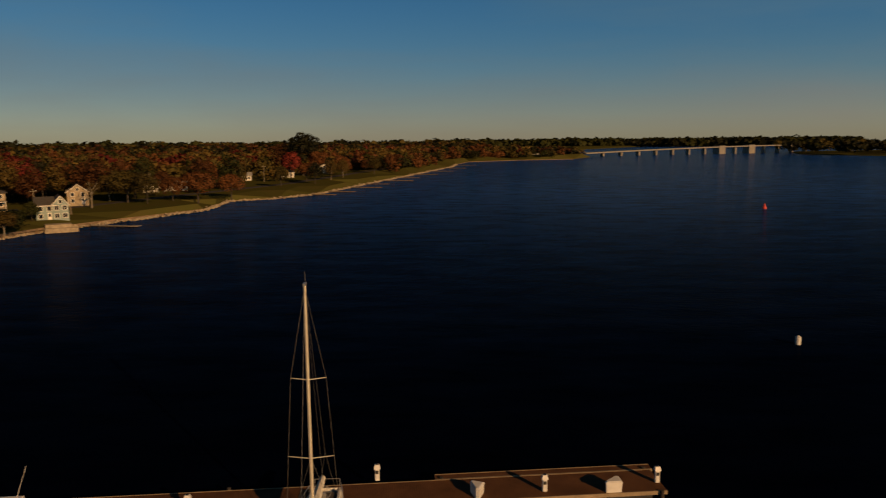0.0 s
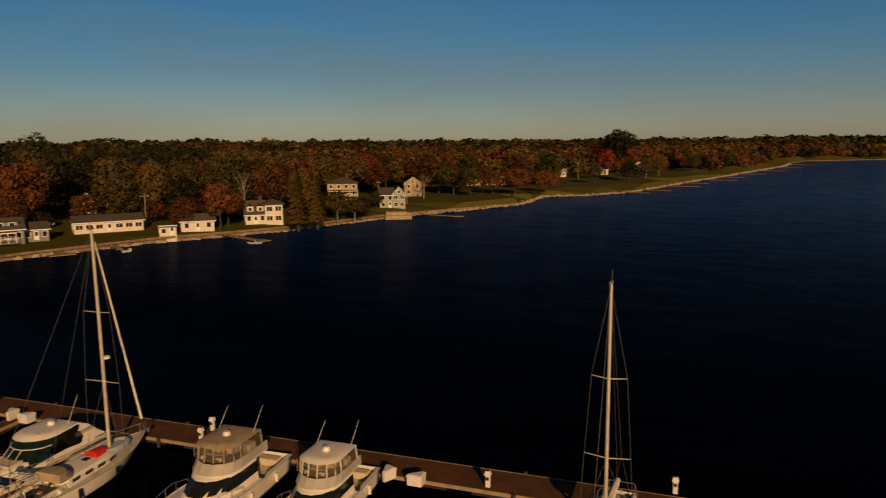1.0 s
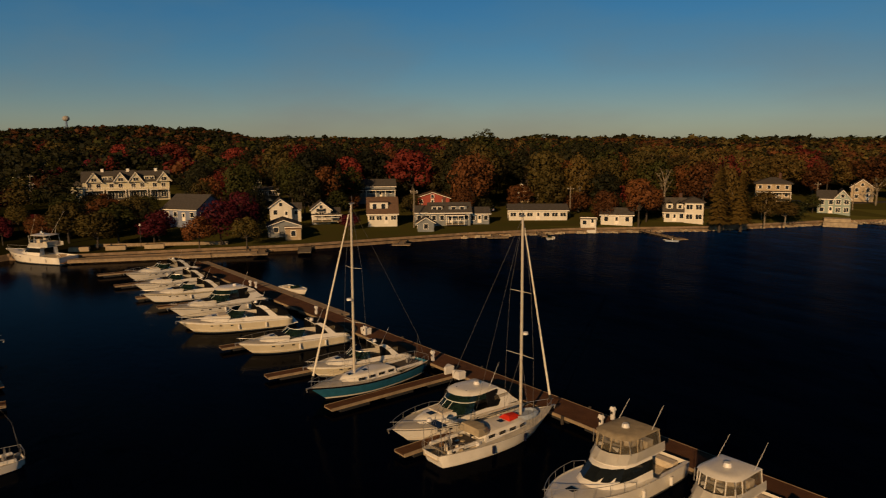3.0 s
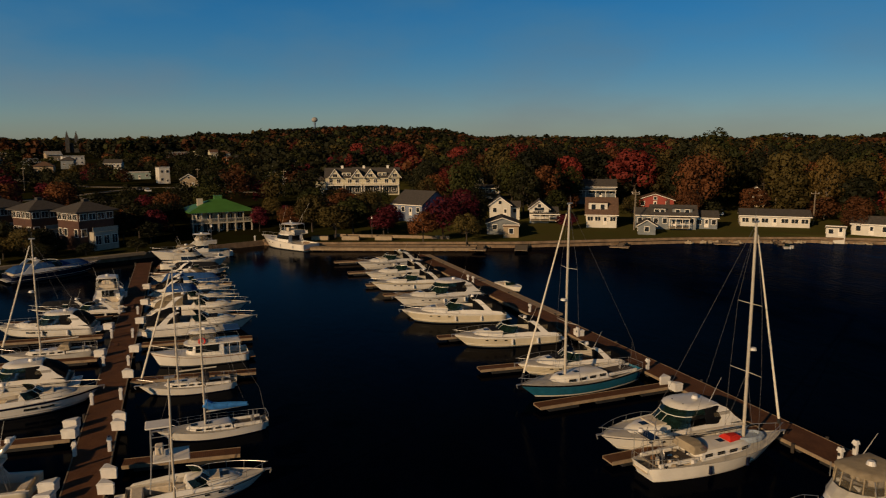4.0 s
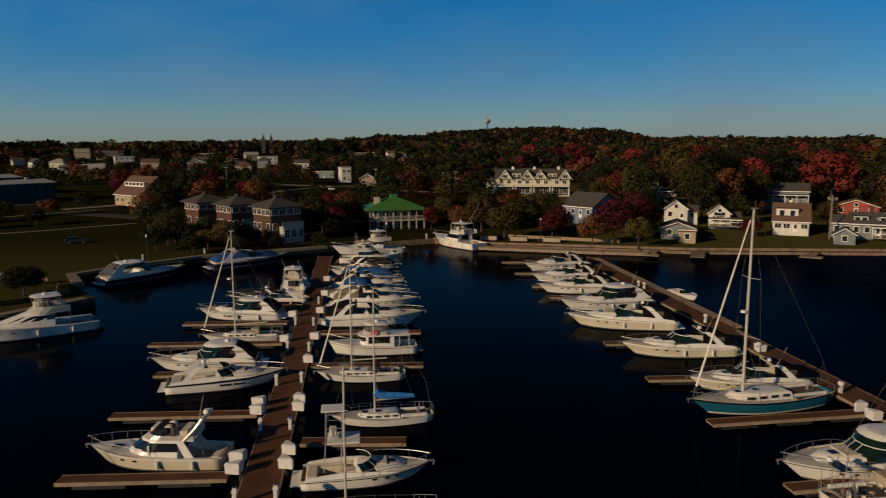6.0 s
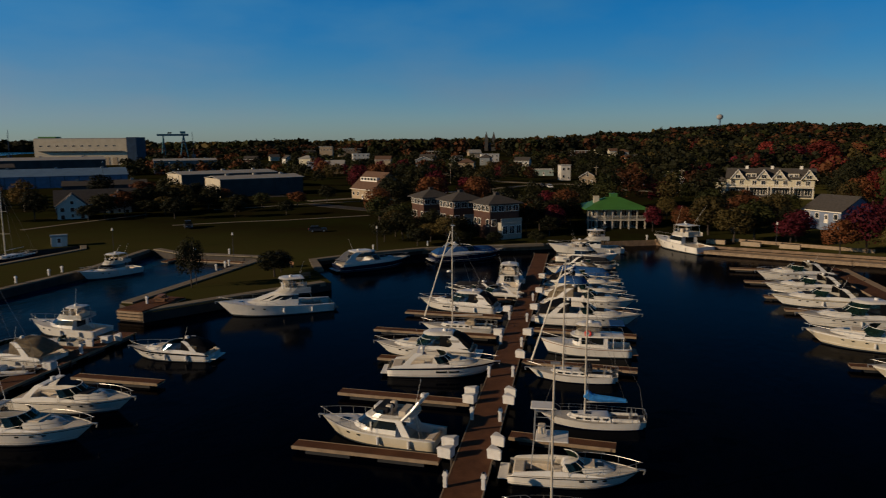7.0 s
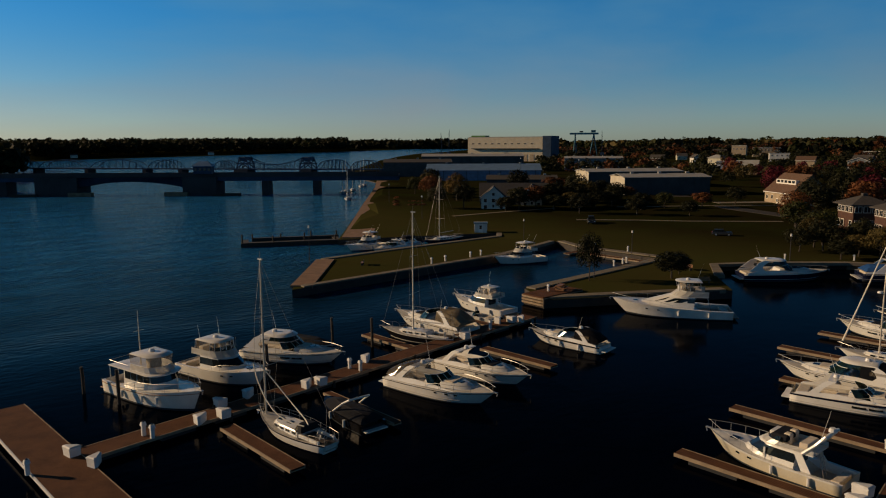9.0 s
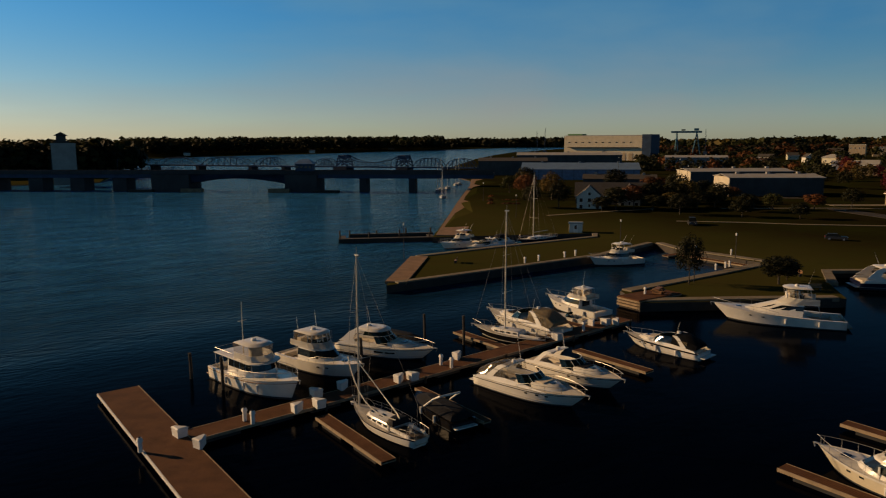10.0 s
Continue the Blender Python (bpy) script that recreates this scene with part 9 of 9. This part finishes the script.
for y0, L in ((322, 12), (340, 14), (372, 18), (402, 14), (436, 20), (470, 16), (520, 18), (575, 20), (640, 20), (720, 22)):
    jetty(shore_x(y0) - 1, y0, shore_x(y0) + L, y0 - 4, 1.6, "small jetty on the far shore")
runabout(-108.5, 131.4, 20, 3.2, "small grey dinghy at the jetty end", INFLATABLE)
runabout(-127.0, 110.6, -60, 4.2, "small pale rowing boat at the jetty", GEL)


def utility_pole(x, y, h):
    e = thing("utility_pole", "weathered wooden utility pole with a crossbar", "utility pole", x, y, ground_z(x, y) - 0.2, 55, "utility poles")
    bm = bmesh.new()
    tube(bm, [(0, 0, 0), (0.05, 0, h)], 0.17, 7, 0.12)
    part("pole", bm, PALEBARK, e)
    part("crossbar", boxed(0.05, 0, h - 0.7, 2.0, 0.12, 0.14), PALEBARK, e)
    for sg in (-0.8, 0.8):
        part("insulator", boxed(0.05 + sg, 0, h - 0.55, 0.1, 0.1, 0.2), PLASTIC, e)
    return e


for x, y, h in ((-154.0, 89.4, 10.0), (-160.0, 93.0, 9.0), (-165.0, 138.4, 9.5), (-147.4, 135.5, 8.8), (-329, 19.5, 12), (-120.6, 210, 8), (-112.0, 214, 8), (-123, 300, 9), (-95, 380, 9), (-300, -20, 10), (-330, -90, 10), (-270, 12, 10)):
    utility_pole(x, y, h)


def car(x, y, rz, mat, label, big=False):
    """A parked car: body, glazed cabin, wheels."""
    e = thing("car", label, "car", x, y, ground_z(x, y), rz, "parked cars")
    L, W = (5.0, 1.95) if big else (4.5, 1.8)
    h1, h2 = (1.05, 1.85) if big else (0.9, 1.45)
    part("body", prism(bmesh.new(), [(-L / 2, -W / 2), (L / 2, -W / 2), (L / 2, W / 2), (-L / 2, W / 2)], 0.35, h1, top=[(-L / 2 + 0.1, -W / 2 + 0.06), (L / 2 - 0.25, -W / 2 + 0.06), (L / 2 - 0.25, W / 2 - 0.06), (-L / 2 + 0.1, W / 2 - 0.06)]), mat, e)
    part("cabin", prism(bmesh.new(), [(-L / 2 + 0.2, -W / 2 + 0.08), (L * 0.2, -W / 2 + 0.08), (L * 0.2, W / 2 - 0.08), (-L / 2 + 0.2, W / 2 - 0.08)], h1, h2 - 0.06, top=[(-L / 2 + 0.55, -W / 2 + 0.25), (L * 0.05, -W / 2 + 0.25), (L * 0.05, W / 2 - 0.25), (-L / 2 + 0.55, W / 2 - 0.25)]), GLASS, e)
    part("roof", boxed(-L * 0.175 + 0.05, 0, h2 - 0.02, L * 0.52 - 0.4, W - 0.5, 0.07, bevel=0.03), mat, e)
    for px in (-L * 0.31, L * 0.31):
        for sg in (-1, 1):
            bm = bmesh.new()
            tube(bm, [(px, sg * (W / 2 - 0.2), 0.34), (px, sg * (W / 2 + 0.01), 0.34)], 0.34, 12)
            w = part("wheel", bm, RUBBER, e)
            bm = bmesh.new()
            tube(bm, [(px, sg * (W / 2 + 0.012), 0.34), (px, sg * (W / 2 + 0.03), 0.34)], 0.2, 8)
            part("rim", bm, STEEL, w)
    for sg in (-1, 1):
        part("headlight", boxed(L / 2 - 0.12, sg * (W / 2 - 0.3), 0.72, 0.1, 0.34, 0.14), PLASTIC, e)
        part("tail_light", boxed(-L / 2 + 0.02, sg * (W / 2 - 0.25), 0.78, 0.06, 0.26, 0.14), REDRING, e)
    return e


car(-155.0, -111.0, 40, CARPAINT, "dark estate car parked on the park lawn", True)
car(-157.4, -76.4, 120, CARPAINT, "dark car parked beside the park path")
car(-172, 126.3, 150, WHITECAR, "white van parked behind the ranch house", True)
car(-182.8, 107.6, 60, REDWALL, "red car parked beside the red house")
for x, y, r, m, lab in ((-128.6, 214, 60, CARPAINT, "dark car parked below the hip-roofed house"), (-190, -30, 40, CARPAINT, "dark car parked behind the brick pavilions"), (-258, -158, 44, WHITECAR, "white car parked by the warehouse"),
                        (-262, -152, 44, CARPAINT, "dark car parked by the warehouse"), (-310, -40, 20, WHITECAR, "white car parked in the town street"), (-318, -44, 20, CARPAINT, "dark car parked in the town street")):
    car(x, y, r, m, lab)


def bare_tree(x, y, h, seed_):
    """A pale tree that has dropped its leaves: trunk, limbs and twigs."""
    r_ = random.Random(seed_)
    e = thing("bare_tree", "pale bare tree with forking branches", "tree", x, y, ground_z(x, y) - 0.2, 0, "bare trees")
    bm = bmesh.new()
    tube(bm, [(0, 0, 0), (0.2, 0, h * 0.4), (0.1, 0.1, h * 0.7)], 0.26, 7, 0.14)
    for k in range(9):
        a = r_.uniform(0, 6.28)
        z = h * r_.uniform(0.3, 0.7)
        o = r_.uniform(1.2, 2.6)
        p = Vector((o * math.cos(a), o * math.sin(a), z + h * 0.3))
        tube(bm, [(0.1, 0, z), p * 0.5 + Vector((0, 0, z * 0.5 + 0.2)), p], 0.12, 5, 0.03)
        for q in range(3):
            d = Vector((r_.uniform(-1, 1), r_.uniform(-1, 1), r_.uniform(0.3, 1.4)))
            tube(bm, [p * 0.75 + Vector((0, 0, z * 0.25)), p * 0.9 + d * 1.1], 0.05, 4, 0.015)
    part("trunk", bm, PALEBARK, e)
    bm = bmesh.new()
    crown_mesh(bm, r_, [(0, 0, h * 0.8, h * 0.25, 0.8), (0.5, 0.5, h * 0.6, h * 0.2, 0.7)], 0.25, 130)
    part("last_leaves", bm, FOLIAGE["gold"], e)
    return e


for x, y, h, k in ((-158, 149.5, 14, 1), (-182, 153, 15, 2), (-176, 158, 13, 3), (-150, 150, 12, 4), (-140, 165, 13, 5), (-114.5, 232, 9, 6)):
    bare_tree(x, y, h, k)


# ---- quay, wharf and park furniture ----
def timber_wharf(x, y, rz, w, d, z1, courses, label):
    """A crib wharf: stacked pale timbers in front, boards on top."""
    e = thing("timber_wharf", label, "wharf", x, y, 0, rz)
    part("core", boxed(0, 0, z1 / 2 - 0.6, w - 0.3, d - 0.3, z1 + 1.0), PILE, e)
    part("decking", boxed(0, 0, z1 + 0.02, w, d, 0.16), BOARDS, e)
    for k in range(courses):
        z = z1 - 0.2 - k * 0.42
        for sg in (-1, 1):
            part("timber", boxed(0, sg * (d / 2 - 0.02), z, w + 0.1, 0.24, 0.26), EDGE, e)
            part("timber", boxed(sg * (w / 2 - 0.02), 0, z, 0.24, d - 0.3, 0.26), EDGE, e)
    return e


timber_wharf(-80.4, -64.0, 178, 8.6, 3.9, 1.45, 3, "pale timber crib wharf at the end of the spit")
for x, y, rz, L in ((-152.2, 12.0, 72, 26), (-144.4, 36.6, 74, 9)):
    e = thing("quay_boardwalk", "pale timber boardwalk along the quay wall", "boardwalk", x, y, 0.75, rz, "quay boardwalks")
    part("decking", boxed(L / 2, 0, 0, L, 2.6, 0.16), EDGE, e)
    part("fascia", boxed(L / 2, -1.3, -0.3, L, 0.1, 0.4), EDGE, e)
    for k in range(int(L / 2.2)):
        bm = bmesh.new()
        tube(bm, [(k * 2.2 + 0.5, -1.15, -2.2), (k * 2.2 + 0.5, -1.15, 0.1)], 0.13, 6)
        part("post", bm, PILE, e)
for x, y in ((-158.5, 14.5), (-156.5, 21.0), (-154.4, 28.0)):
    e = thing("planter", "long pale timber planter on the quay", "planter", x, y, 1.35, 72, "quay planters")
    part("box", boxed(0, 0, 0.45, 3.8, 1.2, 0.9, bevel=0.05), TANWALL, e)
    part("soil", boxed(0, 0, 0.92, 3.4, 0.9, 0.06), PILE, e)


strip("quay_lawn_wall", [(-163.5, 18), (-158.2, 30), (-152.5, 42.5)], 0.5, 1.95, EDGE, "low pale timber retaining wall of the quay lawn", 0.9, category="wall")


def lamp(x, y, h, label="slim park lamp with a pale head"):
    e = thing("park_lamp", label, "lamp post", x, y, ground_z(x, y), 0, "park lamps")
    bm = bmesh.new()
    tube(bm, [(0, 0, 0), (0, 0, h)], 0.07, 6, 0.05)
    part("pole", bm, GREYCONC, e)
    bm = bmesh.new()
    tube(bm, [(0, 0, h), (0, 0, h + 0.1), (0, 0, h + 0.45)], 0.2, 8, 0.12)
    part("lantern", bm, PLASTIC, e)


for x, y, h in ((-112, -97, 5.5), (-69, -111, 6.5), (-94, -66.5, 5.5), (-118, -75, 4.5), (-152, -8, 4.5), (-156, 8, 4.5), (-158, 26, 4.5), (-134, -52, 4.5), (-130, -150, 6), (-150, -190, 6), (-240, -175, 10), (-255, -190, 12), (-265, -232, 12), (-300, -160, 11), (-330, -230, 12)):
    lamp(x, y, h)
for x, y in ((-84, -94.4), (-87.5, -94.6), (-94, -94.6), (-97, -94.8), (-105, -70.2), (-108, -70.4), (-109.5, -70.6), (-121.3, -78), (-121.5, -86), (-80, -64.5), (-141, -43.5), (-133, -52.5), (-155, -10), (-160.5, 0.5)):
    copy_thing(PED, pose(x, y, 1.45, 0, 0, 10))
for x, y, rz, L in ((-118.2, -73, 268, 15), (-115.5, -88.6, 178, 12)):
    finger(x, y, rz, L, 1.5, "pale floating dock inside the basin")
e = thing("picnic_table", "wooden picnic table on the wharf", "picnic table", -82.0, -63.8, 1.55, 20)
part("top", boxed(0, 0, 0.74, 1.8, 0.8, 0.08), TEAKWOOD, e)
for sg in (-1, 1):
    part("bench", boxed(0, sg * 0.7, 0.44, 1.8, 0.28, 0.06), TEAKWOOD, e)
    part("leg_frame", boxed(sg * 0.6, 0, 0.35, 0.1, 1.3, 0.7), TEAKWOOD, e)
for x, y, rz in ((-103, -52.4, 140), (-112, -60, 60), (-75, -103, 50)):
    e = thing("park_bench", "plain brown park bench on grass", "bench", x, y, ground_z(x, y), rz, "park benches")
    part("seat", boxed(0, 0, 0.45, 1.8, 0.45, 0.07), TEAKWOOD, e)
    part("backrest", boxed(0, 0.24, 0.75, 1.8, 0.06, 0.45), TEAKWOOD, e)
    for sg in (-0.7, 0.7):
        part("leg", boxed(sg, 0, 0.2, 0.08, 0.42, 0.42), RUBBER, e)


for x, y, rz in ((-148, -184, 50), (-156, -194, 50), (-166, -206, 50), (-152, -178, 140), (-160, -188, 140)):
    e = thing("planting_bed", "low brick bed of rust-brown shrubs beside the promenade", "planter", x, y, 1.55, rz, "promenade beds")
    part("kerb", boxed(0, 0, 0.2, 7.0, 3.0, 0.4, bevel=0.05), PAVER, e)
    part("soil", boxed(0, 0, 0.42, 6.5, 2.5, 0.06), PILE, e)
    bm = bmesh.new()
    crown_mesh(bm, random.Random(int(-x)), [(-2.2, 0, 0.8, 0.9, 0.7), (-0.6, 0.3, 0.9, 1.0, 0.7), (1.0, -0.2, 0.8, 0.9, 0.7), (2.4, 0.1, 0.9, 0.9, 0.7)], 0.24, 420)
    part("shrubs", bm, FOLIAGE["rust"], e)
# masts and shelters beyond the park
for x, y, h in ((-200, -262, 13), (-206, -268, 15), (-214, -274, 12), (-240, -300, 14), (-232, -292, 13)):
    sailboat(x + 12, y - 10, 50, 9.0, h, 0.5, "white sloop moored in the far yacht basin", GEL, None, NAVY, None, False, None, 2, stays=False, boom=False, wheel=False, group="far sailing boats")
for x, y, h, ax in ((-473, -515.7, 30, 2.6), (-478, -511, 33, -2.4), (-574, -401, 31, 5.5)):
    e = thing("lattice_crane", "thin slanting crane jib above the shipyard", "crane", x, y, 2, 30)
    bm = bmesh.new()
    tube(bm, [(0, 0, 0), (ax * 0.3, 0, h * 0.5), (ax, 0, h)], 0.32, 4, 0.16)
    part("jib", bm, BRIDGESTEEL, e)
    bm = bmesh.new()
    tube(bm, [(0, 0, h * 0.5), (-ax * 0.5, 0, h * 0.8), (ax, 0, h)], 0.1, 4)
    part("stay", bm, BRIDGESTEEL, e)
    part("cab", boxed(0, 0, h * 0.3, 3, 3, 3), BRIDGESTEEL, e)
# shrubs and low trees that fill the gardens
rs = random.Random(77)
for _ in range(46):
    az = rs.uniform(36, 90)
    r = rs.uniform(172, 205)
    x, y = polar(az, r)
    if x > shore_x(y) - 9 if y > 3 else x > -166:
        continue
    if not clear_of(x, y, [(a, b, 7.5) for a, b, c in SPOTS]):
        continue
    tree(x, y, rs.uniform(2.2, 6.5), rs.choice(["dark", "rust", "green", "olive", "crimson", "dark"]), rs.uniform(2.5, 5.5))
for key, ob in KINDS.items():
    if key not in USED:
        for ch in list(ob.children):
            bpy.data.objects.remove(ch)
        bpy.data.objects.remove(ob)
